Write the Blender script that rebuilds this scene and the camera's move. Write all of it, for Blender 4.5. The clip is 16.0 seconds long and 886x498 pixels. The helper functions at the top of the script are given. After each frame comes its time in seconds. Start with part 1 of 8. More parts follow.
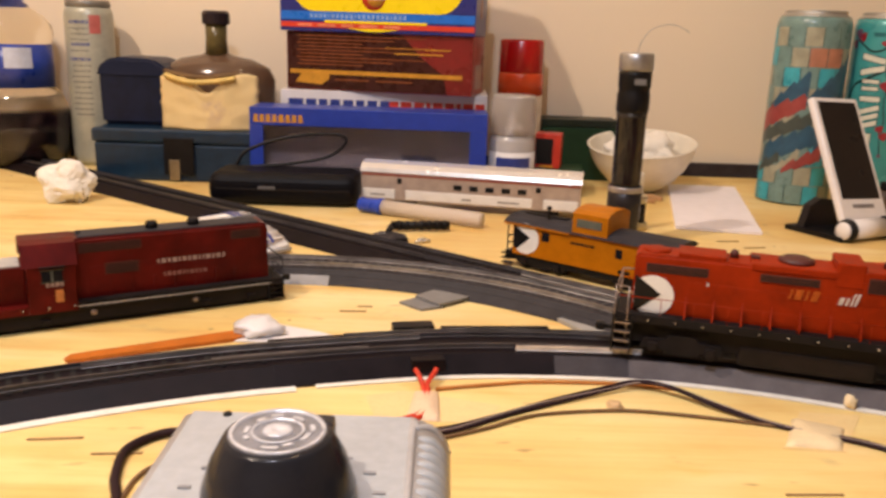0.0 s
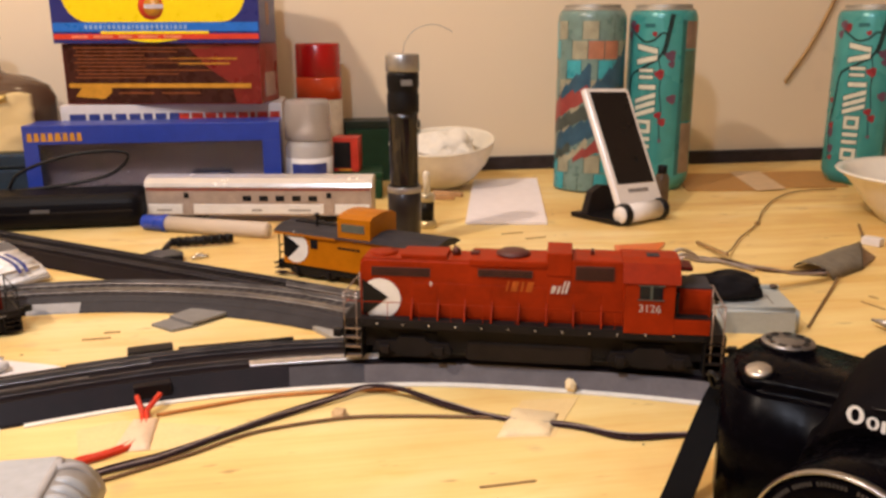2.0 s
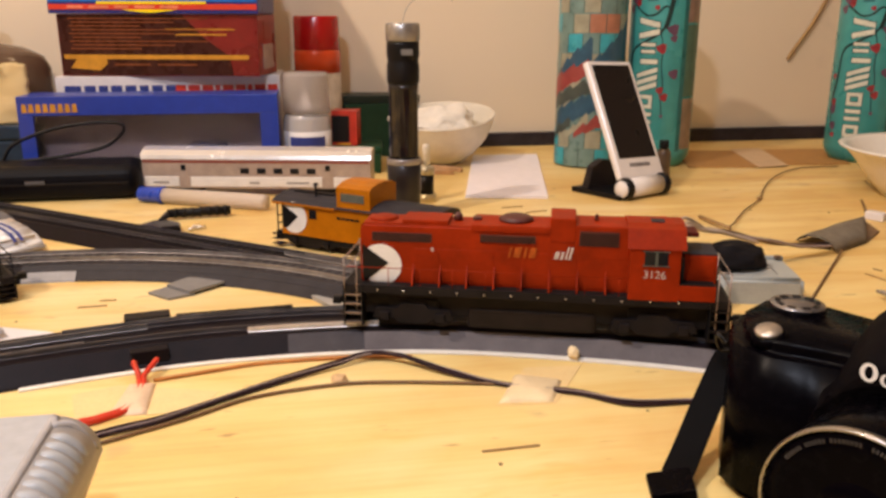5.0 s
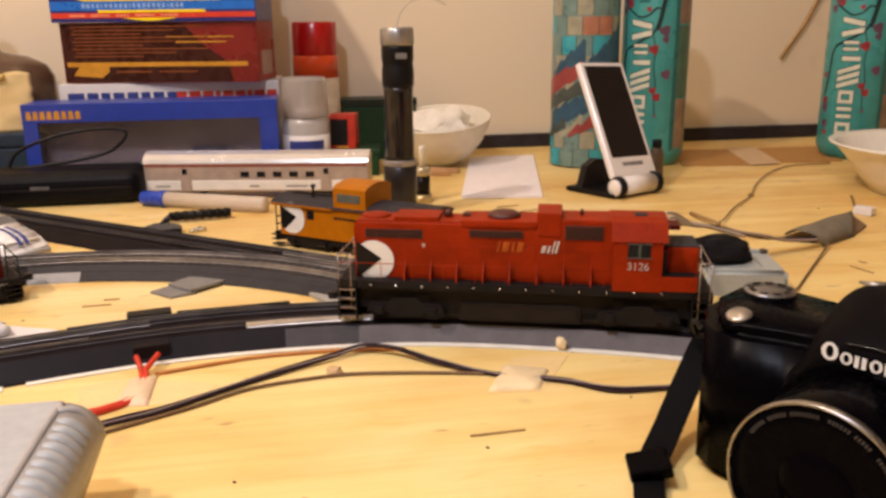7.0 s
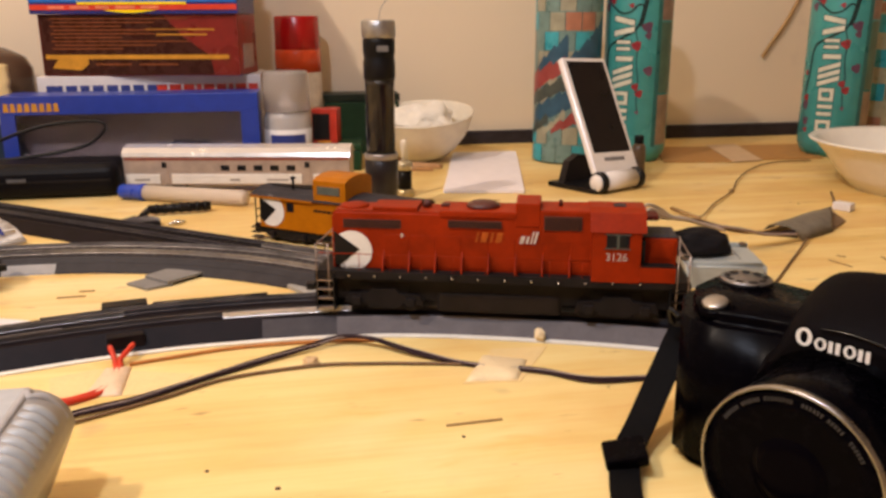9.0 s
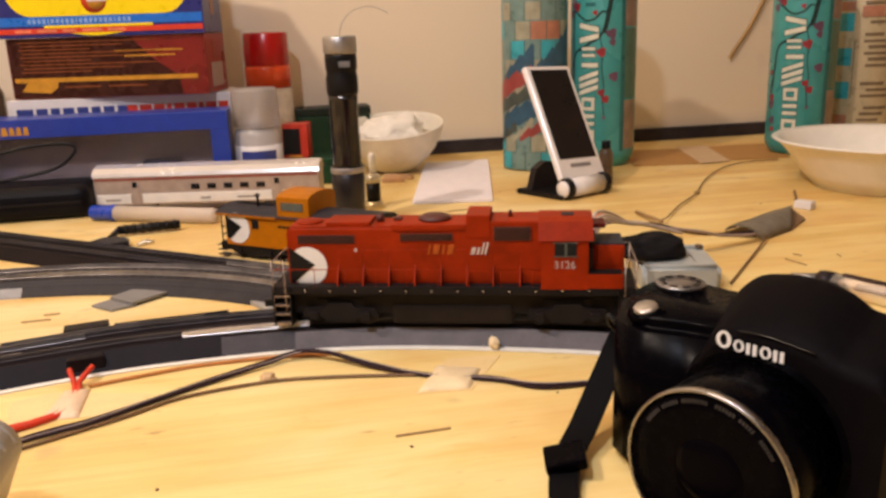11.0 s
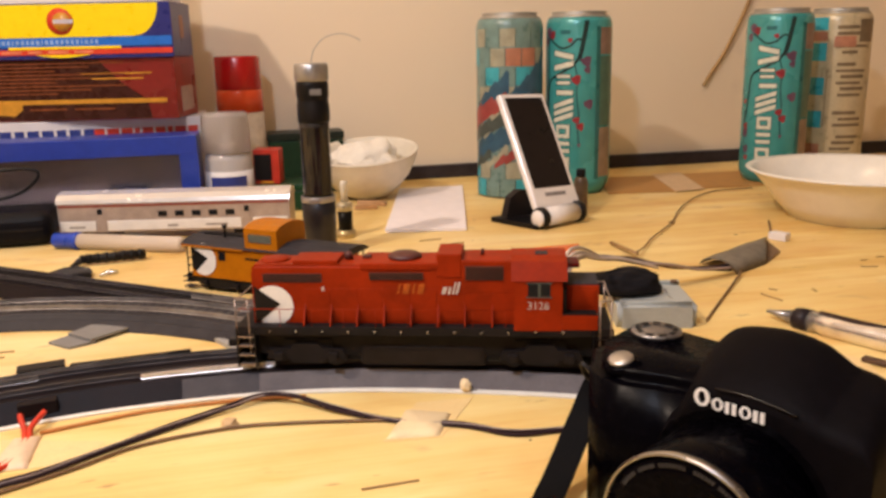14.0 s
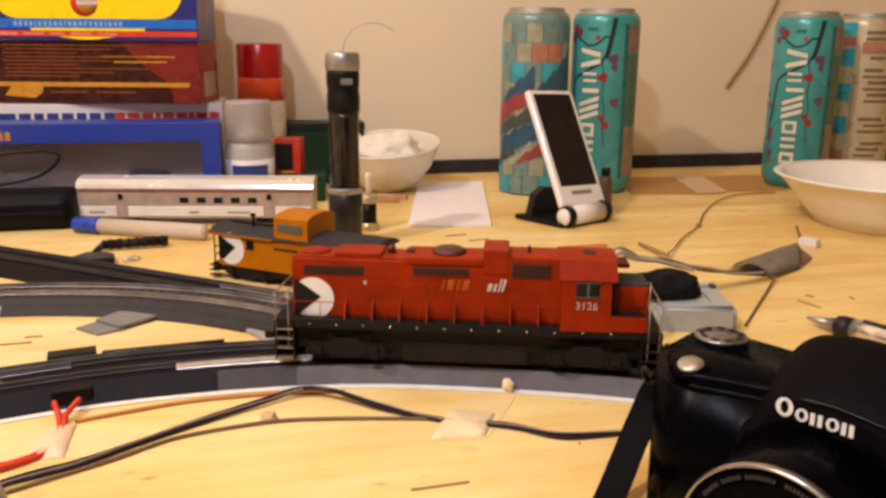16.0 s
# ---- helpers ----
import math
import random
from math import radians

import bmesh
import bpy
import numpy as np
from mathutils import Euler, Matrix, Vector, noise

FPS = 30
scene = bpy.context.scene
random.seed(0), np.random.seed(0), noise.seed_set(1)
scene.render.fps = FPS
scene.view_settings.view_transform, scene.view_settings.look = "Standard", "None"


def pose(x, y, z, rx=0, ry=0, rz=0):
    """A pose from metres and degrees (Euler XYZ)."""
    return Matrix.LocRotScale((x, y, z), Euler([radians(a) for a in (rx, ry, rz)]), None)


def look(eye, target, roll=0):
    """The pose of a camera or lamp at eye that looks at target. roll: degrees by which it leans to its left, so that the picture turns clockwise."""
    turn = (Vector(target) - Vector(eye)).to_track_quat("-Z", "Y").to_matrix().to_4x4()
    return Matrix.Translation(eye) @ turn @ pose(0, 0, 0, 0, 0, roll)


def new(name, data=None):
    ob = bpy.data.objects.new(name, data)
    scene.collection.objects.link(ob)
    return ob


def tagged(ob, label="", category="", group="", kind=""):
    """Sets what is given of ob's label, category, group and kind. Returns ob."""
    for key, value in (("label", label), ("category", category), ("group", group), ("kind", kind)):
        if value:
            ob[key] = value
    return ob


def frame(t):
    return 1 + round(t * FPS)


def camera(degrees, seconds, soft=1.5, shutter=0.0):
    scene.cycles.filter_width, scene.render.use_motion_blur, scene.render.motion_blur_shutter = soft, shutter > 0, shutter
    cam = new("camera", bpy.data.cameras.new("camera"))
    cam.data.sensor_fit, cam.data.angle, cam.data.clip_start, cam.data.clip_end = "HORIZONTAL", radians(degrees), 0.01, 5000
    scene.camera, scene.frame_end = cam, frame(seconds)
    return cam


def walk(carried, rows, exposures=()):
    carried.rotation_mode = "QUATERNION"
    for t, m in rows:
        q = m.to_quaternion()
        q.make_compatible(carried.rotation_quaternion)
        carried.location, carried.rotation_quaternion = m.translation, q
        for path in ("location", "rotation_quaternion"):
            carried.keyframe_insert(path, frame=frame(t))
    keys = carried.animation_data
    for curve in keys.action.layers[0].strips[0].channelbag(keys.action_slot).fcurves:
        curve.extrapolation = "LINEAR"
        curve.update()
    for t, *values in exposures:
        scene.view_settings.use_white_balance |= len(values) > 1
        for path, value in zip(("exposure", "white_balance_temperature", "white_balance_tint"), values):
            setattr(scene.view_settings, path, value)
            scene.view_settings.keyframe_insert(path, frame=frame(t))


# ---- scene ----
cam = camera(56.36, 16.0, soft=2.9, shutter=0.5)
PATH = [
    (0, (0.0139, 0.0009, 0.1677), (0.0315, 1.9330, -0.3486), 1.96),
    (0.5, (0.0310, 0.0045, 0.1701), (0.1301, 1.9383, -0.3304), 1.65),
    (1, (0.0630, 0.0048, 0.1716), (0.2952, 1.9303, -0.3166), 1.30),
    (1.5, (0.0836, -0.0010, 0.1732), (0.3815, 1.9129, -0.3250), 0.14),
    (2, (0.0907, 0.0008, 0.1715), (0.3996, 1.9095, -0.3398), -0.21),
    (2.5, (0.0915, 0.0066, 0.1683), (0.4063, 1.9111, -0.3548), -0.10),
    (3, (0.0968, 0.0085, 0.1662), (0.4378, 1.8991, -0.3902), -0.87),
    (3.5, (0.0888, 0.0086, 0.1670), (0.3993, 1.8998, -0.4049), -0.59),
    (4, (0.0917, 0.0085, 0.1633), (0.4171, 1.9020, -0.3924), -0.28),
    (4.2, (0.0883, 0.0086, 0.1620), (0.4110, 1.9040, -0.3887), 0.31),
    (6.5, (0.0918, -0.0085, 0.1607), (0.3873, 1.8923, -0.3868), -0.45),
    (7, (0.0934, -0.0103, 0.1605), (0.3978, 1.8917, -0.3777), -0.65),
    (7.5, (0.0967, -0.0077, 0.1587), (0.4316, 1.8857, -0.3916), -0.32),
    (8, (0.0943, -0.0045, 0.1529), (0.4338, 1.8807, -0.4222), 0.35),
    (8.5, (0.0948, -0.0078, 0.1569), (0.4517, 1.8838, -0.3858), 0.17),
    (9, (0.0969, -0.0099, 0.1554), (0.4360, 1.8860, -0.3835), -0.20),
    (9.2, (0.1002, -0.0116, 0.1561), (0.4501, 1.8834, -0.3792), -0.05),
    (11.3, (0.1152, -0.0222, 0.1613), (0.4754, 1.8768, -0.3526), -2.06),
    (11.5, (0.1151, -0.0238, 0.1628), (0.4778, 1.8777, -0.3403), -2.06),
    (12, (0.1178, -0.0265, 0.1674), (0.4855, 1.8779, -0.3206), -2.32),
    (12.5, (0.1231, -0.0304, 0.1693), (0.5149, 1.8746, -0.2970), -2.51),
    (13, (0.1283, -0.0312, 0.1694), (0.5252, 1.8726, -0.2973), -2.83),
    (13.5, (0.1279, -0.0197, 0.1713), (0.5479, 1.8795, -0.2942), -2.06),
    (14, (0.1208, -0.0069, 0.1665), (0.5397, 1.8884, -0.3154), -1.28),
    (14.5, (0.1093, 0.0013, 0.1639), (0.5223, 1.8947, -0.3304), 0.01),
    (15, (0.1051, 0.0099, 0.1597), (0.5244, 1.8949, -0.3610), -0.03),
    (15.5, (0.1018, 0.0080, 0.1593), (0.5141, 1.8976, -0.3499), 0.16),
    (16, (0.1005, 0.0067, 0.1644), (0.5225, 1.8986, -0.3280), 0.47),
]
walk(cam, [(t, look(eye, target, roll)) for t, eye, target, roll in PATH], [(0.0, 0.0), (1.0, 0.02), (2.5, 0.07), (4.2, 0.05), (7.5, -0.02), (9.0, -0.02), (12.0, 0.04), (14.0, 0.10), (16.0, 0.08)])

# ---- world, lamps, exposure ----
world = bpy.data.worlds.new("room_air")
world.use_nodes = True
world.node_tree.nodes["Background"].inputs[0].default_value = (1.0, 0.85, 0.68, 1)
world.node_tree.nodes["Background"].inputs[1].default_value = 0.02
scene.world = world


def lamp(name, at, watts, radius, colour):
    data = bpy.data.lights.new(name, "POINT")
    data.energy, data.shadow_soft_size, data.color = watts, radius, colour
    ob = new(name, data)
    ob.location = at
    return ob


lamp("work_lamp_light", (-0.62, 0.12, 1.12), 43.5, 0.028, (1.0, 0.805, 0.66))
# unseen cool lamp in front, set low to brighten the near bench
lamp("front_lamp_light", (-0.10, -0.02, 0.72), 11.0, 0.03, (0.96, 1.01, 1.20))
# added warm fill overhead, no fixture known, for the right of the bench
lamp("warm_overhead_fill_light", (0.25, 0.46, 1.35), 5.0, 0.05, (1.0, 0.72, 0.43))

# ---- materials ----


class Mat:
    """A small builder for node materials on a Principled shader."""

    def __init__(self, name, rough=0.5, metal=0.0):
        self.m = bpy.data.materials.new(name)
        self.m.use_nodes = True
        self.t = self.m.node_tree
        self.p = self.t.nodes["Principled BSDF"]
        self.p.inputs["Roughness"].default_value = rough
        self.p.inputs["Metallic"].default_value = metal
        self.co = self.t.nodes.new("ShaderNodeTexCoord").outputs["Object"]

    def link(self, a, b):
        self.t.links.new(a, b)

    def noise(self, scale, detail=3.0, rough=0.55, stretch=(1, 1, 1), distortion=0.0):
        mp = self.t.nodes.new("ShaderNodeMapping")
        mp.inputs["Scale"].default_value = stretch
        self.link(self.co, mp.inputs[0])
        n = self.t.nodes.new("ShaderNodeTexNoise")
        n.inputs["Scale"].default_value = scale
        n.inputs["Detail"].default_value = detail
        n.inputs["Roughness"].default_value = rough
        n.inputs["Distortion"].default_value = distortion
        self.link(mp.outputs[0], n.inputs["Vector"])
        return n.outputs[0]

    def ramp(self, fac, stops):
        r = self.t.nodes.new("ShaderNodeValToRGB")
        e = r.color_ramp.elements
        while len(e) < len(stops):
            e.new(0.5)
        for k, (at, c) in enumerate(stops):
            e[k].position = at
            e[k].color = (*c, 1) if len(c) == 3 else c
        self.link(fac, r.inputs[0])
        return r.outputs[0]

    def mix(self, fac, a, b, kind="MIX"):
        n = self.t.nodes.new("ShaderNodeMix")
        n.data_type, n.blend_type = "RGBA", kind
        for sock, v in ((n.inputs[0], fac), (n.inputs[6], a), (n.inputs[7], b)):
            if isinstance(v, (int, float)):
                sock.default_value = v
            elif isinstance(v, tuple):
                sock.default_value = (*v, 1)
            else:
                self.link(v, sock)
        return n.outputs[2]

    def colour(self, c):
        if isinstance(c, tuple):
            self.p.inputs["Base Color"].default_value = (*c, 1)
        else:
            self.link(c, self.p.inputs["Base Color"])
        return self

    def bump(self, height, strength=0.2, dist=0.001):
        b = self.t.nodes.new("ShaderNodeBump")
        b.inputs["Strength"].default_value = strength
        b.inputs["Distance"].default_value = dist
        self.link(height, b.inputs["Height"])
        self.link(b.outputs[0], self.p.inputs["Normal"])
        return self

    def roughness(self, fac, lo, hi):
        r = self.t.nodes.new("ShaderNodeMapRange")
        r.inputs["To Min"].default_value, r.inputs["To Max"].default_value = lo, hi
        self.link(fac, r.inputs["Value"])
        self.link(r.outputs[0], self.p.inputs["Roughness"])
        return self

    def set(self, **values):
        for k, v in values.items():
            self.p.inputs[k.replace("_", " ")].default_value = v
        return self


def plain(name, c, rough=0.5, metal=0.0, vary=0.18, scale=90.0, bump=0.08, dist=0.0004, spec=0.5):
    """A surface of one base colour with fine grain and broad wear."""
    k = Mat(name, rough, metal)
    fine, broad = k.noise(scale * 6, 4), k.noise(scale, 3)
    dark = tuple(v * (1 - vary) for v in c)
    light = tuple(min(1, v * (1 + vary * 0.7)) for v in c)
    base = k.ramp(broad, [(0.3, dark), (0.7, light)])
    k.colour(k.mix(0.12, base, k.ramp(fine, [(0.3, (0.25,) * 3), (0.7, (0.8,) * 3)]), "OVERLAY"))
    k.bump(fine, bump, dist)
    k.set(Specular_IOR_Level=spec if max(c) > 0.05 or metal > 0 else spec * 0.42)
    k.roughness(broad, max(0.04, rough - 0.1), min(1, rough + 0.1))
    return k.m


def pine():
    k = Mat("pine_board", 0.5)
    broad = k.noise(2.2, 2, 0.5, (0.6, 2.2, 1))
    band = k.noise(6.0, 3, 0.55, (0.45, 3.2, 1), 1.6)
    blotch = k.noise(9.0, 3, 0.55, (0.6, 1.3, 1), 0.6)
    grain = k.noise(60.0, 5, 0.7, (0.05, 3.0, 1))
    fleck = k.noise(140.0, 3, 0.6, (0.22, 1.0, 1))
    base = k.ramp(band, [(0.28, (0.74, 0.525, 0.19)), (0.5, (0.80, 0.61, 0.25)), (0.70, (0.865, 0.695, 0.325))])
    base = k.mix(0.4, base, k.ramp(broad, [(0.35, (0.36, 0.3, 0.26)), (0.65, (0.62, 0.6, 0.58))]), "OVERLAY")
    base = k.mix(k.ramp(blotch, [(0.525, (0, 0, 0)), (0.66, (0.42,) * 3)]), base, (0.62, 0.36, 0.085))
    base = k.mix(k.ramp(blotch, [(0.30, (0.50,) * 3), (0.46, (0, 0, 0))]), base, (0.89, 0.75, 0.44))
    # growth rings of the veneer: long warped bands, narrow and broken
    ring = k.t.nodes.new("ShaderNodeTexWave")
    ring.wave_type, ring.bands_direction = "BANDS", "Y"
    for name, v in (("Scale", 9.0), ("Distortion", 7.0), ("Detail", 3.0), ("Detail Scale", 0.9), ("Detail Roughness", 0.6)):
        ring.inputs[name].default_value = v
    rm = k.t.nodes.new("ShaderNodeMapping")
    rm.inputs["Scale"].default_value = (0.16, 1.0, 1)
    k.link(k.co, rm.inputs[0])
    k.link(rm.outputs[0], ring.inputs["Vector"])
    broken = k.noise(5.0, 3, 0.6, (0.5, 1.2, 1), 0.8)
    gate = k.mix(1.0, k.ramp(ring.outputs["Fac"], [(0.52, (0, 0, 0)), (0.86, (0.18,) * 3), (0.97, (0.30,) * 3)]), k.ramp(broken, [(0.40, (0, 0, 0)), (0.62, (1, 1, 1))]), "MULTIPLY")
    base = k.mix(gate, base, (0.66, 0.385, 0.075))
    streak = k.noise(11.0, 4, 0.6, (0.40, 2.0, 1), 1.2)
    base = k.mix(k.ramp(streak, [(0.60, (0, 0, 0)), (0.66, (0.38,) * 3), (0.74, (0.14,) * 3)]), base, (0.70, 0.43, 0.085))
    smudge = k.noise(26.0, 3, 0.6, (0.7, 1.0, 1), 0.4)
    base = k.mix(k.ramp(smudge, [(0.64, (0, 0, 0)), (0.75, (0.46,) * 3)]), base, (0.36, 0.24, 0.14))
    mottle = k.noise(34.0, 4, 0.65, (0.55, 1.2, 1), 0.5)
    base = k.mix(0.22, base, k.ramp(mottle, [(0.34, (0.38, 0.35, 0.31)), (0.62, (0.61, 0.61, 0.61))]), "OVERLAY")
    base = k.mix(0.20, base, k.ramp(grain, [(0.35, (0.28, 0.22, 0.18)), (0.6, (0.6, 0.6, 0.6))]), "OVERLAY")
    base = k.mix(k.ramp(fleck, [(0.28, (0.6,) * 3), (0.34, (0, 0, 0))]), base, (0.30, 0.16, 0.06))
    pits = k.noise(95.0, 2, 0.5, (0.8, 1.0, 1))
    base = k.mix(k.ramp(pits, [(0.735, (0, 0, 0)), (0.775, (0.7,) * 3)]), base, (0.16, 0.09, 0.05))
    knots = k.t.nodes.new("ShaderNodeTexVoronoi")
    knots.inputs["Scale"].default_value = 3.1
    mp = k.t.nodes.new("ShaderNodeMapping")
    mp.inputs["Scale"].default_value = (0.7, 1.5, 1)
    k.link(k.co, mp.inputs[0])
    k.link(mp.outputs[0], knots.inputs["Vector"])
    base = k.mix(k.ramp(knots.outputs["Distance"], [(0.015, (0.75,) * 3), (0.05, (0, 0, 0))]), base, (0.24, 0.105, 0.03))
    k.colour(base)
    k.bump(grain, 0.25, 0.0006)
    k.roughness(band, 0.38, 0.55)
    return k.m


def glass(name, c, rough=0.05, trans=1.0, ior=1.45):
    k = Mat(name, rough)
    k.colour(c).set(Transmission_Weight=trans, IOR=ior)
    return k.m


PINE = pine()


def wall_paint():
    k = Mat("beige_wall_paint", 0.65)
    broad, fine, mid = k.noise(1.6, 3), k.noise(420, 3), k.noise(11, 4, 0.6)
    base = k.ramp(broad, [(0.3, (0.80, 0.66, 0.485)), (0.7, (0.86, 0.73, 0.55))])
    base = k.mix(k.ramp(mid, [(0.66, (0, 0, 0)), (0.78, (0.22,) * 3)]), base, (0.52, 0.43, 0.33))
    k.colour(base).bump(fine, 0.12, 0.0006)
    return k.m


WALL = wall_paint()
TRIM = plain("dark_trim_vinyl", (0.035, 0.028, 0.032), 0.45, vary=0.3)
# unseen ceiling, coloured dull so that it bounces less light into shadows
CEIL = plain("low_bounce_ceiling", (0.40, 0.35, 0.29), 0.8, scale=8)
CARPET = plain("brown_floor", (0.16, 0.11, 0.07), 0.9, scale=30)
GREYBLACKBED = plain("greyish_black_roadbed", (0.0125, 0.0087, 0.0103), 0.45, vary=0.25, spec=0.20)
MIDBED = plain("mid_grey_roadbed_plastic", (0.047, 0.041, 0.046), 0.5, vary=0.2)
BLACKBED = plain("black_roadbed_plastic", (0.0100, 0.0066, 0.0082), 0.45, vary=0.3, spec=0.20)
GREYBED = plain("grey_roadbed_plastic", (0.112, 0.099, 0.108), 0.5, vary=0.18)
DARKBED = plain("dark_grey_roadbed_plastic", (0.038, 0.034, 0.037), 0.5, vary=0.22, spec=0.28)
PALEBED = plain("pale_grey_roadbed_plastic", (0.30, 0.29, 0.29), 0.5)
TIE = plain("black_tie_plastic", (0.016, 0.015, 0.016), 0.5)
RAIL = plain("worn_nickel_rail", (0.36, 0.34, 0.33), 0.32, 0.7, vary=0.35, scale=60)
STEEL = plain("bright_steel", (0.72, 0.71, 0.69), 0.22, 1.0, vary=0.1)
DULLSTEEL = plain("tarnished_steel", (0.34, 0.27, 0.23), 0.42, 0.7, vary=0.3)
REDPAINT = plain("action_red_paint", (0.27, 0.021, 0.002), 0.5, vary=0.22, scale=70, spec=0.10)
MAROON = plain("maroon_paint", (0.088, 0.0045, 0.0030), 0.45, vary=0.4, scale=50, spec=0.14)
ROOFGREY = plain("weathered_grey_roof", (0.028, 0.026, 0.032), 0.6, vary=0.3)
BLACK = plain("black_plastic", (0.007, 0.0065, 0.0075), 0.4, vary=0.3)
BLACKGRIME = plain("grimy_black", (0.0085, 0.0060, 0.0062), 0.65, vary=0.5)
TANK = plain("dusty_black_metal", (0.0130, 0.0085, 0.0072), 0.6, vary=0.4)
GRILLE = plain("dark_grille", (0.075, 0.014, 0.010), 0.55)
WHITE = plain("white_decal", (0.78, 0.76, 0.73), 0.45, vary=0.06)
GOLD = plain("faded_gold_decal", (0.55, 0.20, 0.05), 0.5)
CABYELLOW = plain("caboose_yellow_paint", (0.44, 0.140, 0.001), 0.45, vary=0.12, spec=0.2)
SILVER = plain("silver_car_paint", (0.80, 0.78, 0.77), 0.24, 0.55, vary=0.03, bump=0.02)
GREYSIDE = plain("warm_grey_car_side", (0.42, 0.34, 0.29), 0.45, 0.2)
REDSTRIPE = plain("dull_red_stripe", (0.25, 0.05, 0.035), 0.5)
DARKGLASS = plain("dark_window", (0.012, 0.012, 0.014), 0.12, vary=0.1)
DULLGLASS = plain("grey_window", (0.09, 0.10, 0.085), 0.25)

# ---- mesh helpers ----


def box(bm, x0, x1, y0, y1, z0, z1, bevel=0.0, seg=2):
    """A box between two corners, its edges rounded by bevel."""
    b = bmesh.new()
    bmesh.ops.create_cube(b, size=1.0)
    for v in b.verts:
        v.co = Vector(((x0 + x1) / 2 + v.co.x * (x1 - x0), (y0 + y1) / 2 + v.co.y * (y1 - y0), (z0 + z1) / 2 + v.co.z * (z1 - z0)))
    if bevel > 0:
        bmesh.ops.bevel(b, geom=list(b.edges), offset=bevel, segments=seg, profile=0.6, affect="EDGES")
    add(bm, b)
    return bm


def add(bm, b, m=None):
    """Copies the mesh b into bm, moved by m, and frees it."""
    new_verts = {}
    for v in b.verts:
        new_verts[v] = bm.verts.new(m @ v.co if m else v.co)
    for f in b.faces:
        try:
            nf = bm.faces.new([new_verts[v] for v in f.verts])
            nf.smooth = f.smooth
        except ValueError:
            pass
    b.free()


def lathe(bm, prof, n=32, at=(0, 0, 0), m=None, smooth=True):
    """Turns a profile of (radius, height) about the z axis; closed at both ends."""
    b = bmesh.new()
    rings = []
    for r, z in prof:
        if r < 1e-6:
            rings.append([b.verts.new((0, 0, z))])
        else:
            rings.append([b.verts.new((r * math.cos(2 * math.pi * k / n), r * math.sin(2 * math.pi * k / n), z)) for k in range(n)])
    for p, q in zip(rings, rings[1:]):
        for k in range(n):
            j = (k + 1) % n
            if len(p) == 1 and len(q) == 1:
                continue
            if len(p) == 1:
                f = b.faces.new((p[0], q[j], q[k]))
            elif len(q) == 1:
                f = b.faces.new((p[k], p[j], q[0]))
            else:
                f = b.faces.new((p[k], p[j], q[j], q[k]))
            f.smooth = smooth
    for ring in (rings[0], rings[-1]):
        if len(ring) > 2 and rings[0] is not rings[-1]:
            b.faces.new(ring)
    bmesh.ops.recalc_face_normals(b, faces=b.faces)
    add(bm, b, Matrix.Translation(at) @ (m or Matrix.Identity(4)))
    return bm


def rod(bm, a, b_, r, n=10):
    """A round bar from a to b_."""
    a, b_ = Vector(a), Vector(b_)
    m = (b_ - a).to_track_quat("Z", "Y").to_matrix().to_4x4()
    ln = (b_ - a).length
    lathe(bm, [(0, 0), (r, 0), (r, ln), (0, ln)], n, a, m)
    return bm


def smooth_path(pts, per=8, closed=False):
    """Catmull-Rom through the points."""
    p = [Vector(q) for q in pts]
    p = ([p[-1]] + p + p[:2]) if closed else ([2 * p[0] - p[1]] + p + [2 * p[-1] - p[-2]])
    out = []
    for k in range(1, len(p) - 2):
        for s in range(per):
            t = s / per
            a, b, c, d = p[k - 1 : k + 3]
            out.append(0.5 * (2 * b + (c - a) * t + (2 * a - 5 * b + 4 * c - d) * t * t + (3 * b - a - 3 * c + d) * t**3))
    if not closed:
        out.append(p[-2])
    return out


def tube(bm, pts, r, n=8, per=8, taper=None, closed=False, flat=1.0):
    """A round wire through the points."""
    path = smooth_path(pts, per, closed)
    rings = []
    for k, q in enumerate(path):
        if closed:
            d = path[(k + 1) % len(path)] - path[k - 1]
        else:
            d = path[min(k + 1, len(path) - 1)] - path[max(k - 1, 0)]
        d.normalize()
        side = d.cross(Vector((0, 0, 1)))
        side = side.normalized() if side.length > 1e-4 else Vector((1, 0, 0))
        up = side.cross(d)
        rr = r if taper is None else r * (1 + (taper - 1) * k / (len(path) - 1))
        rings.append([bm.verts.new(q + rr * (math.cos(2 * math.pi * j / n) * side + flat * math.sin(2 * math.pi * j / n) * up)) for j in range(n)])
    pairs = list(zip(rings, rings[1:])) + ([(rings[-1], rings[0])] if closed else [])
    for p, q in pairs:
        for j in range(n):
            bm.faces.new((p[j], p[(j + 1) % n], q[(j + 1) % n], q[j])).smooth = True
    if not closed:
        bm.faces.new(rings[0])
        bm.faces.new(rings[-1])
    return bm


def prism(bm, outline, y0, y1):
    """An outline in x and z, drawn out along y from y0 to y1."""
    a = [bm.verts.new((x, y0, z)) for x, z in outline]
    b = [bm.verts.new((x, y1, z)) for x, z in outline]
    n = len(outline)
    bm.faces.new(a)
    bm.faces.new(b[::-1])
    for k in range(n):
        bm.faces.new((a[k], b[k], b[(k + 1) % n], a[(k + 1) % n]))
    bmesh.ops.recalc_face_normals(bm, faces=bm.faces)
    return bm


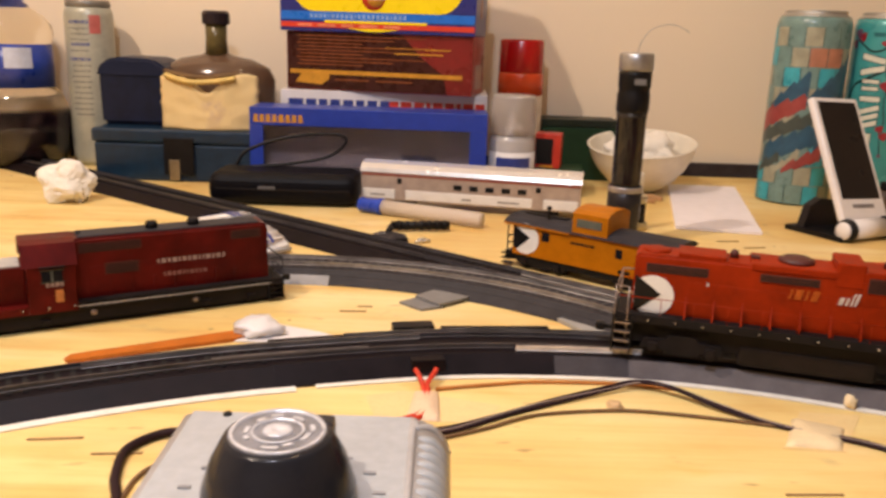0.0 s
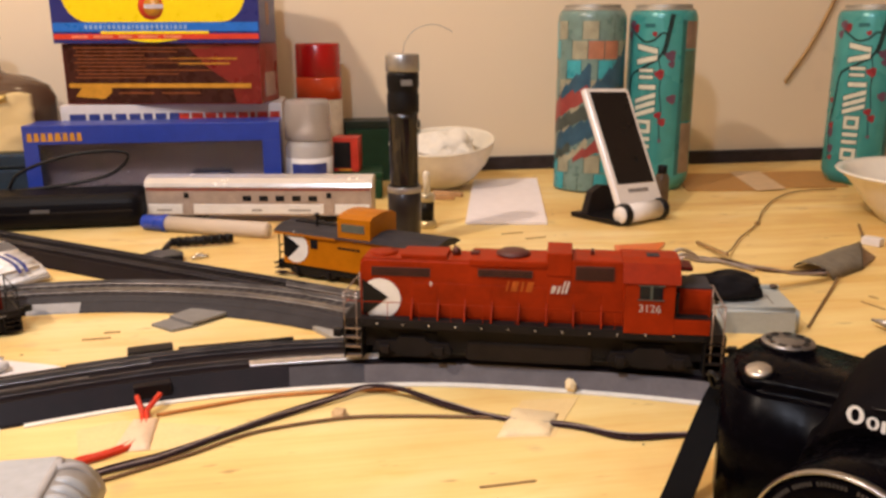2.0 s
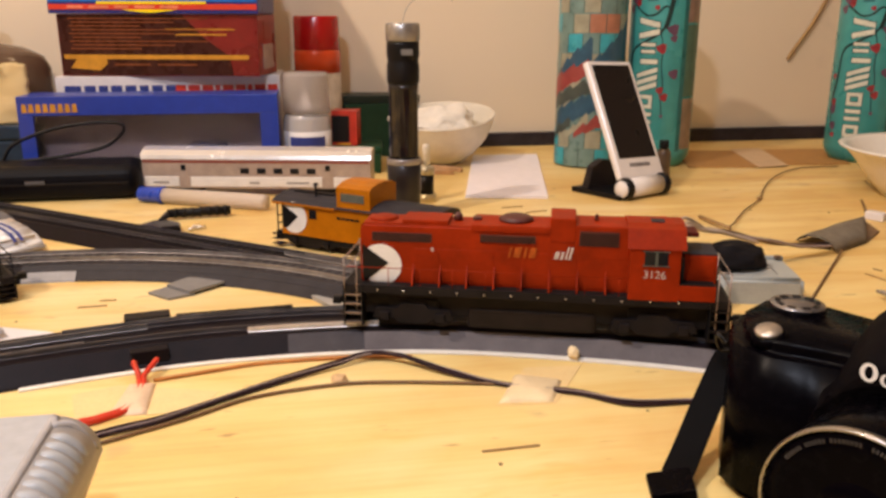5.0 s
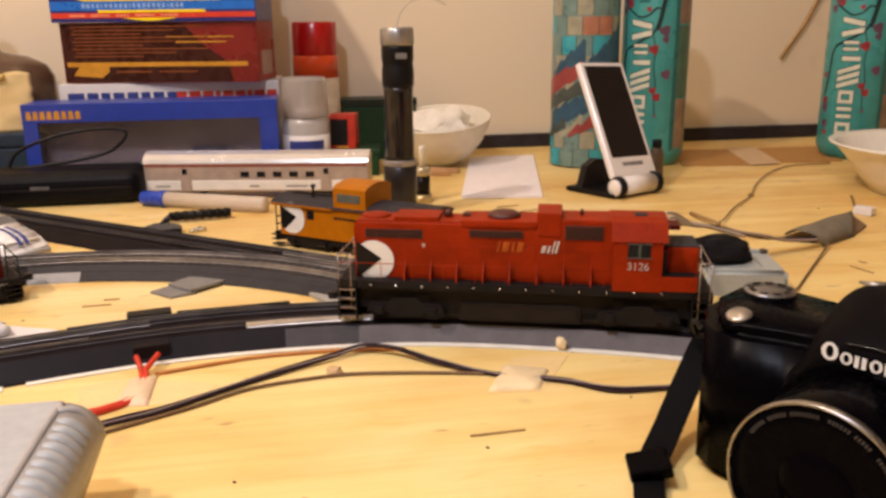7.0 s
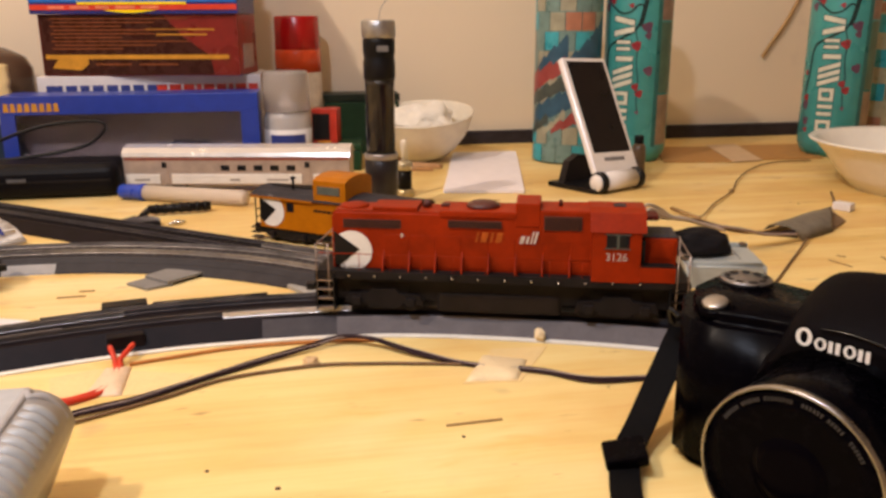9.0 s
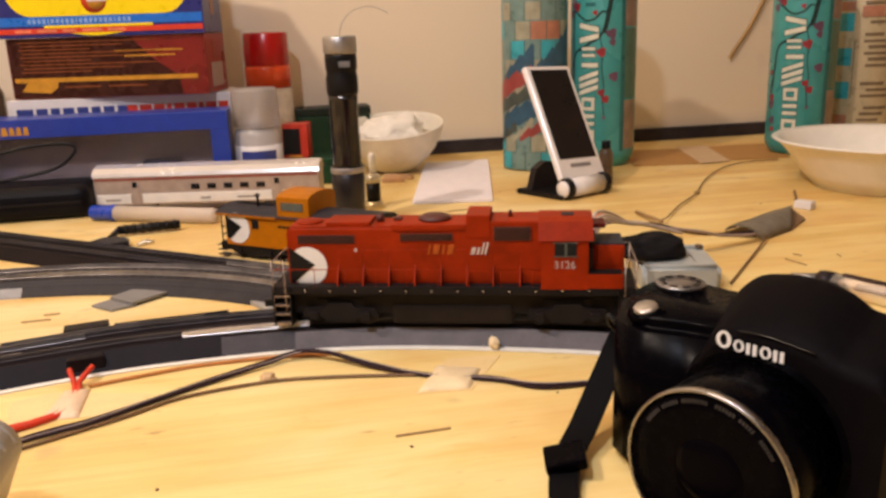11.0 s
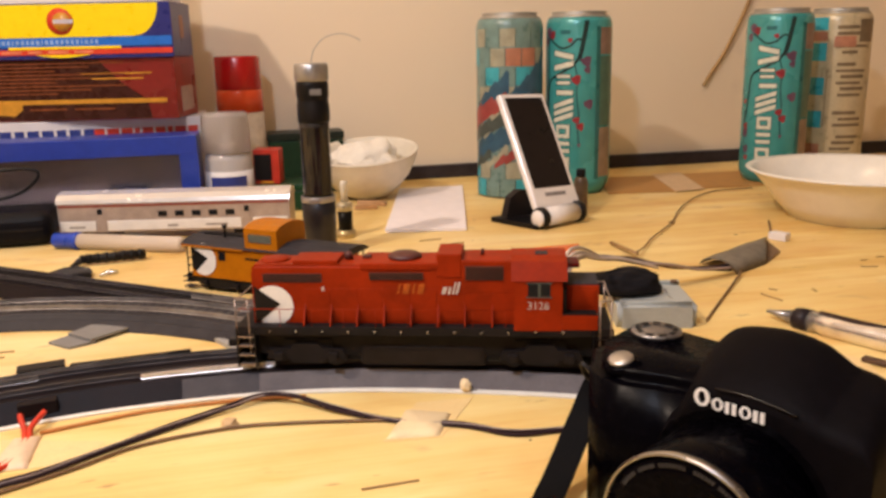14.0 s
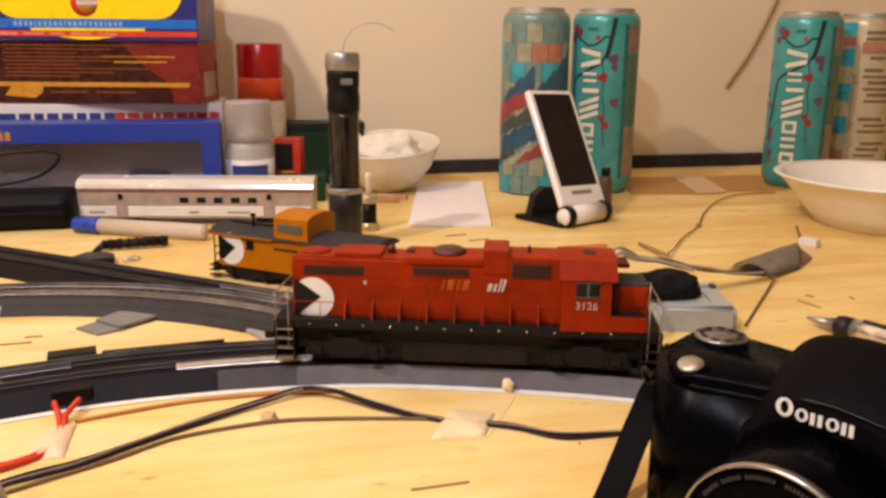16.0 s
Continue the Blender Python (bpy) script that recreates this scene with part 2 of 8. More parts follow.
def slab(bm, outline, z0, z1):
    """An outline in x and y between two heights."""
    a = [bm.verts.new((x, y, z0)) for x, y in outline]
    b = [bm.verts.new((x, y, z1)) for x, y in outline]
    n = len(outline)
    fs = [bm.faces.new(a), bm.faces.new(b[::-1])]
    for k in range(n):
        fs.append(bm.faces.new((a[k], b[k], b[(k + 1) % n], a[(k + 1) % n])))
    bmesh.ops.recalc_face_normals(bm, faces=fs)
    return bm


def sweep(bm, path, prof):
    """Draws a closed profile of (offset to the left, height) along a flat path of (x, y)."""
    n, rings = len(path), []
    for k, (x, y) in enumerate(path):
        ax, ay = path[max(k - 1, 0)]
        bx, by = path[min(k + 1, n - 1)]
        ln = math.hypot(bx - ax, by - ay)
        nx, ny = -(by - ay) / ln, (bx - ax) / ln
        rings.append([bm.verts.new((x + nx * o, y + ny * o, z)) for o, z in prof])
    m = len(prof)
    for p, q in zip(rings, rings[1:]):
        for j in range(m):
            bm.faces.new((p[j], p[(j + 1) % m], q[(j + 1) % m], q[j]))
    bm.faces.new(rings[0])
    bm.faces.new(rings[-1][::-1])
    bmesh.ops.recalc_face_normals(bm, faces=bm.faces)
    return bm


def part(name, bm, material, parent=None, label="", m=None):
    """Links a bmesh as one mesh object under a thing or a part."""
    me = bpy.data.meshes.new(name)
    bm.to_mesh(me)
    bm.free()
    me.materials.append(material)
    ob = new(name, me)
    if m:
        ob.matrix_basis = m
    ob.parent = parent
    if label:
        tagged(ob, label)
    return ob


def thing(name, label, category, m=None, group=""):
    """An Empty at the base of a thing, to parent its parts."""
    ob = new(name)
    ob.empty_display_size = 0.01
    ob.matrix_basis = m or Matrix.Identity(4)
    return tagged(ob, label, category, group)


def lone(name, bm, material, label, category, m=None, group=""):
    """A thing that is one mesh."""
    return tagged(part(name, bm, material, None, "", m), label, category, group)


def letters(name, text, size, material, parent, m, depth=0.0001):
    """Raised lettering in the built-in font, as a mesh."""
    cu = bpy.data.curves.new(name, "FONT")
    cu.body, cu.size, cu.extrude, cu.align_x = text, size, depth, "CENTER"
    tmp = bpy.data.objects.new(name, cu)
    scene.collection.objects.link(tmp)
    dg = bpy.context.evaluated_depsgraph_get()
    me = bpy.data.meshes.new_from_object(tmp.evaluated_get(dg))
    bpy.data.objects.remove(tmp)
    me.materials.clear()
    me.materials.append(material)
    ob = new(name, me)
    ob.matrix_basis = m
    ob.parent = parent
    return ob


def bars(bm, x, z, widths, h, y, gap=0.001, d=0.0002, lean=0.0):
    """A row of plain upright bars on a face that looks along -y, standing for marks."""
    for w in widths:
        a = [bm.verts.new((x + dx + lean * dz, y + dy, z + dz)) for dy in (0, -d) for dx, dz in ((0, 0), (w, 0), (w, h), (0, h))]
        for q in ((0, 1, 2, 3), (4, 5, 6, 7), (0, 1, 5, 4), (1, 2, 6, 5), (2, 3, 7, 6), (3, 0, 4, 7)):
            bm.faces.new([a[i] for i in q])
        x += w + gap
    bmesh.ops.recalc_face_normals(bm, faces=bm.faces)
    return bm


def arc(cx, cy, r, a0, a1, n):
    return [(cx + r * math.cos(radians(a0 + (a1 - a0) * k / n)), cy + r * math.sin(radians(a0 + (a1 - a0) * k / n))) for k in range(n + 1)]


def sub(path, a, b):
    n = len(path) - 1
    return path[round(a * n) : round(b * n) + 1]


# ---- the room ----


def structure(name, bm, material, label):
    return tagged(part(name, bm, material), label, "", "", "structure")


WALL_Y = 1.025
structure("floor", box(bmesh.new(), -2.2, 2.6, -2.4, WALL_Y + 0.1, -0.80, -0.75), CARPET, "plain brown floor of the room")
structure("wall_north", box(bmesh.new(), -2.2, 2.6, WALL_Y, WALL_Y + 0.1, -0.75, 1.65), WALL, "beige painted wall with faint scuffs behind the bench")
structure("wall_south", box(bmesh.new(), -2.2, 2.6, -2.5, -2.4, -0.75, 1.65), WALL, "plain beige wall behind the camera")
structure("wall_west", box(bmesh.new(), -2.3, -2.2, -2.4, WALL_Y, -0.75, 1.65), WALL, "plain beige side wall")
structure("wall_east", box(bmesh.new(), 2.6, 2.7, -2.4, WALL_Y, -0.75, 1.65), WALL, "plain beige side wall")
structure("ceiling", box(bmesh.new(), -2.2, 2.6, -2.4, WALL_Y, 1.65, 1.72), CEIL, "unseen ceiling over the bench, dulled to cut bounced light")
structure("trim", box(bmesh.new(), -1.1, 1.5, WALL_Y - 0.010, WALL_Y - 0.001, 0.0, 0.0165, 0.001), TRIM, "dark strip along the foot of the wall")

bench = thing("workbench", "pale pine plywood workbench top with knots and stains", "workbench")
part("worktop", box(bmesh.new(), -1.1, 1.5, -0.20, WALL_Y - 0.002, -0.019, 0.0, 0.0015), PINE, bench)
for lx, ly in ((-1.05, -0.15), (1.45, -0.15), (-1.05, 0.96), (1.45, 0.96)):
    part("leg", box(bmesh.new(), lx - 0.035, lx + 0.035, ly - 0.035, ly + 0.035, -0.75, -0.0195, 0.003), PINE, bench)

# ---- railway tracks ----
BED = [(-0.0235, 0.0), (-0.0228, 0.0012), (-0.0150, 0.0084), (0.0150, 0.0084), (0.0228, 0.0012), (0.0235, 0.0)]


def ties(path, spacing=0.0066, a=0.0, b=1.0):
    """The ties of one track, in one mesh."""
    bm = bmesh.new()
    run, want = 0.0, spacing
    for (x0, y0), (x1, y1) in zip(path, path[1:]):
        ln = math.hypot(x1 - x0, y1 - y0)
        while want <= run + ln:
            f = (want - run) / ln
            m = Matrix.Translation((x0 + f * (x1 - x0), y0 + f * (y1 - y0), 0)) @ Matrix.Rotation(math.atan2(y1 - y0, x1 - x0), 4, "Z")
            t = bmesh.new()
            box(t, -0.0011, 0.0011, -0.0108, 0.0108, 0.0080, 0.0090)
            add(bm, t, m)
            want += spacing
        run += ln
    return bm


def rail(path, off, top=0.0118, half=0.00048):
    bm = bmesh.new()
    return sweep(bm, path, [(off - 2 * half, 0.0093), (off - 2 * half, 0.0096), (off - half, 0.0099), (off - half, top), (off + half, top), (off + half, 0.0099), (off + 2 * half, 0.0096), (off + 2 * half, 0.0093)])


BRIGHTRAIL = plain("bright_worn_rail", (0.78, 0.76, 0.75), 0.30, 0.5, vary=0.2, scale=60)
DULLRAIL = plain("dull_dark_rail", (0.055, 0.050, 0.056), 0.4, 0.2, vary=0.4, scale=60)


STEEP = [(-0.0235, 0.0), (-0.0232, 0.0012), (-0.0190, 0.0091), (0.0105, 0.0091), (0.0228, 0.0012), (0.0235, 0.0)]


def track(label, path, beds, group="railway tracks", metal=RAIL, tie=TIE, way=None):
    """One run of track: roadbed pieces of (from, to, material), ties and two rails."""
    t = thing("railway_track", label, "railway track", None, group)
    way = way or path
    for a, b, material in beds:
        part("roadbed", sweep(bmesh.new(), sub(path, a, b), STEEP if material is GREYBED else BED), material, t)
    tagged(part("tie_strip", ties(way), tie, t), "black moulded tie strip", "", "", "stuff")
    for off in (-0.00825, 0.00825):
        part("rail", rail(way, off), metal, t, "worn metal rail")
    return t


front_left = arc(0.085, -0.144, 0.5535, 152, 90, 62)
front_right = arc(0.085, -0.017, 0.4265, 90, 8, 82)
EASE = ((-1.0, 0.0065), (0.25, 0.0065), (0.32, 0.0045), (0.40, 0.0), (0.47, 0.0), (0.57, 0.0040), (0.66, 0.0028), (0.76, 0.0), (2.0, 0.0))


def eased(path, ease=EASE):
    """The curve, drawn a few millimetres inward where the laid pieces sag from a true arc."""
    out = []
    for k, (x, y) in enumerate(path):
        f = k / (len(path) - 1)
        cy = -0.144 if x < 0.085 else -0.017
        for (f0, d0), (f1, d1) in zip(ease, ease[1:]):
            if f0 <= f <= f1:
                u = (f - f0) / (f1 - f0)
                d = d0 + (d1 - d0) * u * u * (3 - 2 * u)
        ln = math.hypot(x - 0.085, y - cy)
        out.append((x - (x - 0.085) / ln * d, y - (y - cy) / ln * d))
    return out


front = eased(front_left + front_right[1:])
# the rails lie nearer the inner edge of the steeper grey bed
rail_way = eased(front, ((-1.0, 0.0), (0.42, 0.0), (0.50, 0.0042), (2.0, 0.0042)))
main = track("black and grey roadbed curve of model railway track", front, ((0.0, 0.32, GREYBLACKBED), (0.32, 0.424, BLACKBED), (0.424, 0.4597, MIDBED), (0.4597, 0.72, GREYBED), (0.72, 1.0, GREYBED)), metal=DULLRAIL, way=rail_way)
# black track base lying on the grey roadbed
for a, b, prof in ((0.424, 0.4597, [(-0.0151, 0.0080), (-0.0149, 0.0092), (0.0149, 0.0092), (0.0151, 0.0080)]), (0.4597, 1.0, [(-0.0191, 0.0086), (-0.0189, 0.0095), (0.0104, 0.0095), (0.0106, 0.0086)])):
    part("track_base", sweep(bmesh.new(), sub(front, a, b), prof), BLACKBED, main, "black plastic track base")
# turnout on the front curve: wide bed, guard rails, frog and points
part("turnout_bed", sweep(bmesh.new(), sub(front, 0.32, 0.424), [(-0.0226, 0.0014), (-0.0150, 0.0091), (0.0190, 0.0091), (0.0255, 0.0005), (-0.0226, 0.0005)]), BLACKBED, main, "black turnout base")
for a, b, off in ((0.26, 0.375, 0.0060), (0.345, 0.43, 0.0125), (0.409, 0.465, -0.0120), (0.30, 0.352, -0.0070), (0.42, 0.53, 0.0125)):
    part("guard_rail", rail(sub(front, a, b), off, 0.0122, 0.00028 if off == -0.0120 else 0.0002), BRIGHTRAIL if off == -0.0120 else RAIL, main, "bright thin guard rail")
part("switch_motor", box(bmesh.new(), -0.0115, 0.0115, -0.006, 0.004, 0.0005, 0.0092, 0.0008), BLACK, main, "black switch machine cover", pose(0.0025, 0.4330, 0, 0, 0, 11))
part("switch_arm", box(bmesh.new(), 0.0, 0.060, -0.001, 0.002, 0.0070, 0.0098, 0.0003), BLACK, main, "", pose(0.018, 0.4270, 0, 0, 0, 5))
part("terminal_slot", box(bmesh.new(), -0.0085, 0.0085, -0.0035, 0.003, 0.0020, 0.0082, 0.0006), BLACKBED, main, "black wire terminal", pose(0.0115, 0.3850, 0.0006, 0, 0, 12))

back = arc(-0.075, 0.265, 0.2835, 128, 34, 94)
branch = track("dark grey curved branch of model railway track with one pale section", back, ((0.0, 0.372, BLACKBED), (0.372, 0.450, PALEBED), (0.450, 1.0, DARKBED)), tie=plain("grey_tie_plastic", (0.070, 0.064, 0.064), 0.5))

part("track_base", sweep(bmesh.new(), sub(back, 0.372, 1.0), [(-0.0182, 0.0057), (-0.0152, 0.0087), (0.0152, 0.0087), (0.0182, 0.0057), (0.0179, 0.0050), (-0.0179, 0.0050)]), DARKBED, branch, "dark plastic track base")

side = [(-0.62 + 0.70 * k / 60, 1.0935 - 0.765 * (0.70 * k / 60)) for k in range(61)]
side = [(x, y - 0.0236 - 0.012) for x, y in side]
side = [p for p in side if p[1] < 0.985]
track("straight black siding of model railway track", side, ((0.0, 0.72, BLACKBED), (0.72, 1.0, BLACKBED)), metal=DULLRAIL)

link_way = [(0.070 + 0.085 * k / 20, 1.0579 - 0.765 * (0.690 + 0.085 * k / 20)) for k in range(21)]
part("turnout_bed", sweep(bmesh.new(), link_way, [(-0.0230, 0.0), (-0.0150, 0.0079), (0.0150, 0.0079), (0.0230, 0.0)]), DARKBED, branch, "dark bed where the siding joins")
for off in (-0.00825, 0.00825, 0.0030):
    part("joining_rail", rail(link_way, off, 0.0119, 0.0003), RAIL, branch, "bright thin joining rail")
for off in (-0.00825, 0.00825):
    part("worn_rail_head", sweep(bmesh.new(), sub(back, 0.30, 1.0), [(off - 0.00022, 0.0117), (off - 0.00022, 0.0121), (off + 0.00022, 0.0121), (off + 0.00022, 0.0117)]), RAIL, branch, "bright worn rail head")

# pale paper strip under the front edge of the curve
STRIP = plain("white_paper_edge", (0.80, 0.77, 0.70), 0.8, vary=0.08)
for a, b, w in ((0.14, 0.325, 0.0284), (0.331, 0.465, 0.0266), (0.467, 0.86, 0.0276)):
    bm = sweep(bmesh.new(), sub(front, a, b), [(-w, 0.0002), (-w, 0.0008), (-0.0215, 0.0008), (-0.0215, 0.0002)])
    lone("paper_strip", bm, STRIP, "white paper strip edging the curved track on the bench", "paper", None, "paper strips")


# ---- model locomotives ----


def truck(loco, x, s=1.0, up=0.0):
    """A two-axle truck under the frame."""
    bm = bmesh.new()
    for sy in (-1, 1):
        prism(bm, [(-0.020, 0.0045), (-0.018, 0.0095), (-0.008, 0.0100), (-0.006, 0.0125), (0.006, 0.0125), (0.008, 0.0100), (0.018, 0.0095), (0.020, 0.0045), (0.010, 0.0050), (0.006, 0.0025), (-0.006, 0.0025), (-0.010, 0.0050)], sy * 0.0128, sy * 0.0146)
    box(bm, -0.012, 0.012, -0.0125, 0.0125, 0.007, 0.014)
    fr = part("truck", bm, BLACKGRIME, loco, "grimy black truck frame", Matrix.Translation((x, 0, up)) @ Matrix.Diagonal((1, 1, s, 1)))
    for ax in (-0.0135, 0.0135):
        bm = bmesh.new()
        for sy in (-1, 1):
            lathe(bm, [(0, 0), (0.0061, 0), (0.0061, 0.0006), (0.0054, 0.0010), (0.0054, 0.0034), (0, 0.0034)], 20, (ax, sy * 0.0078, 0.0054), Matrix.Rotation(radians(-90 * sy), 4, "X"))
        rod(bm, (ax, -0.009, 0.0054), (ax, 0.009, 0.0054), 0.0012)
        part("wheelset", bm, TANK, fr)
    for ax in (-0.0135, 0.0135):
        for sy in (-1, 1):
            part("journal_box", box(bmesh.new(), ax - 0.0022, ax + 0.0022, sy * 0.0155 - 0.0012, sy * 0.0155 + 0.0012, 0.0040, 0.0082, 0.0004), BLACKGRIME, fr)


def stairs(loco, x, sy, h, metal_steps=False):
    p = part("step_ladder", box(bmesh.new(), x - 0.0040, x + 0.0040, sy * 0.0078 - 0.0003, sy * 0.0078 + 0.0003, 0.12 * h, h - 0.001), BLACK, loco)
    for k in range(4):
        z = h * (0.16 + 0.20 * k)
        part("step", box(bmesh.new(), x - 0.004, x + 0.004, sy * 0.0125 - 0.0045, sy * 0.0125 + 0.005, z, z + 0.0007), DULLSTEEL if metal_steps else TANK, p)
    for dx in (-0.0044, 0.0044):
        part("stringer", box(bmesh.new(), x + dx - 0.0003, x + dx + 0.0003, sy * 0.0125 - 0.005, sy * 0.0125 + 0.005, 0.12 * h, h - 0.001), BLACK, p)


def coupler(loco, x, sx):
    bm = box(bmesh.new(), min(x, x + sx * 0.006), max(x, x + sx * 0.006), -0.0012, 0.0012, 0.0088, 0.0108, 0.0003)
    box(bm, min(x + sx * 0.005, x + sx * 0.0095), max(x + sx * 0.005, x + sx * 0.0095), -0.0028, 0.0016, 0.0080, 0.0118, 0.0006)
    part("coupler", bm, BLACK, loco, "black knuckle coupler")


def road_switcher(label, m, paint, lower, hood_h, H=0.0237, truck_scale=1.0, group="", hood_len=0.127, nose_h=0.0175, nose_top=ROOFGREY, fans=True, truck_up=0.0):
    """A hood locomotive: x forward along its length from the rear of the hood, z from the wheel treads."""
    loco = thing("model_locomotive", label, "model train", m, group)
    # H: height of the running board
    bm = box(bmesh.new(), -0.0068, 0.1725, -0.0168, 0.0168, H - 0.0042, H, 0.0003)
    part("running_board", bm, lower, loco, "dark running board")
    box_ = box(bmesh.new(), 0.052, 0.114, -0.0125, 0.0125, 0.0022, 0.0135, 0.0030, 3)
    part("fuel_tank", box_, TANK, loco, "dusty black fuel tank")
    part("frame", box(bmesh.new(), -0.004, 0.170, -0.0115, 0.0115, min(0.0080, H - 0.0150), H - 0.0040), BLACKGRIME, loco, "black underframe")
    bm = prism(bmesh.new(), [(0.0, H), (hood_len, H), (hood_len, hood_h - 0.0015), (hood_len - 0.0015, hood_h), (0.0015, hood_h), (0.0, hood_h - 0.0015)], -0.0105, 0.0105)
    bmesh.ops.bevel(bm, geom=[e for e in bm.edges if abs(e.verts[0].co.y - e.verts[1].co.y) < 1e-6 and min(e.verts[0].co.z, e.verts[1].co.z) > hood_h - 0.002], offset=0.0013, segments=3, affect="EDGES")
    hood = part("long_hood", bm, paint, loco)
    # door panels along the hood, wing braces down to the walkway
    first, step, count = (0.0258, 0.0130, 8) if fans else (0.0205, 0.0118, int((hood_len - 0.021) / 0.0118))
    for k in range(count):
        x = first + step * k
        for sy in (-1, 1):
            part("hood_door", box(bmesh.new(), x + 0.0006, x + step - 0.0006, sy * 0.01055 - 0.00015, sy * 0.01055 + 0.00015, H + 0.0012, H + 0.0175, 0.0001, 1), paint, hood)
            wing = bmesh.new()
            reach = 0.0160 if fans else 0.0116
            a = [wing.verts.new((x + dx, sy * y, z)) for dx in (-0.0004, 0.0004) for y, z in ((0.0103, H - 0.0008), (reach, H - 0.0012), (reach - 0.0008, H + 0.0020), (0.0112, H + 0.0092), (0.0103, H + 0.0098))]
            wing.faces.new(a[:5]), wing.faces.new(a[5:][::-1])
            for q in range(5):
                wing.faces.new((a[q], a[(q + 1) % 5], a[5 + (q + 1) % 5], a[5 + q]))
            bmesh.ops.recalc_face_normals(wing, faces=wing.faces)
            part("door_bracket", wing, paint, hood)
    if fans:
        louvred = ((0.0057, 0.0347, 0.0443, 0.0487, 0.0107), (0.0579, 0.0840, 0.0457, 0.0494, 0.0110), (0.1041, 0.1222, 0.0457, 0.0527, 0.0112))
    else:
        louvred = ((0.0045, 0.0225, hood_h - 0.0080, hood_h - 0.0028, 0.0107), (hood_len - 0.036, hood_len - 0.003, hood_h - 0.0080, hood_h - 0.0028, 0.0107), (hood_len - 0.034, hood_len - 0.016, hood_h - 0.0215, hood_h - 0.0150, 0.0109))
    for a, b, z0, z1, side_y in louvred:
        g = bmesh.new()
        for sy in (-1, 1):
            box(g, a, b, sy * side_y - 0.0002, sy * side_y + 0.0002, z0, z1)
        gr = part("intake_grille", g, GRILLE, hood, "dark louvred intake")
        sl = bmesh.new()
        rows_n = int((z1 - z0) / 0.0010)
        for k in range(rows_n):
            z = z0 + 0.0004 + 0.0010 * k
            for sy in (-1, 1):
                box(sl, a + 0.0004, b - 0.0004, sy * (side_y + 0.00025) - 0.0001, sy * (side_y + 0.00025) + 0.0001, z, z + 0.0004)
        part("louvres", sl, BLACKGRIME, gr)
    # cab with sloped roof edges
    c0, c1, e, top = hood_len, hood_len + (0.0226 if fans else 0.0242), H + (0.0237 if fans else 0.0222), hood_h + (0.0034 if fans else 0.0004)
    low, wz = (H - 0.0010, H + 0.0160) if fans else (H - 0.0042, H + 0.0135)
    bm = bmesh.new()
    n = 12
    sec = [(-0.0172, low), (-0.0172, e), (-0.0125, top - 0.0012), (-0.006, top), (0.006, top), (0.0125, top - 0.0012), (0.0172, e), (0.0172, low)]
    rows_ = [[bm.verts.new((x, y, z)) for y, z in sec] for x in (c0, c1)]
    bm.faces.new(rows_[0]), bm.faces.new(rows_[1][::-1])
    for k in range(len(sec)):
        bm.faces.new((rows_[0][k], rows_[1][k], rows_[1][(k + 1) % len(sec)], rows_[0][(k + 1) % len(sec)]))
    bmesh.ops.recalc_face_normals(bm, faces=bm.faces)
    cab = part("cab", bm, paint, loco)
    bm = bmesh.new()
    roof = [(-0.0180, e - 0.0003), (-0.0128, top - 0.0008), (-0.006, top + 0.0005), (0.006, top + 0.0005), (0.0128, top - 0.0008), (0.0180, e - 0.0003), (0.0172, e - 0.0004), (0.0122, top - 0.0016), (-0.0122, top - 0.0016), (-0.0172, e - 0.0004)]
    rows_ = [[bm.verts.new((x, y, z)) for y, z in roof] for x in (c0 - 0.0012, c1 + 0.0022)]
    bm.faces.new(rows_[0]), bm.faces.new(rows_[1][::-1])
    for k in range(len(roof)):
        bm.faces.new((rows_[0][k], rows_[1][k], rows_[1][(k + 1) % len(roof)], rows_[0][(k + 1) % len(roof)]))
    bmesh.ops.recalc_face_normals(bm, faces=bm.faces)
    part("cab_roof", bm, paint, cab)
    for sy in (-1, 1):
        w = part("window", box(bmesh.new(), c0 + 0.0065, c0 + 0.0170, sy * 0.0173 - 0.0003, sy * 0.0173 + 0.0003, wz, wz + 0.0060, 0.0002, 1), DARKGLASS, cab, "dark sliding cab window")
        fr = bmesh.new()
        for a, b, z0, z1 in ((c0 + 0.0058, c0 + 0.0177, wz - 0.0006, wz - 0.0002), (c0 + 0.0058, c0 + 0.0177, wz + 0.0062, wz + 0.0066), (c0 + 0.0113, c0 + 0.0124, wz - 0.0002, wz + 0.0062)):
            box(fr, a, b, sy * 0.0176 - 0.0003, sy * 0.0176 + 0.0003, z0, z1)
        part("window_frame", fr, DULLGLASS, w)
    bm = bmesh.new()
    for y in (-0.0135, 0.0085):
        box(bm, c1 - 0.0002, c1 + 0.0004, y, y + 0.005, H + 0.0125, H + 0.020)
    part("windscreen", bm, DARKGLASS, cab)
    # short hood, nose
    if fans:
        part("short_hood", box(bmesh.new(), c1 + 0.0022, 0.1672, -0.0105, 0.0105, H + 0.0055, 0.0432, 0.0012, 3), paint, loco)
        part("nose_top", box(bmesh.new(), c1 + 0.0008, 0.1668, -0.0102, 0.0102, 0.0433, 0.0440, 0.0003), nose_top, loco, "worn grey panel on the nose")
        part("nose_panel", box(bmesh.new(), c1 + 0.0045, 0.1655, -0.0109, -0.0104, 0.0330, 0.0412, 0.0003), paint, loco)
        part("side_sill", box(bmesh.new(), c1, 0.1662, -0.0172, 0.0172, H - 0.0006, H + 0.0066, 0.0004), paint, loco)
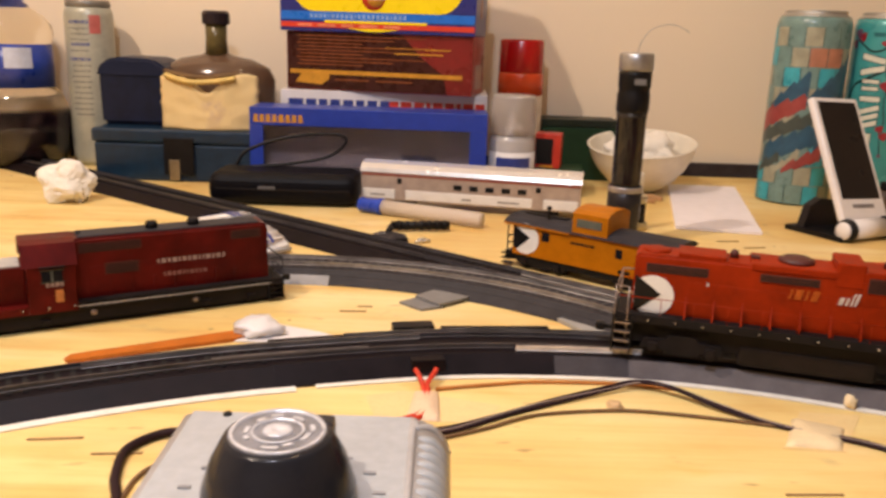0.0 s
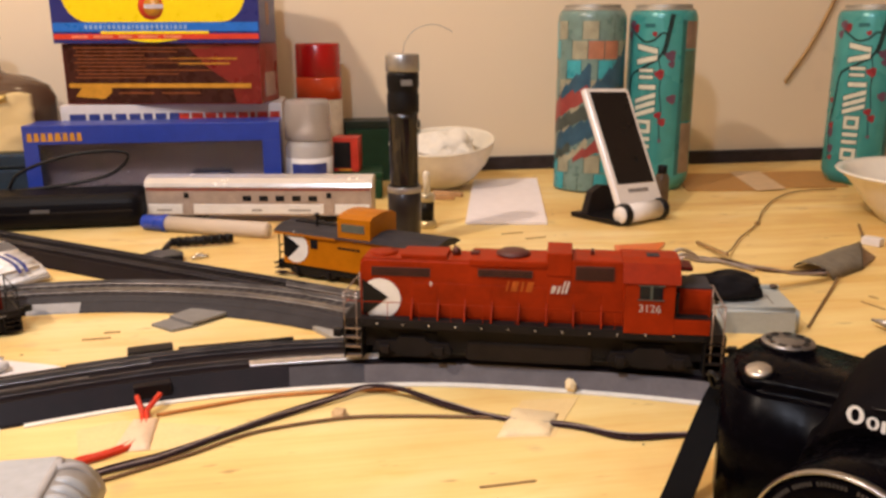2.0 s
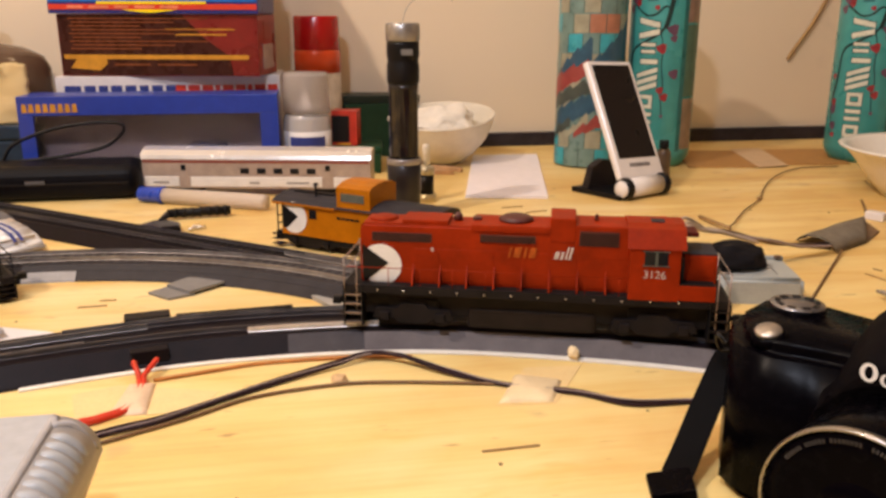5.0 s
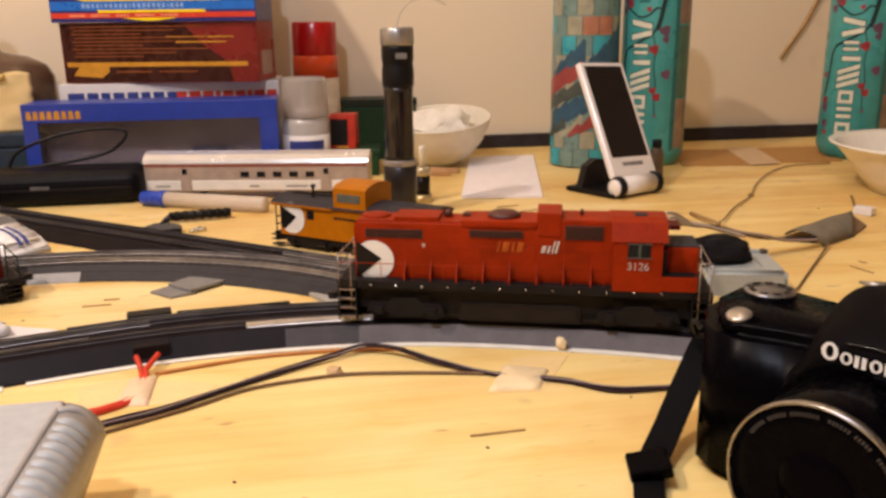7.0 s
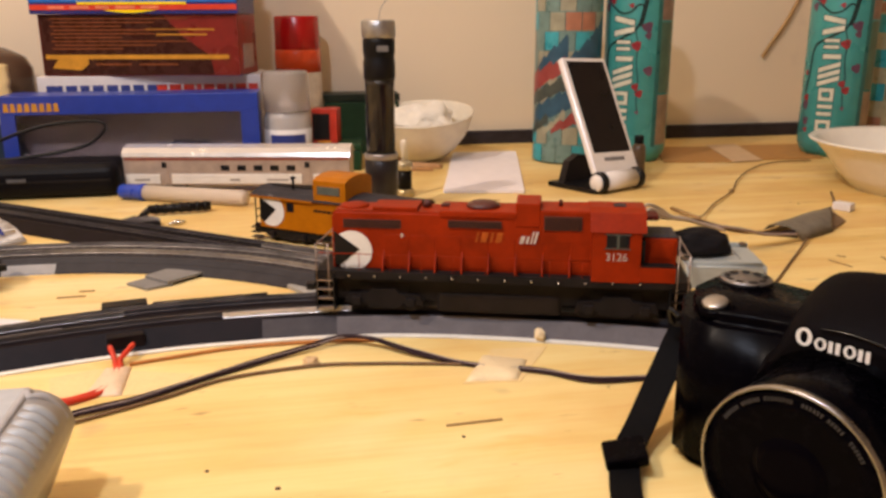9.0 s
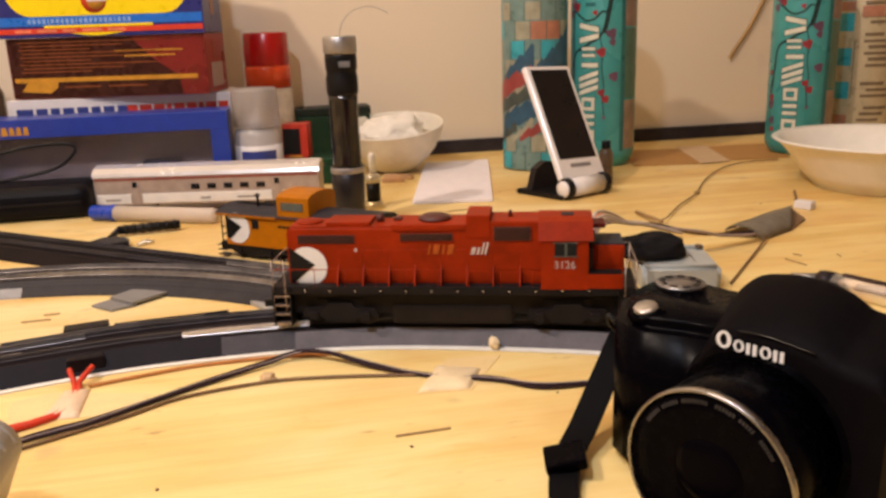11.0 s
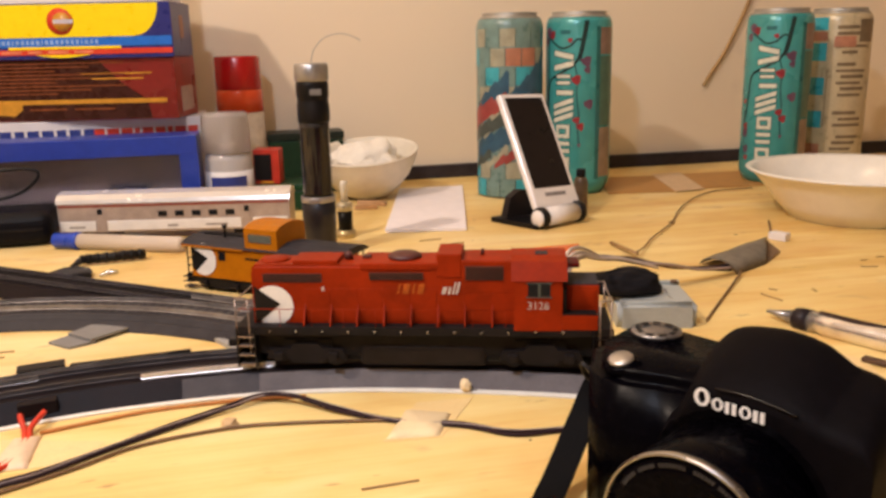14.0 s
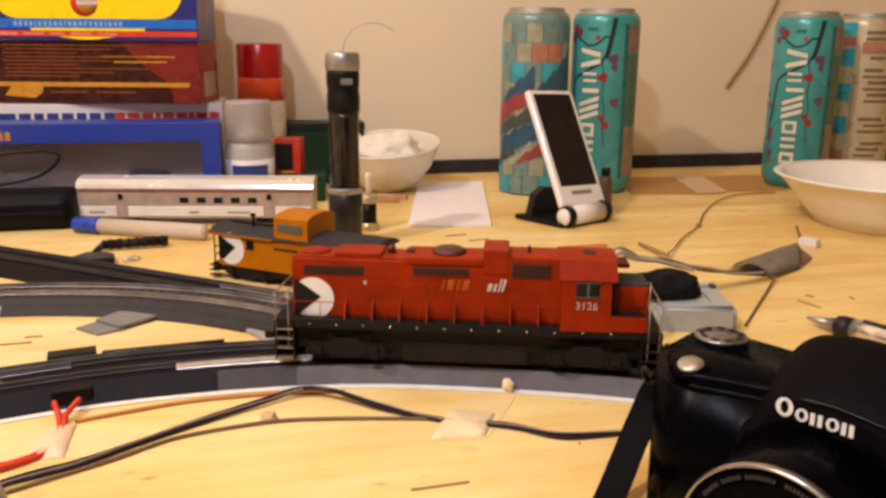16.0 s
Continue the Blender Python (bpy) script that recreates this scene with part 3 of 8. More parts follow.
        part("platform", box(bmesh.new(), c1 + 0.0003, 0.1655, -0.0168, 0.0168, H + 0.0067, H + 0.0073), BLACKGRIME, loco, "dark front platform")
        # solid dark box in the gap, its colour stands in for the shade there
        part("cab_gap_shade", box(bmesh.new(), c1 + 0.0001, c1 + 0.0021, -0.0150, 0.0150, H + 0.0070, H + 0.0190), BLACKGRIME, cab, "dark filler standing in for the shade behind the cab")
    else:
        part("short_hood", box(bmesh.new(), c1, 0.1655, -0.0105, 0.0105, H - 0.001, H + nose_h, 0.0010, 3), paint, loco)
        part("nose_top", box(bmesh.new(), c1 + 0.0024, 0.1650, -0.0100, 0.0100, H + nose_h - 0.0001, H + nose_h + 0.0007, 0.0003), nose_top, loco, "plain panel on the nose")
        part("side_sill", box(bmesh.new(), c1, 0.1660, -0.0172, 0.0172, H - 0.0042, H + 0.0004, 0.0004), paint, loco)
        part("cab_visor", box(bmesh.new(), c0 + 0.0050, c0 + 0.0180, 0.0172, 0.0190, H + 0.0212, H + 0.0222, 0.0003), BLACKGRIME, cab, "dark visor over the cab window")
    # roof things
    if fans:
        part("roof_panel", box(bmesh.new(), 0.0200, 0.0425, -0.0085, 0.0085, hood_h - 0.0002, hood_h + 0.0019, 0.0006), paint, hood)
        part("roof_vent", lathe(bmesh.new(), [(0, 0), (0.0022, 0), (0.0020, 0.0030), (0.0010, 0.0040), (0, 0.0040)], 14, (0.0460, 0.0020, hood_h - 0.0002)), GRILLE, hood, "small dark roof vent")
        part("fan", lathe(bmesh.new(), [(0.0082, 0), (0.0082, 0.0014), (0.0060, 0.0026), (0.0018, 0.0030), (0, 0.0030)], 24, (0.0740, 0.0010, hood_h + 0.0010)), GRILLE, hood, "dark brown roof fan")
        part("fan", lathe(bmesh.new(), [(0.0070, 0), (0.0070, 0.0010), (0.0050, 0.0016), (0, 0.0018)], 24, (0.0095, 0.0010, hood_h - 0.0003)), paint, hood)
        part("filter_box", box(bmesh.new(), 0.0905, 0.1025, -0.0110, 0.0110, hood_h - 0.0060, hood_h + 0.0056, 0.0008), paint, hood)
        part("raised_housing", box(bmesh.new(), 0.0535, 0.0910, -0.0113, 0.0113, hood_h - 0.0020, hood_h + 0.0012, 0.0007), paint, hood)
        part("rear_housing", box(bmesh.new(), 0.1020, hood_len + 0.0004, -0.0108, 0.0108, H + 0.0150, hood_h + 0.0026, 0.0011, 3), paint, hood)
        part("air_horn", lathe(bmesh.new(), [(0, 0), (0.0010, 0), (0.0008, 0.0030), (0, 0.0036)], 10, (0.1120, 0.0, hood_h + 0.0024)), GRILLE, hood)
        part("exhaust_stack", box(bmesh.new(), 0.0535, 0.0575, -0.0022, 0.0022, hood_h + 0.0010, hood_h + 0.0026, 0.0004), GRILLE, hood)
        part("cab_roof_hatch", box(bmesh.new(), c0 + 0.0100, c0 + 0.0160, -0.0050, 0.0010, top + 0.0004, top + 0.0010, 0.0003), ROOFGREY, cab, "small worn grey roof hatch")
        part("torn_roof_edge", box(bmesh.new(), c1 + 0.0015, c1 + 0.0085, -0.0085, 0.0050, top - 0.0052, top - 0.0030, 0.0009), MAROON, cab, "dark red broken edge of the cab front")
        # side handrail on thin posts
        for sy in (-1, 1):
            hr = part("handrail", rod(bmesh.new(), (-0.0060, sy * 0.0164, H + 0.0088), (hood_len, sy * 0.0164, H + 0.0088), 0.00022, 6), paint, loco, "thin painted handrail")
            for k in range(8):
                x = 0.0145 + 0.0155 * k
                part("post", rod(bmesh.new(), (x, sy * 0.0164, H - 0.0005), (x, sy * 0.0164, H + 0.0088), 0.00020, 5), paint, hr)
    else:
        part("roof_walk", box(bmesh.new(), 0.004, hood_len - 0.003, -0.0080, 0.0080, hood_h - 0.0002, hood_h + 0.0008, 0.0003), ROOFGREY, hood, "dark grey roof walk")
        for x in (0.042, 0.066):
            part("roof_vent", lathe(bmesh.new(), [(0.0034, 0), (0.0036, 0.0026), (0.0028, 0.0040), (0, 0.0044)], 18, (x, 0, hood_h + 0.0006)), BLACKGRIME, hood, "dark round roof vent")
    if not fans:
        part("roof_beacon", lathe(bmesh.new(), [(0, 0), (0.0010, 0), (0.0009, 0.0022), (0, 0.0028)], 12, (hood_len - 0.0045, 0, hood_h)), ROOFGREY, hood)
    # steps, rails, pilots
    for x in (-0.0030, 0.1690):
        for sy in (-1, 1):
            stairs(loco, x, sy, H, fans and x < 0.05)
    for x in (-0.0075, 0.1728):
        part("pilot", box(bmesh.new(), x - 0.0006, x + 0.0006, -0.0165, 0.0165, 0.15 * H, H, 0.0003), BLACK, loco)
    for x0, x1 in ((-0.0072, -0.0010), (0.1672, 0.1724)):
        metal = DULLSTEEL if paint is REDPAINT else BLACK
        xe = x0 if x0 < 0.05 else x1
        er = part("end_railing", rod(bmesh.new(), (xe, -0.0166, H + 0.0125), (xe, 0.0166, H + 0.0125), 0.00038, 6), metal, loco, "thin metal end railing")
        part("lower_bar", rod(bmesh.new(), (xe, -0.0166, H + 0.0065), (xe, 0.0166, H + 0.0065), 0.00032, 6), metal, er)
        for sy in (-1, 1):
            for x in (x0, x1):
                part("post", rod(bmesh.new(), (x, sy * 0.0166, 0.4 * H), (x, sy * 0.0166, H + 0.0135), 0.00038, 6), metal, er)
            part("grab_bar", rod(bmesh.new(), (x0, sy * 0.0166, H + 0.0135), (x1, sy * 0.0166, H + 0.0135), 0.00038, 6), metal, er)
    for k in range(12):
        x = 0.0093 + 0.0128 * k
        for sy in (-1, 1):
            part("walkway_stud", lathe(bmesh.new(), [(0, 0), (0.0006, 0), (0.0005, 0.0005), (0, 0.0007)], 8, (x, sy * (0.0168 if x < hood_len else 0.0172), H - (0.0022 if x < hood_len else 0.0016)), Matrix.Rotation(radians(-90 * sy), 4, "X")), STEEL, loco)
    truck(loco, 0.026, truck_scale, truck_up)
    truck(loco, 0.140, truck_scale, truck_up)
    coupler(loco, -0.0078, -1)
    coupler(loco, 0.1732, 1)
    return loco


def end_mark(parent, cx, cz, r, x0, y, tri):
    """The white segment and black triangle painted at the end of a car side that looks along -y."""
    bm = bmesh.new()
    pts = [(cx + r * math.cos(radians(a)), cz + r * math.sin(radians(a))) for a in range(0, 360, 8)]
    pts = [(max(x, x0), z) for x, z in pts]
    prism(bm, pts, y - 0.00015, y - 0.00035)
    part("end_mark", bm, WHITE, parent, "white round end marking")
    part("end_triangle", prism(bmesh.new(), tri, y - 0.0004, y - 0.0006), BLACK, parent, "black triangle marking")


RAILTOP = 0.0116
LOCO_A = pose(0.1162, 0.4059, RAILTOP - 0.0018, 0, 0, -17.5) @ Matrix.Scale(1.012, 4)
red = road_switcher("orange-red hood locomotive model with white end mark on the curve", LOCO_A, REDPAINT, BLACKGRIME, 0.0528, truck_up=0.0019)
end_mark(red, 0.0098, 0.0325, 0.0102, 0.0008, -0.0106, [(0.0009, 0.0424), (0.0138, 0.0334), (0.0020, 0.0236), (0.0009, 0.0250)])
FADEDGOLD = plain("rubbed_gold_decal", (0.40, 0.085, 0.012), 0.5, vary=0.4, scale=400, spec=0.15)
part("faded_lettering", bars(bmesh.new(), 0.0712, 0.0388, (0.0010, 0.0032, 0.0012, 0.0030), 0.0050, -0.01095, 0.0014, lean=0.22), FADEDGOLD, red, "rubbed gold side lettering as plain bars")
WORNWHITE = plain("worn_white_decal", (0.58, 0.50, 0.45), 0.5, vary=0.35, scale=500)
part("white_lettering", bars(bmesh.new(), 0.0926, 0.0388, (0.0020, 0.0012), 0.0036, -0.01125, 0.0009, lean=0.25), WORNWHITE, red, "worn white side lettering as plain bars")
part("white_lettering", bars(bmesh.new(), 0.0977, 0.0388, (0.0008, 0.0010), 0.0060, -0.01125, 0.0008, lean=0.25), WORNWHITE, red, "worn white side lettering as plain bars")
letters("road_number", "3126", 0.0052, plain("worn_number_paint", (0.50, 0.42, 0.37), 0.5, vary=0.4, scale=400), red, Matrix.Translation((0.1384, -0.0174, 0.0334)) @ Matrix.Rotation(radians(90), 4, "X"))
part("paint_chip", bars(bmesh.new(), 0.0345, 0.0400, (0.0006, 0.0004), 0.0020, -0.0107, 0.0002), WORNWHITE, red, "small white chip in the paint")

th = 29.5
dx, dy = math.cos(radians(th)), math.sin(radians(th))
ex, ey = -0.079 - 0.0172 * dy * -1 * -1, 0.492 + 0.0172 * dx
maroon = road_switcher("dark maroon hood locomotive model standing on the bench beside the track", pose(ex - 0.0085 * dx, ey - 0.0085 * dy, 0.0, 0, 0, th + 180), MAROON, BLACKGRIME, 0.0490, 0.0150, 0.82, hood_len=0.110, nose_h=0.0215, nose_top=plain("pale_grey_nose_top", (0.42, 0.40, 0.38), 0.5), fans=False)
WORNPINK = plain("worn_pink_paint", (0.34, 0.24, 0.21), 0.5, vary=0.35, scale=300)
WORNDARK = plain("faint_pink_paint", (0.24, 0.10, 0.085), 0.5, vary=0.35, scale=300)
part("side_lettering", bars(bmesh.new(), 0, 0, (0.0010, 0.0026, 0.0014, 0.0024, 0.0012, 0.0022, 0.0014, 0.0024, 0.0012, 0.0010, 0.0024, 0.0014, 0.0026, 0.0012), 0.0026, 0, 0.0011), WORNPINK, maroon, "worn pale upper lettering as plain bars", Matrix.Translation((0.0655, 0.0110, 0.0308)) @ Matrix.Rotation(radians(180), 4, "Z"))
part("side_lettering", bars(bmesh.new(), 0, 0, (0.0010, 0.0022, 0.0012, 0.0022, 0.0010, 0.0010, 0.0020, 0.0012, 0.0010, 0.0022), 0.0024, 0, 0.0011), WORNDARK, maroon, "worn faint lower lettering as plain bars", Matrix.Translation((0.0625, 0.0110, 0.0228)) @ Matrix.Rotation(radians(180), 4, "Z"))
part("skirt", box(bmesh.new(), -0.004, 0.1700, -0.0150, 0.0150, 0.0030, 0.0120, 0.0006), BLACKGRIME, maroon, "solid black lower skirt")
for x in (0.046, 0.102):
    part("skirt_boss", lathe(bmesh.new(), [(0, 0), (0.0018, 0), (0.0014, 0.0008), (0, 0.0010)], 12, (x, 0.0150, 0.0075), Matrix.Rotation(radians(-90), 4, "X")), DULLSTEEL, maroon, "small pale boss on the skirt")
part("cab_crest", box(bmesh.new(), 0.1168, 0.1208, 0.0171, 0.0175, 0.0165, 0.0235, 0.0002), GOLD, maroon, "gold crest")
part("number_bar", bars(bmesh.new(), 0, 0, (0.0016, 0.0016, 0.0016, 0.0016), 0.0026, 0, 0.0007), WORNPINK, maroon, "small pale number as bars", Matrix.Translation((0.1250, 0.0174, 0.0255)) @ Matrix.Rotation(radians(180), 4, "Z"))
part("sill_line", box(bmesh.new(), 0.0, 0.1660, 0.0168, 0.0171, 0.0122, 0.0129), plain("grey_sill_line", (0.34, 0.32, 0.30), 0.5), maroon, "worn pale line along the sill")


# ---- caboose ----
cab = thing("model_caboose", "mustard yellow model caboose with dark roof and raised cupola", "model train", pose(0.0806, 0.5960, 0.0, 0, 0, -37.5))
W = 0.0165
part("underframe", box(bmesh.new(), -0.008, 0.122, -0.0150, 0.0150, 0.0060, 0.0118, 0.0003), BLACK, cab, "black underframe")
part("body", box(bmesh.new(), -0.0012, 0.116, -W, W, 0.0108, 0.0345, 0.0005), CABYELLOW, cab)
bm = bmesh.new()
sec = [(-0.0185, 0.0338), (-0.0130, 0.0368), (-0.005, 0.0384), (0.005, 0.0384), (0.0130, 0.0368), (0.0185, 0.0338), (0.0170, 0.0334), (-0.0170, 0.0334)]
ra = [[bm.verts.new((x, y, z)) for y, z in sec] for x in (-0.0085, 0.123)]
bm.faces.new(ra[0]), bm.faces.new(ra[1][::-1])
for k in range(len(sec)):
    bm.faces.new((ra[0][k], ra[1][k], ra[1][(k + 1) % len(sec)], ra[0][(k + 1) % len(sec)]))
bmesh.ops.recalc_face_normals(bm, faces=bm.faces)
roof = part("roof", bm, ROOFGREY, cab, "dark grey roof")
part("roof_walk", box(bmesh.new(), 0.0, 0.034, -0.003, 0.003, 0.0386, 0.0394), BLACKGRIME, roof)
part("smoke_stack", lathe(rod(bmesh.new(), (0.0215, -0.006, 0.036), (0.0215, -0.006, 0.0475), 0.0009), [(0, 0.0455), (0.0020, 0.0455), (0.0020, 0.0468), (0, 0.0468)], 12, (0.0215, -0.006, 0)), BLACK, roof)
bm = bmesh.new()
sec = [(-0.0167, 0.030), (-0.0167, 0.0485), (-0.0120, 0.0507), (-0.004, 0.0519), (0.004, 0.0519), (0.0120, 0.0507), (0.0167, 0.0485), (0.0167, 0.030)]
ra = [[bm.verts.new((x, y, z)) for y, z in sec] for x in (0.0465, 0.0730)]
bm.faces.new(ra[0]), bm.faces.new(ra[1][::-1])
for k in range(len(sec)):
    bm.faces.new((ra[0][k], ra[1][k], ra[1][(k + 1) % len(sec)], ra[0][(k + 1) % len(sec)]))
bmesh.ops.recalc_face_normals(bm, faces=bm.faces)
cup = part("cupola", bm, CABYELLOW, cab)
part("cupola_window", box(bmesh.new(), 0.0500, 0.0685, -0.0172, -0.0165, 0.0392, 0.0448, 0.0002), DULLGLASS, cup, "grey cupola window")
part("cupola_window", box(bmesh.new(), 0.0461, 0.0467, -0.0110, 0.0110, 0.0410, 0.0455, 0.0002), DULLGLASS, cup)
part("window", box(bmesh.new(), 0.0228, 0.0290, -0.0168, -0.0163, 0.0240, 0.0306, 0.0002), DARKGLASS, cab)
part("window", box(bmesh.new(), 0.0800, 0.0850, -0.0168, -0.0163, 0.0225, 0.0288, 0.0002), DARKGLASS, cab)
part("side_lettering", bars(bmesh.new(), 0.0460, 0.0262, (0.0032, 0.0030, 0.0034, 0.0030, 0.0032), 0.0017, -0.0165, 0.0006), BLACKGRIME, cab, "dark side lettering as plain bars")
end_mark(cab, 0.0094, 0.0236, 0.0113, -0.0006, -0.0166, [(-0.0004, 0.0325), (0.0137, 0.0247), (0.0030, 0.0150), (-0.0004, 0.0165)])
part("side_grab", bars(bmesh.new(), 0.0830, 0.0125, (0.0085,), 0.0024, -0.0165), BLACKGRIME, cab, "dark print at the foot of the side")
part("eave_strip", box(bmesh.new(), -0.0080, 0.0455, -0.0184, -0.0172, 0.0322, 0.0340, 0.0003), CABYELLOW, cab, "yellow eave along the roof edge")
for x in (-0.0065, 0.1205):
    bm = bmesh.new()
    for y in (-0.0145, 0.0145, -0.005, 0.005):
        rod(bm, (x, y, 0.0110), (x, y, 0.0340 if abs(y) > 0.01 else 0.0225), 0.00055, 6)
    for z in (0.0170, 0.0225):
        rod(bm, (x, -0.0145, z), (x, 0.0145, z), 0.0005, 6)
    lathe(bm, [(0.0026, 0), (0.0030, 0.0004), (0.0026, 0.0008)], 16, (x - 0.0006, -0.003, 0.0240), Matrix.Rotation(radians(90), 4, "Y"))
    part("end_platform_railing", bm, BLACK, cab, "black platform railing and brake wheel")
    bm = bmesh.new()
    for sy in (-1, 1):
        for k in range(3):
            box(bm, x - 0.004, x + 0.004, sy * 0.0135 - 0.003, sy * 0.0135 + 0.003, 0.002 + 0.0036 * k, 0.0026 + 0.0036 * k)
    part("end_steps", bm, BLACK, cab)
truck(cab, 0.022)
truck(cab, 0.098)

# ---- silver passenger car ----
ang = math.degrees(math.atan2(0.742 - 0.780, 0.143 + 0.056))
car = thing("model_passenger_car", "silver streamlined passenger car model with white side panels", "model train", pose(-0.0595, 0.7825, 0.0, 0, 0, ang) @ Matrix.Diagonal((1, 1, 0.955, 1)))
L, W = 0.208, 0.0330
bm = bmesh.new()
sec = [(0.0, 0.0075), (0.0, 0.0345), (0.0012, 0.0385), (0.006, 0.0425), (0.0165, 0.0445), (0.027, 0.0425), (0.0318, 0.0385), (W, 0.0345), (W, 0.0075)]
ra = [[bm.verts.new((x, y, z)) for y, z in sec] for x in (0, L)]
bm.faces.new(ra[0]), bm.faces.new(ra[1][::-1])
for k in range(len(sec)):
    bm.faces.new((ra[0][k], ra[1][k], ra[1][(k + 1) % len(sec)], ra[0][(k + 1) % len(sec)]))
bmesh.ops.recalc_face_normals(bm, faces=bm.faces)
part("body", bm, GREYSIDE, car, "warm grey car side")
bm = bmesh.new()
sec = [(-0.0006, 0.0352), (0.0008, 0.0388), (0.0055, 0.0430), (0.0165, 0.0452), (0.0275, 0.0430), (0.0322, 0.0388), (W + 0.0006, 0.0352), (0.0315, 0.0372), (0.0165, 0.0440), (0.0015, 0.0372)]
ra = [[bm.verts.new((x, y, z)) for y, z in sec] for x in (-0.0008, L + 0.0008)]
bm.faces.new(ra[0]), bm.faces.new(ra[1][::-1])
for k in range(len(sec)):
    bm.faces.new((ra[0][k], ra[1][k], ra[1][(k + 1) % len(sec)], ra[0][(k + 1) % len(sec)]))
bmesh.ops.recalc_face_normals(bm, faces=bm.faces)
part("roof", bm, SILVER, car, "bright silver rounded roof")
part("letterboard", box(bmesh.new(), 0.001, L - 0.001, -0.0004, 0.0002, 0.0318, 0.0338), REDSTRIPE, car, "thin dull red stripe")
for a, b in ((0.0015, 0.0335), (0.0440, 0.1640), (0.1745, 0.2060)):
    p = part("side_panel", box(bmesh.new(), a, b, -0.0010, 0.0002, 0.0090, 0.0185, 0.0003), WHITE, car, "glossy white fluted panel")
    for k in range(6):
        part("flute", box(bmesh.new(), a + 0.0004, b - 0.0004, -0.0012, -0.0008, 0.0097 + 0.0014 * k, 0.0103 + 0.0014 * k), WHITE, p)
for a, b in ((0.010, 0.024), (0.098, 0.107), (0.132, 0.152)):
    part("name_plate", box(bmesh.new(), a, b, -0.0014, -0.0008, 0.0120, 0.0138), plain("grey_plate", (0.30, 0.28, 0.27), 0.5), car)
for x in (0.0897, 0.1049, 0.1200, 0.1351, 0.1503):
    part("window", box(bmesh.new(), x, x + 0.0080, -0.0006, 0.0002, 0.0215, 0.0268, 0.0003), DARKGLASS, car)
for x in (0.0345, 0.1660):
    part("door", box(bmesh.new(), x, x + 0.0065, -0.0005, 0.0002, 0.0090, 0.0305, 0.0003), GREYSIDE, car, "recessed vestibule door")
    part("door_window", box(bmesh.new(), x + 0.0010, x + 0.0055, -0.0008, 0.0002, 0.0245, 0.0300, 0.0003), DARKGLASS, car)
for x in (0.035, 0.172):
    bm = box(bmesh.new(), x - 0.016, x + 0.016, 0.003, 0.030, 0.003, 0.0085, 0.0008)
    tr = part("truck", bm, BLACKGRIME, car)
    for ax in (-0.011, 0.011):
        bm = bmesh.new()
        for y in (0.0055, 0.0245):
            lathe(bm, [(0, 0), (0.0058, 0), (0.0054, 0.003), (0, 0.003)], 20, (x + ax, y, 0.0058), Matrix.Rotation(radians(-90), 4, "X"))
        part("wheelset", bm, TANK, tr)

# ---- boxes at the back ----
BOXBLUE = plain("glossy_blue_card", (0.016, 0.046, 0.36), 0.32, vary=0.12)
BOXWHITE = plain("white_card", (0.74, 0.71, 0.71), 0.4, vary=0.05)
BOXYELLOW = plain("bright_yellow_print", (0.88, 0.68, 0.004), 0.3, vary=0.05)
BOXNAVY = plain("navy_print", (0.018, 0.024, 0.18), 0.3, vary=0.1)
BOXCYAN = plain("sky_blue_print", (0.012, 0.15, 0.62), 0.3, vary=0.1)
BOXRED = plain("dark_red_card", (0.19, 0.012, 0.012), 0.28, vary=0.3, scale=25)
PRINTRED = plain("red_print", (0.62, 0.045, 0.02), 0.35, vary=0.1)
PRINTBROWN = plain("dark_brown_print", (0.045, 0.012, 0.010), 0.28, vary=0.3)
PRINTGOLD = plain("gold_print", (0.58, 0.27, 0.025), 0.35)
PRINTORANGE = plain("rust_orange_print", (0.24, 0.060, 0.014), 0.35)
PRINTNAVY = plain("letter_blue_print", (0.03, 0.05, 0.25), 0.4)
LABELGREY = plain("pale_label", (0.46, 0.36, 0.34), 0.5)


def strip(x0, x1, z0, z1, y=-0.0003, d=0.0004, skew=0.0):
    """A printed patch, a hair proud of a face that looks along -y."""
    return prism(bmesh.new(), [(x0, z0), (x1, z0 + skew), (x1, z1 + skew), (x0, z1)], y, y - d)


def crumpled_film():
    """Clear film with soft creases that catch the lamps in specks."""
    k = Mat("clear_film", 0.12)
    k.colour((0.92, 0.90, 0.90)).set(Transmission_Weight=1.0, IOR=1.45)
    k.bump(k.noise(55, 4), 1.0, 0.006)
    return k.m


# blue window box
bx = thing("blue_window_box", "blue card box with clear window and gold mark", "box", pose(-0.1795, 0.846, 0, 0, 0, -1.2))
L, D, H = 0.242, 0.048, 0.0845
FR = 0.0135
bm = box(bmesh.new(), 0, L, 0.003, D, 0, 0.004, 0.0004)
box(bm, 0, L, 0.003, D, H - 0.002, H, 0.0004)
box(bm, 0, 0.002, 0.003, D, 0.004, H - 0.002)
box(bm, L - 0.002, L, 0.003, D, 0.004, H - 0.002)
part("carton", bm, BOXBLUE, bx)
part("back_panel", box(bmesh.new(), 0.002, L - 0.002, D - 0.002, D - 0.0005, 0.004, H - 0.002), plain("grey_inner_card", (0.27, 0.20, 0.20), 0.6, scale=25), bx, "dull grey card lining")
bm = box(bmesh.new(), 0, L, 0, 0.0025, H - 0.018, H, 0.0005)
box(bm, 0, L, 0, 0.0025, 0, 0.010, 0.0005)
box(bm, 0, FR, 0, 0.0025, 0.010, H - 0.018)
box(bm, L - FR - 0.004, L, 0, 0.0025, 0.010, H - 0.018)
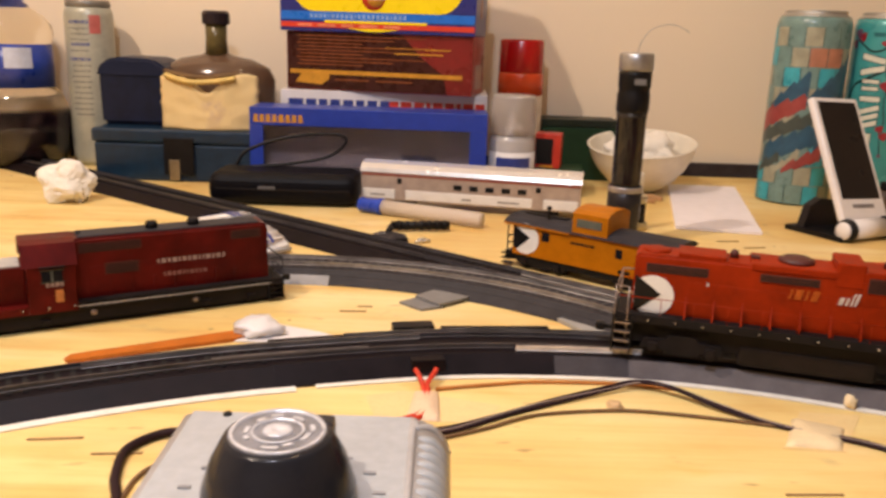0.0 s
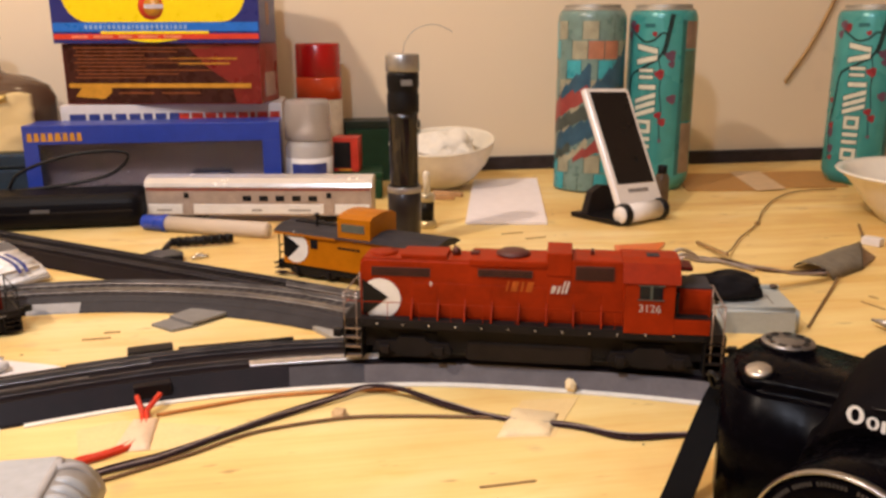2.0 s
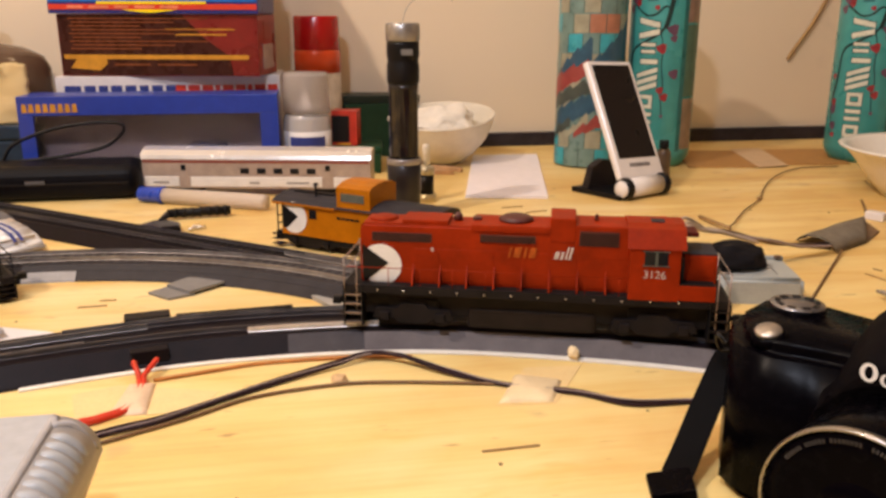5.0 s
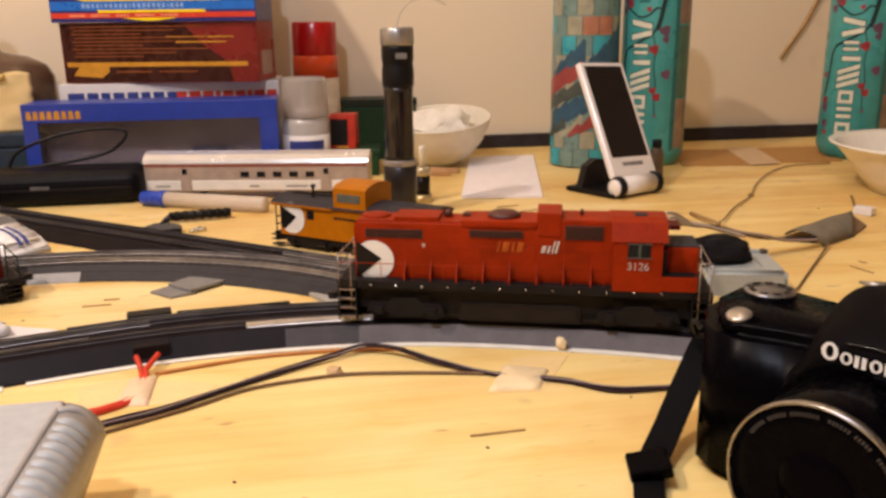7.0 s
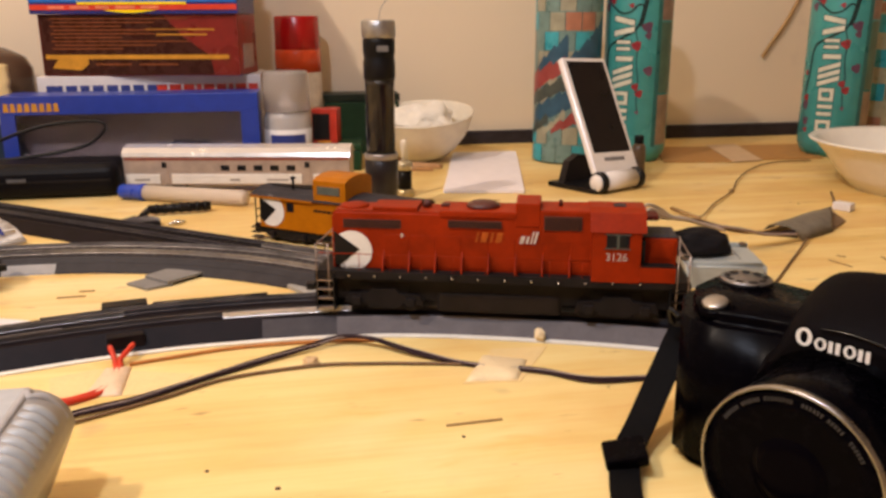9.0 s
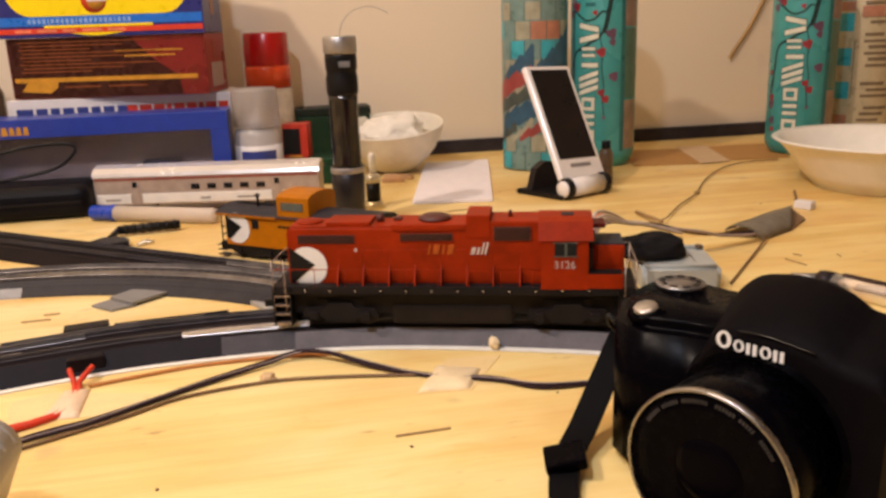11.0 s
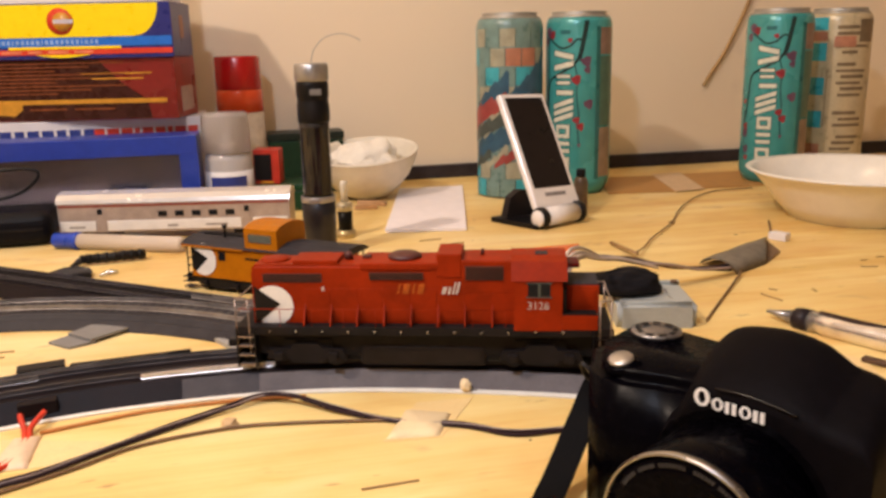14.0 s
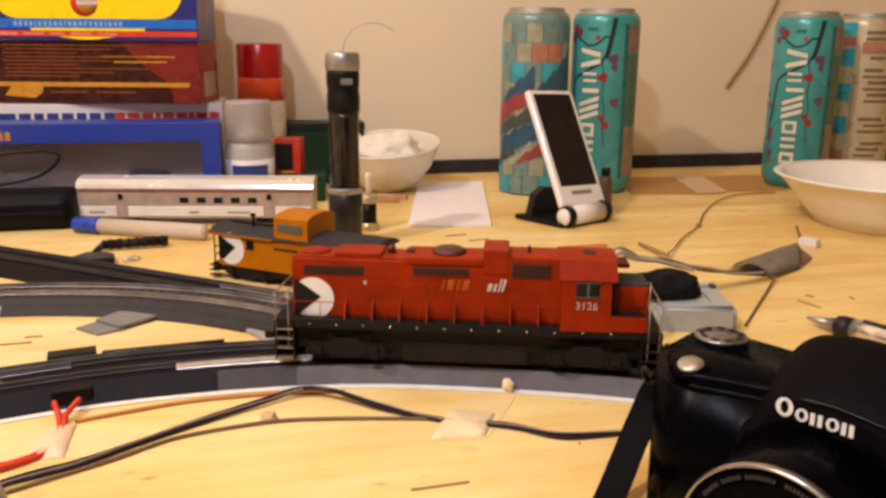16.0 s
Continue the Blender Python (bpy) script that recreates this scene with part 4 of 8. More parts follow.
part("front_frame", bm, BOXBLUE, bx, "glossy blue window frame")
x = 0.004
for w in (0.0050, 0.0050, 0.0052, 0.0050, 0.0060, 0.0050, 0.0052, 0.0050):
    bm = prism(bmesh.new(), [(x, H - 0.0150), (x + w, H - 0.0150), (x + w * 0.86, H - 0.0070), (x + w * 0.14, H - 0.0070)], 0.0, -0.0003)
    part("maker_mark", bm, PRINTGOLD, bx, "gold maker's mark as plain blocks")
    x += w + 0.0013
pane = part("window_pane", box(bmesh.new(), FR, L - FR - 0.004, 0.0012, 0.0016, 0.010, H - 0.018), crumpled_film(), bx, "clear plastic film window")
pane.visible_shadow = False
part("blister_tray", box(bmesh.new(), 0.025, L - 0.03, 0.012, D - 0.004, 0.004, 0.020, 0.004), plain("dark_tray", (0.11, 0.09, 0.09), 0.25), bx, "dark moulded tray")
part("tray_insert", box(bmesh.new(), 0.150, 0.190, 0.020, D - 0.006, 0.020, 0.034, 0.004), plain("navy_insert", (0.02, 0.02, 0.05), 0.3), bx)

# white box that carries the stack
wb = thing("white_train_box", "long white card box with dark blue and red lettering bars", "box", pose(-0.1585, 0.905, 0, 0, 0, -1.5))
L, D, H = 0.2230, 0.088, 0.0985
part("carton", box(bmesh.new(), 0, L, 0, D, 0, H, 0.0006), BOXWHITE, wb)
part("blue_lettering", bars(bmesh.new(), 0.0085, H - 0.0235, (0.016, 0.011, 0.009, 0.011, 0.011, 0.009, 0.011, 0.010), 0.0145, 0.0, 0.0030), PRINTNAVY, wb, "dark blue lettering as plain bars")
part("red_lettering", bars(bmesh.new(), 0.1165, H - 0.0235, (0.011, 0.012, 0.011, 0.005, 0.011, 0.010, 0.005, 0.011, 0.010), 0.0145, 0.0, 0.0022), PRINTRED, wb, "red lettering as plain bars")


def front_stripes(name, parent, rows, material, label):
    """Lines of fine print on a box front, as plain bars."""
    bm = bmesh.new()
    for x0, x1, z, h in rows:
        prism(bm, [(x0, z), (x1, z), (x1, z + h), (x0, z + h)], -0.0004, -0.0007)
    return part(name, bm, material, parent, label)


# dark red box
TH = -12.0
rb = thing("dark_red_train_box", "dark red glossy card box with gold stripes and print", "box", pose(-0.1530, 0.9160, 0.0992, 0, 0, TH))
L, D, H = 0.2030, 0.072, 0.0605
part("carton", box(bmesh.new(), 0, L, 0, D, 0, H, 0.0006), BOXRED, rb)
part("end_panel", box(bmesh.new(), L, L + 0.0002, 0.001, D - 0.001, 0.001, H - 0.001), plain("rose_red_card", (0.34, 0.055, 0.042), 0.3, vary=0.2, scale=25), rb, "paler rose-red end of the box")
bm = prism(bmesh.new(), [(0.001, 0.001), (L - 0.026, 0.001), (L - 0.030, 0.020), (L - 0.055, 0.038), (L - 0.075, H - 0.001), (0.001, H - 0.001)], 0.0, -0.0003)
part("dark_print", bm, PRINTBROWN, rb, "dark brown printed panel")
rows = [(0.012 + 0.003 * (k % 2), 0.085 + 0.034 * ((k * 7) % 3), 0.0262 + 0.0037 * k, 0.0011) for k in range(9)]
front_stripes("small_print", rb, rows, PRINTORANGE, "rust-coloured lines of small print")
front_stripes("small_print", rb, [(0.110, 0.180, 0.0450, 0.0014), (0.120, 0.172, 0.0400, 0.0014)], PRINTGOLD, "gold lines of small print")
front_stripes("gold_stripe", rb, [(0.004, L - 0.010, 0.0165, 0.0044)], PRINTGOLD, "long gold stripe")
part("gold_emblem", prism(bmesh.new(), [(0.010, 0.0075), (0.040, 0.0055), (0.048, 0.0115), (0.048, 0.0180), (0.018, 0.0180)], -0.0006, -0.0010), PRINTGOLD, rb, "gold winged emblem shape")
front_stripes("small_print", rb, [(0.055, 0.092, 0.0105, 0.0016), (0.100, 0.140, 0.0105, 0.0016)], PRINTORANGE, "lines of small print")
part("end_label", box(bmesh.new(), L, L + 0.0005, 0.016, 0.058, 0.006, 0.031), LABELGREY, rb, "pale printed end label")
part("end_print", box(bmesh.new(), L, L + 0.0005, 0.024, 0.048, 0.035, 0.053), plain("faded_pink_print", (0.34, 0.09, 0.075), 0.4), rb)

# yellow and blue box
yb = thing("yellow_blue_train_box", "yellow and blue glossy card box with red stripe", "box", pose(-0.159, 0.9125, 0.1600, 0, 0, TH))
L, D, H = 0.211, 0.066, 0.0525
part("carton", box(bmesh.new(), 0, L, 0, D, 0, H, 0.0006), BOXNAVY, yb)
z0 = 0.0205
pts = [(0.012, H - 0.0008)] + [(0.012 + 0.026 * (1 - math.cos(radians(a))), z0 + (H - 0.001 - z0) * (1 - math.sin(radians(a)))) for a in range(15, 91, 15)]
pts = pts + [(L - x, z) for x, z in reversed(pts)]
part("yellow_panel", prism(bmesh.new(), pts, 0.0, -0.0003), BOXYELLOW, yb, "bright yellow curved panel")
part("blue_band", strip(0.001, L - 0.001, 0.0115, 0.0203), BOXCYAN, yb, "sky blue band")
part("red_band", strip(0.001, L - 0.001, 0.0040, 0.0092), PRINTRED, yb, "red band")
part("yellow_band", strip(0.050, 0.160, 0.0092, 0.0118, -0.0006), BOXYELLOW, yb)
part("yellow_arc", prism(bmesh.new(), [(0.075 + 0.056 * k / 10, 0.0040 - 0.0030 * math.sin(math.pi * k / 10)) for k in range(11)], -0.0008, -0.0011), BOXYELLOW, yb)
bm = bars(bmesh.new(), 0.034, 0.0138, (0.0028, 0.0030, 0.0028, 0.0026, 0.0014, 0.0030, 0.0028, 0.0026, 0.0030, 0.0028, 0.0014, 0.0028, 0.0030, 0.0028, 0.0026, 0.0030, 0.0028, 0.0028, 0.0014, 0.0030, 0.0028, 0.0026), 0.0042, -0.0008, 0.0022)
tagged(part("slogan_bars", bm, plain("pale_blue_print", (0.25, 0.40, 0.72), 0.4), yb, "pale line of small lettering as plain bars"), "small line of lettering as plain bars", "", "", "stuff")
bm = bars(bmesh.new(), 0.020, 0.0052, (0.016, 0.020, 0.014, 0.020, 0.018), 0.0026, -0.0008, 0.006)
part("red_print", bm, plain("pink_print", (0.75, 0.22, 0.12), 0.4), yb, "pink small print as bars")
lg = part("round_emblem", lathe(bmesh.new(), [(0, 0), (0.0128, 0), (0.0128, 0.0004), (0, 0.0004)], 28, (0.1030, -0.0002, 0.0355), Matrix.Rotation(radians(90), 4, "X")), PRINTRED, yb, "round red emblem, plain shapes")
part("emblem_centre", lathe(bmesh.new(), [(0, 0), (0.0092, 0), (0.0092, 0.0003), (0, 0.0003)], 28, (0.1050, -0.0007, 0.0350), Matrix.Rotation(radians(90), 4, "X")), PRINTGOLD, lg)
part("emblem_bar", strip(0.0965, 0.1160, 0.0335, 0.0375, -0.0011, 0.0002), plain("pale_emblem", (0.55, 0.52, 0.6), 0.4), lg)
part("end_mark", box(bmesh.new(), L, L + 0.0003, 0.026, 0.038, 0.018, 0.040), PRINTORANGE, yb)

# upper white box
ub = thing("upper_white_box", "white card box with lettering bars on top of the stack", "box", pose(-0.166, 0.9170, 0.2130, 0, 0, TH))
L, D, H = 0.212, 0.060, 0.066
part("carton", box(bmesh.new(), 0, L, 0, D, 0, H, 0.0006), BOXWHITE, ub)
part("blue_lettering", bars(bmesh.new(), 0.012, 0.0165, (0.015, 0.010, 0.008, 0.010, 0.010, 0.008, 0.010, 0.009), 0.0160, 0.0, 0.0030), PRINTNAVY, ub, "dark blue lettering as plain bars")
part("red_lettering", bars(bmesh.new(), 0.1120, 0.0165, (0.010, 0.010, 0.010, 0.004, 0.010, 0.009, 0.004, 0.010, 0.009), 0.0160, 0.0, 0.0022), PRINTRED, ub, "red lettering as plain bars")
tagged(part("slogan_bars", bars(bmesh.new(), 0.070, 0.0075, (0.0032,) * 8 + (0.0004,) + (0.0032,) * 9 + (0.0004,) + (0.0032,) * 4, 0.0036, 0.0, 0.0012), plain("grey_print", (0.2, 0.19, 0.25), 0.5), ub, "small grey line of lettering as plain bars"), "small line of lettering as plain bars", "", "", "stuff")

# ---- tall drink cans ----
CANTOP = plain("can_aluminium", (0.42, 0.41, 0.38), 0.48, 0.8, vary=0.08)
TEAL = plain("teal_can_print", (0.052, 0.300, 0.300), 0.28, 0.1, vary=0.14, scale=14)
SAND = plain("sand_can_print", (0.50, 0.42, 0.27), 0.3, 0.1, vary=0.12)
BRANCH = plain("dark_branch_print", (0.016, 0.035, 0.035), 0.35)
BLOSSOM = plain("blossom_red_print", (0.26, 0.018, 0.028), 0.35)
PLUM = plain("plum_print", (0.12, 0.055, 0.10), 0.35)
CREAM = plain("cream_print", (0.62, 0.62, 0.52), 0.35, vary=0.1)
TILECYAN = plain("turquoise_tile_print", (0.045, 0.36, 0.44), 0.3)
TILEGREY = plain("grey_green_tile_print", (0.16, 0.26, 0.24), 0.3)
TILEBLUE = plain("slate_blue_print", (0.028, 0.090, 0.15), 0.35)
TILEOLIVE = plain("dark_olive_print", (0.060, 0.075, 0.065), 0.35)
TILERED = plain("brick_red_print", (0.30, 0.055, 0.050), 0.35)
TILESAND = plain("dull_sand_tile_print", (0.34, 0.33, 0.24), 0.32, vary=0.2)
TILERUST = plain("faded_rust_print", (0.42, 0.18, 0.11), 0.35)
INFOBROWN = plain("brown_text_print", (0.17, 0.12, 0.07), 0.4)
CR, CH = 0.0360, 0.1970


def wrap(bm, a0, a1, z0, z1, r=CR + 0.0002, shear=0.0):
    """A patch on the can's side, between two angles in degrees and two heights."""
    n = max(1, int(abs(a1 - a0) / 6))
    low, high = [], []
    for k in range(n + 1):
        a = radians(a0 + (a1 - a0) * k / n)
        s = shear * k / n
        low.append(bm.verts.new((r * math.cos(a), r * math.sin(a), z0 + s)))
        high.append(bm.verts.new((r * math.cos(a), r * math.sin(a), z1 + s)))
    for k in range(n):
        bm.faces.new((low[k], low[k + 1], high[k + 1], high[k])).smooth = True
    return bm


def twig(bm, pts, w, r=CR + 0.00025):
    """A painted twig round the can, through (angle, height), w wide."""
    path = smooth_path([(a, z, 0) for a, z in pts], 5)
    for p, q in zip(path, path[1:]):
        da, dz = (q.x - p.x) * math.pi / 180 * CR, q.y - p.y
        ln = math.hypot(da, dz) or 1e-6
        oa, oz = -dz / ln * w / 2 / CR * 180 / math.pi, da / ln * w / 2
        vs = []
        for a, z in ((p.x + oa, p.y + oz), (p.x - oa, p.y - oz), (q.x - oa, q.y - oz), (q.x + oa, q.y + oz)):
            vs.append(bm.verts.new((r * math.cos(radians(a)), r * math.sin(radians(a)), z)))
        bm.faces.new(vs)


def bloom(bm, a, z, s, r=CR + 0.0003):
    n = 9
    c = bm.verts.new((r * math.cos(radians(a)), r * math.sin(radians(a)), z))
    ring = []
    for k in range(n):
        rr = s * (0.75 + 0.35 * ((k * 5) % 3) / 2)
        b = a + rr * math.cos(2 * math.pi * k / n) / CR * 180 / math.pi
        ring.append(bm.verts.new((r * math.cos(radians(b)), r * math.sin(radians(b)), z + rr * math.sin(2 * math.pi * k / n))))
    for k in range(n):
        bm.faces.new((c, ring[k], ring[(k + 1) % n]))


def can_shell(can, material):
    prof = [(0, 0.004), (0.020, 0.0035), (0.0255, 0.0), (0.0275, 0.0), (0.0325, 0.0065), (0.0352, 0.0120), (CR, 0.0165), (CR, CH - 0.014), (0.0350, CH - 0.0095), (0.0335, CH - 0.0062)]
    part("body", lathe(bmesh.new(), prof, 48), material, can)
    prof = [(0.0335, CH - 0.0062), (0.0318, CH - 0.0046), (0.0300, CH - 0.0035), (0.0292, CH - 0.0025), (0.0300, CH - 0.0008), (0.0297, CH), (0.0285, CH - 0.0006), (0.0276, CH - 0.0065), (0, CH - 0.0065)]
    part("rim", lathe(bmesh.new(), prof, 48), CANTOP, can, "bare metal shoulder and rim")
    bm = box(bmesh.new(), -0.007, 0.012, -0.007, 0.007, CH - 0.0064, CH - 0.0052, 0.0005)
    part("pull_tab", bm, CANTOP, can)


def teal_can(m, face):
    """A teal can; face is the angle of its painted front."""
    can = thing("tall_drink_can", "tall teal drink can with dark twigs, red blossom and cream bars", "drink can", m, "tall drink cans")
    can_shell(can, TEAL)
    f = face
    bm = bmesh.new()
    twig(bm, [(f + 40, CH - 0.010), (f + 36, 0.172), (f + 30, 0.153), (f + 26, 0.146)], 0.0048)
    twig(bm, [(f + 28, 0.150), (f + 18, 0.141), (f + 7, 0.137), (f - 10, 0.131), (f - 26, 0.126), (f - 33, 0.118), (f - 35, 0.108), (f - 38, 0.088), (f - 44, 0.072)], 0.0027)
    twig(bm, [(f + 34, 0.166), (f + 24, 0.168), (f + 12, 0.161), (f - 4, 0.159), (f - 18, 0.164), (f - 32, 0.170)], 0.0020)
    twig(bm, [(f + 20, 0.143), (f + 25, 0.126), (f + 24, 0.108), (f + 28, 0.090), (f + 26, 0.078), (f + 29, 0.056)], 0.0011)
    twig(bm, [(f - 42, 0.085), (f - 46, 0.060), (f - 40, 0.040), (f - 44, 0.026)], 0.0013)
    part("painted_branch", bm, BRANCH, can, "dark painted branch")
    bm = bmesh.new()
    for a, z, s in ((23, 0.126, 0.0062), (24, 0.083, 0.0046), (31, 0.076, 0.0050), (-24, 0.173, 0.0056), (-40, 0.066, 0.0050), (12, 0.167, 0.0032), (-46, 0.094, 0.0038), (-34, 0.030, 0.0036)):
        bloom(bm, f + a, z, s * 0.9)
    part("painted_blossom", bm, BLOSSOM, can, "red painted blossom")
    bm = bmesh.new()
    for a, z, s in ((40, 0.145, 0.0062), (42, 0.136, 0.0040), (45, 0.100, 0.0056), (-34, 0.176, 0.0056), (-40, 0.166, 0.0050), (-40, 0.058, 0.0055), (-36, 0.040, 0.0050), (29, 0.056, 0.0022), (-12, 0.024, 0.0035)):
        bloom(bm, f + a, z, s)
    part("painted_foliage", bm, PLUM, can, "plum-coloured painted foliage")
    bm = bmesh.new()
    wrap(bm, f - 6, f + 12, 0.1735, 0.1775)
    part("small_mark", bm, plain("deep_teal_mark", (0.012, 0.13, 0.15), 0.3), can)
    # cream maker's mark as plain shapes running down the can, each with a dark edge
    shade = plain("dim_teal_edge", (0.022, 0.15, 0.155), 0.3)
    z = 0.1575
    for h, kind in ((0.0225, "wedge"), (0.0120, "bars"), (0.0085, "bar"), (0.0235, "slant"), (0.0150, "ring"), (0.0140, "bars"), (0.0140, "ring")):
        w = 36 if h > 0.02 else 25
        pieces = []
        if kind == "wedge":
            pieces = [(-w / 2, z - h * 0.14, w / 2, z - h * 0.36, 0.24), (-w / 2, z - h * 0.86, w / 2, z - h * 0.64, 0.24)]
        elif kind == "bars":
            pieces = [(-w / 2, z - h * 0.18, w / 2, z - h * 0.18, 0.28), (-w / 2, z - h * 0.76, w / 2, z - h * 0.76, 0.28)]
        elif kind == "bar":
            pieces = [(-w / 2, z - h * 0.5, w * 0.7, z - h * 0.5, 0.55)]
        elif kind == "slant":
            pieces = [(-w / 2, z - h * 0.34, w / 2, z - h * 0.02, 0.20), (-w / 2, z - h * 0.66, w / 2, z - h * 0.34, 0.20), (-w / 2, z - h * 0.98, w / 2, z - h * 0.66, 0.20)]
        else:
            pieces = [(-w / 2, z - h * 0.16, w / 2, z - h * 0.16, 0.26), (-w / 2, z - h * 0.84, w / 2, z - h * 0.84, 0.26), (-w / 2, z - h * 0.5, -w * 0.28, z - h * 0.5, 0.9), (w * 0.28, z - h * 0.5, w / 2, z - h * 0.5, 0.9)]
        for material, grow, lift, name, words in ((shade, 0.0012, 0.00022, "mark_edge", "dim teal edge round the mark"), (CREAM, 0.0, 0.00045, "cream_mark", "cream maker's mark as plain shapes")):
            bm = bmesh.new()
            da = math.degrees(grow / CR)
            for n_, (a0, za, a1, zb, th_) in enumerate(pieces):
                t_ = h * th_ + 2 * grow
                wrap(bm, f + a0 - da, f + a1 + da, za - t_ / 2, za + t_ / 2, CR + lift + 0.00003 * n_, zb - za)
            part(name, bm, material, can, words)
        z -= h + 0.0032
    bm = bmesh.new()
    wrap(bm, f + 58, f + 66, 0.018, CH - 0.016)
    part("side_band", bm, plain("deep_teal_band", (0.015, 0.13, 0.125), 0.3), can)
    for k, (z0, z1, c) in enumerate(((0.152, 0.180, (0.26, 0.17, 0.13)), (0.076, 0.150, (0.075, 0.15, 0.105)), (0.020, 0.074, (0.30, 0.21, 0.14)))):
        bm = bmesh.new()
        wrap(bm, f + 66.5, f + 100, z0, z1)
        part("information_panel", bm, plain("faded_print_panel", c, 0.35, vary=0.3, scale=60), can, "faded brown and green information panel")
    return can


def tile_can(m, face, seed, label):
    """A can printed with coloured tiles and zigzags."""
    can = thing("tall_drink_can", label, "drink can", m, "tall drink cans")
    can_shell(can, TILEGREY)
    rng = random.Random(seed)
    sets = {TILECYAN: bmesh.new(), TILEGREY: bmesh.new(), TILEBLUE: bmesh.new(), TILERUST: bmesh.new(), TILERED: bmesh.new(), TILESAND: bmesh.new(), BRANCH: bmesh.new(), TILEOLIVE: bmesh.new()}
    z, row = CH - 0.016, 0
    while z > 0.018:
        h = 0.0200
        off = 10 if row % 2 else 0
        for k in range(13):
            a = face - 180 + off + 27.7 * k
            mtl = rng.choice([TILECYAN, TILECYAN, TILESAND, TILESAND, TILERUST if row in (1, 4) else TILEGREY, TILEGREY])
            if mtl:
                wrap(sets[mtl], a, a + 26, z - h + 0.001, z - 0.0006)
            wrap(sets[BRANCH], a + 26.4, a + 27.2, z - h, z, CR + 0.00018)
        z -= h
        row += 1
    # slanting feather shapes across the middle
    for n_, (u0, lo0, hi0, u1, lo1, hi1, mtl, teeth) in enumerate((
            (-2, 0.104, 0.110, 78, 0.112, 0.158, TILEBLUE, 4), (-58, 0.098, 0.106, 2, 0.112, 0.138, TILEBLUE, 3),
            (-80, 0.072, 0.094, 0, 0.100, 0.114, TILERED, 3), (-78, 0.060, 0.074, 40, 0.090, 0.104, TILEOLIVE, 5),
            (-66, 0.040, 0.060, 30, 0.066, 0.088, TILEBLUE, 5), (10, 0.085, 0.106, 80, 0.092, 0.116, TILEOLIVE, 3),
            (20, 0.046, 0.082, 80, 0.066, 0.094, TILEBLUE, 4), (-40, 0.030, 0.036, 0, 0.050, 0.060, TILESAND, 2),
            (-24, 0.034, 0.040, 34, 0.048, 0.064, TILERED, 3), (-74, 0.030, 0.038, -30, 0.044, 0.054, TILEOLIVE, 2))):
        b, r, steps = sets[mtl], CR + 0.00035 + 0.00006 * n_, max(4, int((u1 - u0) / 4))
        last = None
        for k in range(steps + 1):
            f_ = k / steps
            saw = 0.006 * ((f_ * teeth) % 1.0 - 0.4)
            c, s_ = math.cos(radians(face + u0 + (u1 - u0) * f_)), math.sin(radians(face + u0 + (u1 - u0) * f_))
            pair = [b.verts.new((r * c, r * s_, lo0 + (lo1 - lo0) * f_ + 0.5 * saw)), b.verts.new((r * c, r * s_, hi0 + (hi1 - hi0) * f_ + saw))]
            if last:
                b.faces.new((last[0], pair[0], pair[1], last[1]))
            last = pair
    names = {TILEOLIVE: "olive_feather", TILEGREY: "grey_green_tile", TILECYAN: "turquoise_tile", TILEBLUE: "slate_feather", TILERUST: "rust_tile", TILERED: "red_feather", TILESAND: "sand_tile", BRANCH: "tile_line"}
    for mtl, b in sets.items():
        tagged(part(names[mtl], b, mtl, can), "printed coloured shapes", "", "", "stuff")
    return can


def text_can(m, face, label):
    """A can turned to its information side."""
    can = thing("tall_drink_can", label, "drink can", m, "tall drink cans")
    can_shell(can, SAND)
    f = face
    for z0, z1, mtl in ((0.1720, 0.1865, TILECYAN), (0.1600, 0.1705, TILERUST), (0.1370, 0.1575, TILECYAN), (0.0975, 0.1180, TILECYAN), (0.0590, 0.0790, TILECYAN), (0.0250, 0.0400, TILERUST)):
        sq = bmesh.new()
        wrap(sq, f - 46, f - 14, z0, z1)
        part("printed_square", sq, mtl, can, "printed turquoise square" if mtl is TILECYAN else "faded orange printed square")
    edge_line = bmesh.new()
    wrap(edge_line, f - 11, f - 9.5, 0.060, 0.126)
    part("print_line", edge_line, INFOBROWN, can)
    brown = bmesh.new()
    wrap(brown, f + 42, f + 80, 0.158, 0.184)
    part("brown_patch", brown, INFOBROWN, can, "dark brown printed patch")
    bm = bmesh.new()
    rng = random.Random(4)
    for k in range(23):
        if k in (5, 12, 13, 17):
            continue
        a = f + 2 + (14 * rng.random() if k > 3 else 0)
        wrap(bm, a, f + 34 + 30 * rng.random(), CH - 0.024 - 0.0070 * k, CH - 0.0198 - 0.0070 * k - 0.0012 * rng.random())
    tagged(part("small_print", bm, INFOBROWN, can), "lines of small print as plain bars", "", "", "stuff")
    bm = bmesh.new()
    wrap(bm, f - 2, f + 36, 0.1530, 0.1650, CR + 0.0003)
    part("pink_patch", bm, TILERUST, can, "faded pink printed patch")
    return can


tile_can(pose(0.3965, 0.882, 0), 250, 3, "tall drink can printed with turquoise tiles and slate and red feathers")
teal_can(pose(0.4735, 0.874, 0), 222)
teal_can(pose(0.7135, 0.862, 0), 219)
text_can(pose(0.8080, 0.884, 0), 228, "tall sand-coloured drink can with turquoise squares and small print")


